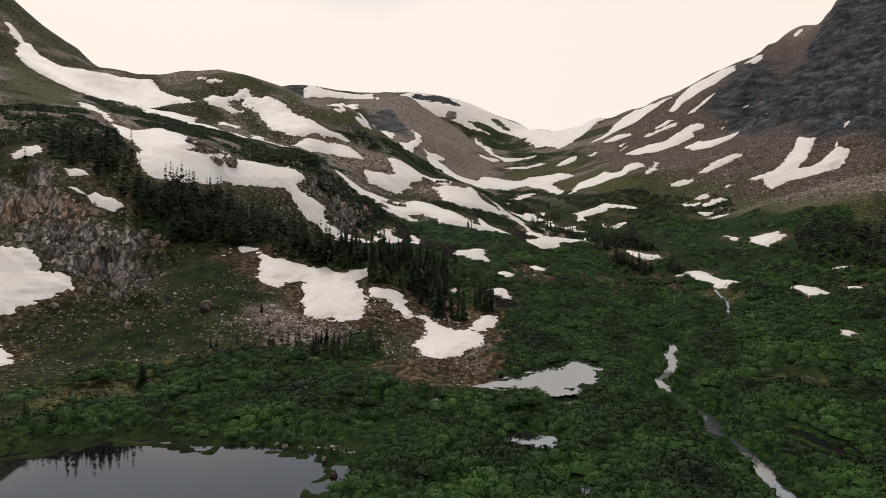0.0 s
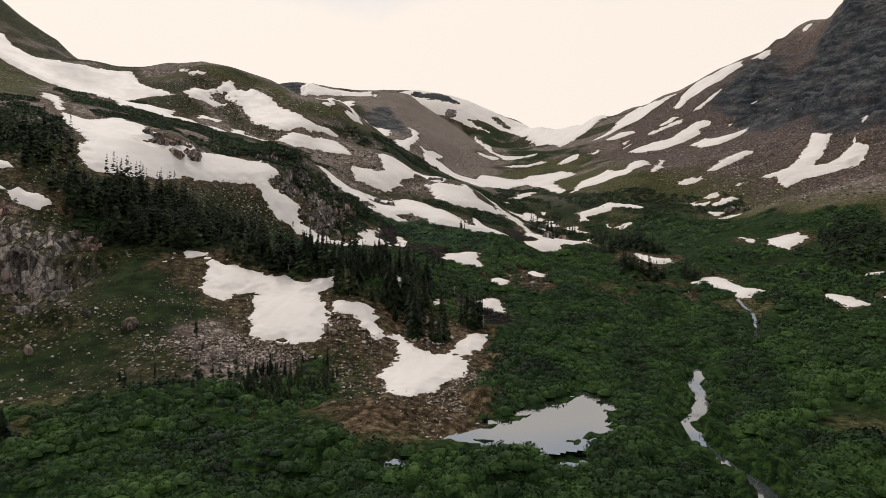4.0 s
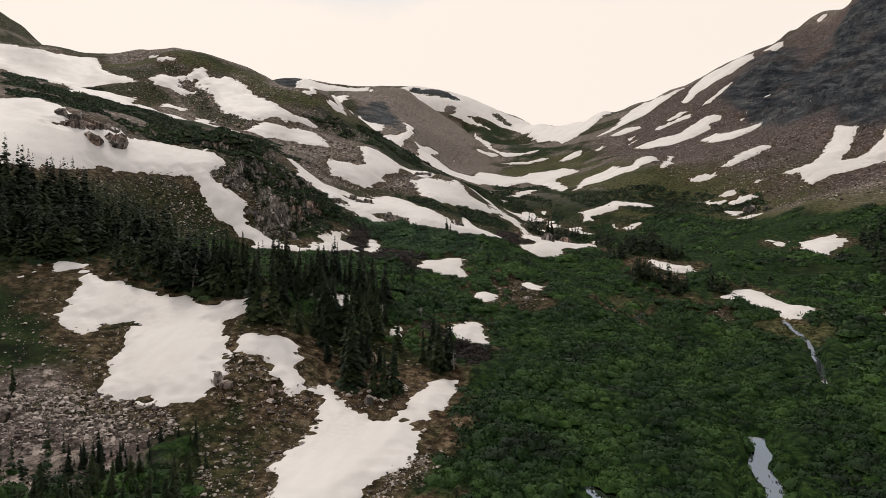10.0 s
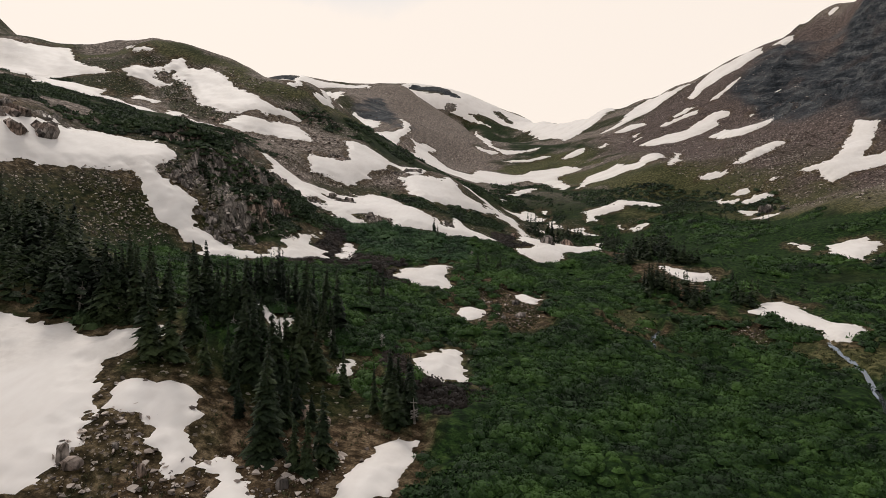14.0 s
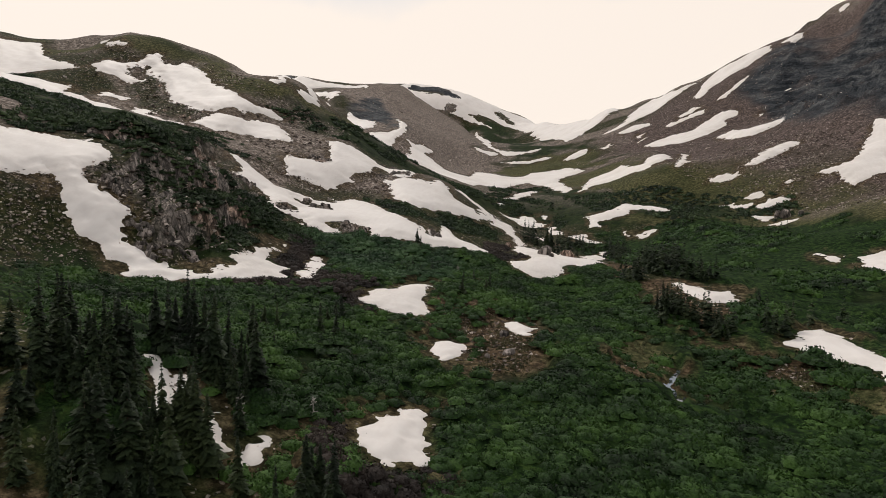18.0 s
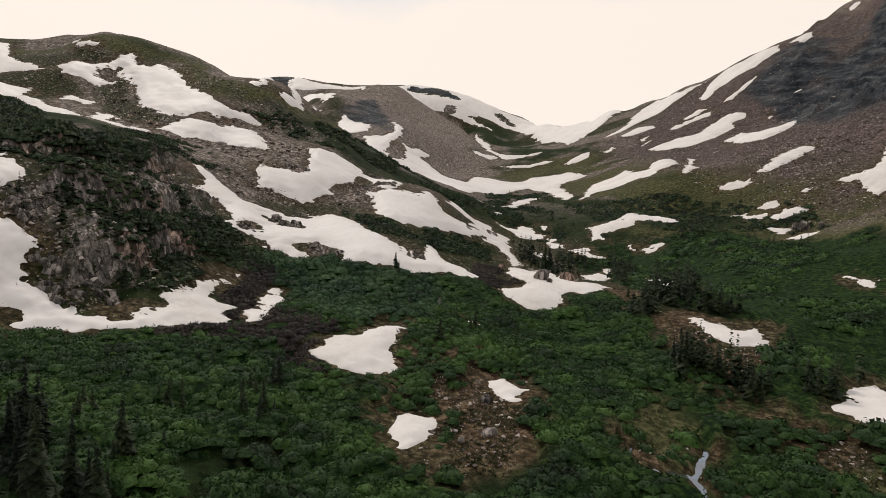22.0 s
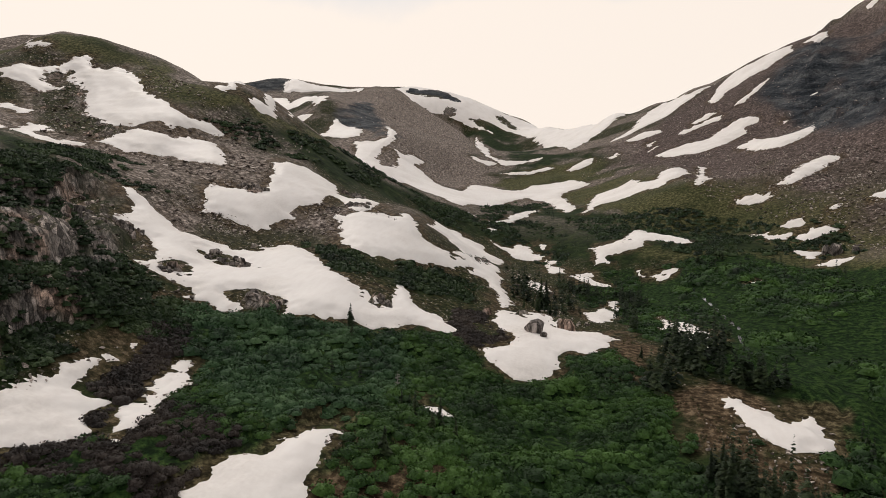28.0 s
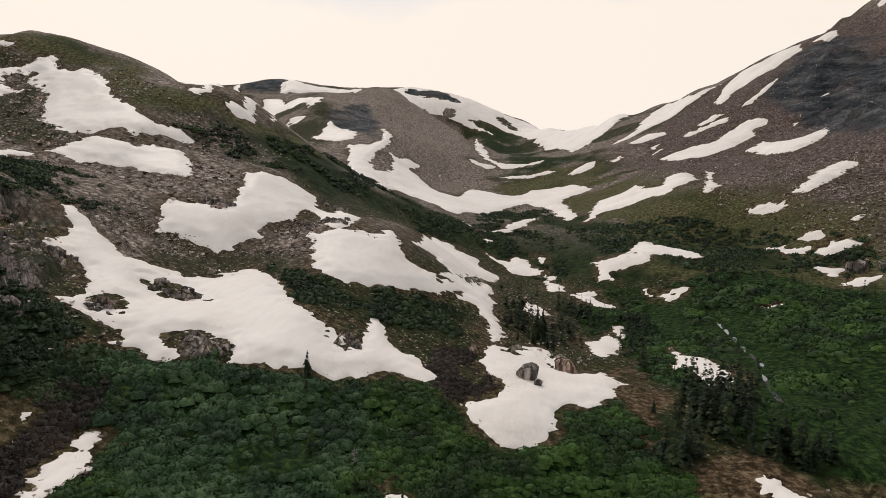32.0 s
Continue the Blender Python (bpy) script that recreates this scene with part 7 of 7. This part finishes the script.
planted = []
for count, (kind, number, low, high, poly) in enumerate(STANDS):
    p = np.array(poly)
    g = np.random.default_rng(500 + count)
    x, y = g.uniform(p[:, 0].min(), p[:, 0].max(), number * 16), g.uniform(p[:, 1].min(), p[:, 1].max(), number * 16)
    ok = (inside_distance(poly, x, y) > -0.6 + g.uniform(-0.8, 0.8, len(x))) & (snow_depth(x, y) < -0.1) & (wet(x, y) < -0.5) & (fbm(x, y, 5, 2, 44) > g.uniform(-1.0, 0.1, len(x)))
    x, y = x[ok][:number], y[ok][:number]
    h = low * 0.6 + (high - low * 0.6) * g.uniform(0, 1, len(x)) ** 1.3
    if kind == "near":
        planted += zip(x.tolist(), y.tolist(), h.tolist())
    else:
        tiled("distant_spruces", "distant dark spruces in a loose stand", "trees", REMOTE, x, y, land_height(x, y) - 0.1, h, np.ones(len(x)), NEEDLE, g)

# the trees nearest the valley's middle line stand singly; the rest of the woods are one mass
planted.sort(key=lambda p: abs(p[0] + 4) + 0.25 * abs(p[1] - 110))
g = np.random.default_rng(77)
for a, b, c in planted[:285]:
    spruce(a, b, c, g)
rest = np.array(planted[285:])
tiled("spruce_wood", "dense dark spruce wood along the slope", "trees", SPARSE, rest[:, 0], rest[:, 1], land_height(rest[:, 0], rest[:, 1]) - 0.1, rest[:, 2], np.ones(len(rest)), NEEDLE, g)

scatter("pink-grey stones strewn over brown turf", 1300, 0.1, 0.6, -73.2, 77.9, -62.8, 87.2, -46.1, 91.0, -34.8, 88.3, -25.4, 83.5, -16.3, 73.1, -23.3, 74.2, -43.3, 68.3, -61.3, 65.1)
scatter("pale scree blocks below the snow", 1000, 0.14, 0.7, -49.3, 82.8, -42.3, 84.1, -33.4, 85.4, -28.0, 83.4, -33.7, 78.6, -39.3, 77.5, -46.4, 78.8)
scatter("stones on the brown slope beside snow", 800, 0.12, 0.8, -30.1, 95.8, -27.2, 98.2, -21.8, 95.7, -17.3, 98.6, -14.5, 101.7, -13.2, 94.3, -28.3, 88.2)
scatter("grey scree between the snowfields", 3600, 0.2, 1.1, -66.0, 220.8, -60.4, 232.4, -46.1, 240.2, -36.0, 253.2, -52.8, 255.4, -59.9, 237.4, -67.7, 233.0, -73.8, 233.5, -82.9, 239.5, -79.5, 228.3, -70.1, 219.2)
scatter("boulder field on the domed hill", 2600, 0.35, 1.7, -143.0, 300.8, -135.6, 274.7, -108.2, 259.0, -99.1, 270.1, -91.5, 268.7, -75.9, 267.4, -65.3, 248.8, -76.3, 240.6, -95.0, 246.3, -108.5, 231.3, -173.0, 292.9)
scatter("stones along the foot of the long snow tongue", 1100, 0.12, 0.75, -81.6, 118.7, -77.8, 134.1, -71.5, 150.1, -65.0, 149.1, -57.2, 148.3, -64.1, 140.6, -75.0, 134.1)
scatter("stones on the bare track", 260, 0.12, 0.8, -16.3, 166.0, -8.4, 176.2, 0.2, 157.2, -0.4, 143.1, -5.5, 141.6, -12.1, 152.7)
scatter("broken blocks at the foot of the knob", 800, 0.2, 1.2, -70.4, 158.6, -57.3, 153.6, -50.8, 151.6, -44.7, 166.3, -49.7, 165.3, -61.4, 164.9)
scatter("scree fan on the dark mountainside", 3200, 0.4, 1.5, 61.3, 389.7, 108.6, 404.1, 148.0, 327.3, 115.9, 233.8, 88.3, 265.0, 71.6, 331.1)
scatter("stones among the snow patches", 500, 0.3, 1.5, -22.9, 245.7, -12.1, 271.9, 1.7, 209.3, 9.7, 222.6, 2.1, 270.7, -14.3, 293.3)
scatter("stones on the left hillside", 900, 0.2, 1.2, -83.0, 207.1, -74.7, 214.5, -51.3, 198.2, -35.5, 195.5, -43.4, 186.7, -53.8, 179.2)
scatter("stones and gravel by the lake shore", 260, 0.12, 0.5, -24.1, 48.2, -21.1, 48.9, -17.9, 48.2, -16.2, 46.9, -15.1, 43.1, -16.2, 41.4, -16.2, 45.0, -21.6, 47.7)
scatter("gravel of the outwash below the snow", 500, 0.15, 0.5, -16.4, 75.1, -12.3, 77.7, -9.2, 82.8, -7.5, 90.7, -6.7, 84.4, -8.2, 74.5, -9.6, 67.0, -11.6, 71.4)
scatter("wet grey cobbles in the outwash below the snow", 900, 0.15, 0.45, -12.0, 77.2, -10.2, 79.2, -8.9, 84.0, -7.1, 89.5, -6.6, 87.5, -7.7, 82.7, -8.2, 77.5, -11.3, 75.2)
scatter("rubble on the mountain flank", 2200, 0.4, 1.4, 43.2, 398.4, 83.9, 435.5, 114.3, 391.4, 90.0, 314.7, 68.0, 340.9, 49.5, 374.4)
scatter("loose stones on the high slope", 1500, 0.5, 2.4, -110.3, 574.9, -83.7, 568.7, -53.4, 527.1, -76.9, 468.9, -109.6, 449.6, -167.9, 525.2, -297.1, 901.2)
scatter("stones in brown turf above the forest", 1100, 0.12, 0.65, -74.4, 146.8, -69.9, 152.4, -61.3, 147.7, -54.7, 146.5, -58.7, 139.5, -62.0, 135.8)
scatter("pale stones strewn over the dark turf slope", 600, 0.12, 0.55, -61.1, 102.7, -54.6, 104.4, -43.1, 99.5, -35.8, 92.1, -35.0, 86.2, -40.9, 82.8)
scatter("pale rubble fan below the snow", 2200, 0.12, 0.65, -42.8, 84.7, -38.3, 87.1, -31.4, 87.5, -27.5, 84.0, -30.4, 81.7, -34.8, 76.7)
scatter("stones on the brown bank between snowfields", 800, 0.1, 0.6, -29.4, 95.2, -25.5, 96.3, -21.0, 93.6, -18.8, 90.8, -15.9, 78.1, -21.9, 77.4, -25.6, 84.5)
scatter("pale stones and slabs on the bare track", 160, 0.15, 0.8, -11.9, 161.4, -7.7, 166.5, -0.7, 159.8, -0.9, 151.3, -2.1, 141.2, -6.4, 137.9)
scatter("stones on the brown grass", 260, 0.15, 0.7, 22.8, 160.0, 31.4, 157.9, 28.5, 148.3, 20.0, 147.5)
scatter("stones strewn over the high right slope", 2600, 0.4, 1.6, 4.5, 540.4, 61.3, 677.5, 132.5, 633.7, 170.8, 609.7, 126.3, 384.5, 94.5, 372.5, 53.3, 402.5)
scatter("stones on the grassy flank of the dome", 1300, 0.3, 1.2, -146.2, 309.8, -105.9, 288.1, -86.0, 293.1, -75.3, 308.7, -79.9, 272.3, -97.7, 275.7, -116.6, 278.5)
scatter("stones on the upper left slope", 1300, 0.3, 1.6, -232.0, 231.2, -181.7, 218.8, -204.2, 286.5, -166.8, 298.4, -117.8, 294.3, -95.6, 283.6, -130.5, 284.0, -155.5, 269.6, -165.8, 230.6)
scatter("pale stones over the gravel slope", 350, 0.12, 0.5, -56.6, 88.0, -42.9, 93.1, -36.4, 85.0, -37.6, 76.0, -47.3, 75.7)
scatter("stones and gravel between the spruces", 420, 0.15, 0.8, 12.1, 192.8, 17.3, 194.6, 22.1, 182.8, 30.5, 181.3, 28.6, 175.8, 21.0, 170.9, 16.2, 171.9, 14.4, 184.4)
scatter("pale stones and gravel on the bare brown ground", 700, 0.1, 0.7, -16.5, 161.0, -12.6, 164.9, -8.8, 159.7, -3.2, 156.7, -1.6, 148.4, -2.5, 142.2, -4.8, 140.3, -7.1, 141.1, -10.3, 145.8, -13.8, 152.3)
scatter("pale stones in the thin grass", 420, 0.1, 0.6, 6.9, 149.6, 14.7, 152.8, 27.5, 160.1, 33.0, 150.3, 31.1, 145.9, 25.5, 153.7, 14.5, 144.3, 7.8, 146.2)
outcrop("dark rounded bedrock hump ringed by snow", -86.7, 146.9, 10.65, 4.90)
outcrop("weathered ledge of jointed pinkish bedrock", -81.0, 91.0, 5.57, 2.14)
outcrop("weathered ledge of jointed pinkish bedrock", -71.4, 90.7, 4.57, 2.52)
outcrop("weathered ledge of jointed pinkish bedrock", -66.9, 90.7, 4.54, 3.13)
outcrop("weathered ledge of jointed pinkish bedrock", -65.8, 85.3, 3.10, 2.97)
outcrop("weathered ledge of jointed pinkish bedrock", -70.4, 100.9, 5.00, 2.53)
boulder("grey-pink granite boulder resting on the slope", -50.3, 84.5, 1.99, 1.33)
boulder("grey-pink granite boulder resting on the slope", -58.9, 78.7, 1.27, 1.28)
boulder("grey-pink granite boulder resting on the slope", -39.6, 81.6, 1.42, 0.90)
boulder("grey-pink granite boulder resting on the slope", -69.2, 84.1, 1.71, 1.18)
boulder("grey-pink granite boulder resting on the slope", -57.3, 86.0, 1.19, 0.78)
boulder("grey-pink granite boulder resting on the slope", -70.9, 78.9, 1.30, 0.93)
boulder("grey-pink granite boulder resting on the slope", -20.0, 100.9, 1.05, 0.93)
boulder("grey-pink granite boulder resting on the slope", -27.2, 91.4, 1.33, 0.61)
boulder("grey-pink granite boulder resting on the slope", -28.1, 91.6, 1.01, 1.16)
boulder("grey-pink granite boulder resting on the slope", -15.7, 95.0, 0.90, 0.80)
boulder("grey-pink granite boulder resting on the slope", -23.5, 92.5, 0.74, 0.78)
boulder("grey-pink granite boulder resting on the slope", -18.0, 103.9, 1.20, 1.08)
boulder("grey-pink granite boulder resting on the slope", -16.4, 104.0, 0.94, 0.69)
boulder("grey-pink granite boulder resting on the slope", -26.0, 93.5, 0.56, 0.40)
outcrop("weathered ledge of jointed pinkish bedrock", -62.9, 157.3, 3.91, 1.80)
outcrop("weathered ledge of jointed pinkish bedrock", -53.8, 152.3, 4.36, 1.84)
outcrop("weathered ledge of jointed pinkish bedrock", -61.2, 176.1, 3.41, 1.52)
outcrop("weathered ledge of jointed pinkish bedrock", -66.4, 173.2, 3.35, 1.50)
outcrop("weathered ledge of jointed pinkish bedrock", -56.8, 154.1, 3.43, 1.71)
outcrop("weathered ledge of jointed pinkish bedrock", -50.5, 155.8, 3.30, 1.38)
boulder("large rounded boulder standing in the snow", -3.3, 215.1, 3.48, 2.37)
boulder("large rounded boulder standing in the snow", 1.4, 225.0, 3.83, 2.40)
boulder("large rounded boulder standing in the snow", -1.8, 212.5, 1.23, 0.88)
outcrop("weathered ledge of jointed pinkish bedrock", -55.6, 213.2, 6.05, 1.99)
outcrop("weathered ledge of jointed pinkish bedrock", -56.9, 200.5, 3.78, 1.74)
outcrop("weathered ledge of jointed pinkish bedrock", -41.0, 199.0, 5.01, 2.14)
outcrop("weathered ledge of jointed pinkish bedrock", -51.3, 252.0, 3.64, 1.68)
outcrop("weathered ledge of jointed pinkish bedrock", -47.4, 256.6, 5.43, 3.75)
outcrop("weathered ledge of jointed pinkish bedrock", -57.6, 281.2, 6.02, 3.46)
outcrop("weathered ledge of jointed pinkish bedrock", -68.5, 245.7, 5.91, 2.44)
outcrop("weathered ledge of jointed pinkish bedrock", -70.8, 207.8, 5.05, 3.49)
outcrop("weathered ledge of jointed pinkish bedrock", -69.2, 196.4, 4.44, 5.11)
outcrop("weathered ledge of jointed pinkish bedrock", -57.6, 187.2, 3.85, 3.69)
outcrop("weathered ledge of jointed pinkish bedrock", -26.9, 211.5, 2.40, 2.21)
outcrop("weathered ledge of jointed pinkish bedrock", -76.7, 203.8, 4.08, 2.82)
boulder("pale boulder beside a snow patch", 73.1, 307.8, 3.79, 3.69)
boulder("pale boulder beside a snow patch", 71.4, 309.2, 2.95, 3.05)
boulder("pale boulder beside a snow patch", 76.9, 304.5, 2.28, 1.96)
boulder("pale boulder beside a snow patch", -12.1, 223.9, 1.77, 1.22)
boulder("pale boulder beside a snow patch", -44.5, 193.2, 0.94, 0.62)
boulder("flat pale boulder on bare ground", -4.8, 146.9, 1.80, 0.69)
boulder("flat pale boulder on bare ground", -6.1, 154.7, 1.39, 0.86)
boulder("flat pale boulder on bare ground", -12.7, 154.7, 1.09, 0.56)
boulder("flat pale boulder on bare ground", -4.7, 146.9, 1.48, 0.74)
boulder("flat pale boulder on bare ground", -6.9, 144.6, 0.72, 0.62)
boulder("flat pale boulder on bare ground", -8.0, 146.4, 1.21, 0.43)
boulder("flat pale boulder on bare ground", -6.0, 154.5, 1.28, 0.86)
boulder("orange-brown boulder on the lake shore", -21.8, 48.7, 0.57, 0.43)
boulder("orange-brown boulder on the lake shore", -20.4, 48.6, 0.56, 0.43)
boulder("orange-brown boulder on the lake shore", -17.6, 46.7, 0.63, 0.41)
boulder("orange-brown boulder on the lake shore", -18.2, 40.6, 0.63, 0.27)
boulder("orange-brown boulder on the lake shore", -15.9, 44.2, 0.68, 0.49)
boulder("orange-brown boulder on the lake shore", -22.7, 49.1, 0.48, 0.33)
spruce(-42.3, 58.8, 3.1, rng, "dark spruce standing alone by the lake meadow")
spruce(-45.7, 47.5, 2.1, rng, "small dark spruce in the lake meadow")
spruce(-40.0, 62.1, 1.9, rng, "small spruce in the meadow")
spruce(-42.9, 73.0, 1.6, rng, "small spruce on the stony slope")
spruce(-40.1, 74.6, 1.5, rng, "small spruce on the stony slope")
spruce(-41.8, 84.8, 2.0, rng, "small spruce on the stony slope")
spruce(-18.3, 98.1, 7.5, rng, "tall full spruce at the front of the stand")
spruce(-21.1, 110.5, 4.4, rng, "tall spruce among snow drifts")
spruce(-28.0, 199.1, 3.6, rng, "lone spruce above the willows")
spruce(12.4, 210.7, 1.7, rng, "lone small spruce at the snow edge")
spruce(-26.4, 195.2, 3.8, rng, "lone spruce on the willow flat")
snag(-32.5, 116.2, 2.8)
snag(-40.2, 107.0, 2.9)
snag(-35.9, 106.8, 1.9)
snag(-10.1, 106.6, 2.6)
snag(-20.5, 116.2, 2.1)
snag(-16.5, 119.0, 2.3)
snag(-17.5, 186.3, 2.3)
snag(-27.0, 109.1, 2.4)
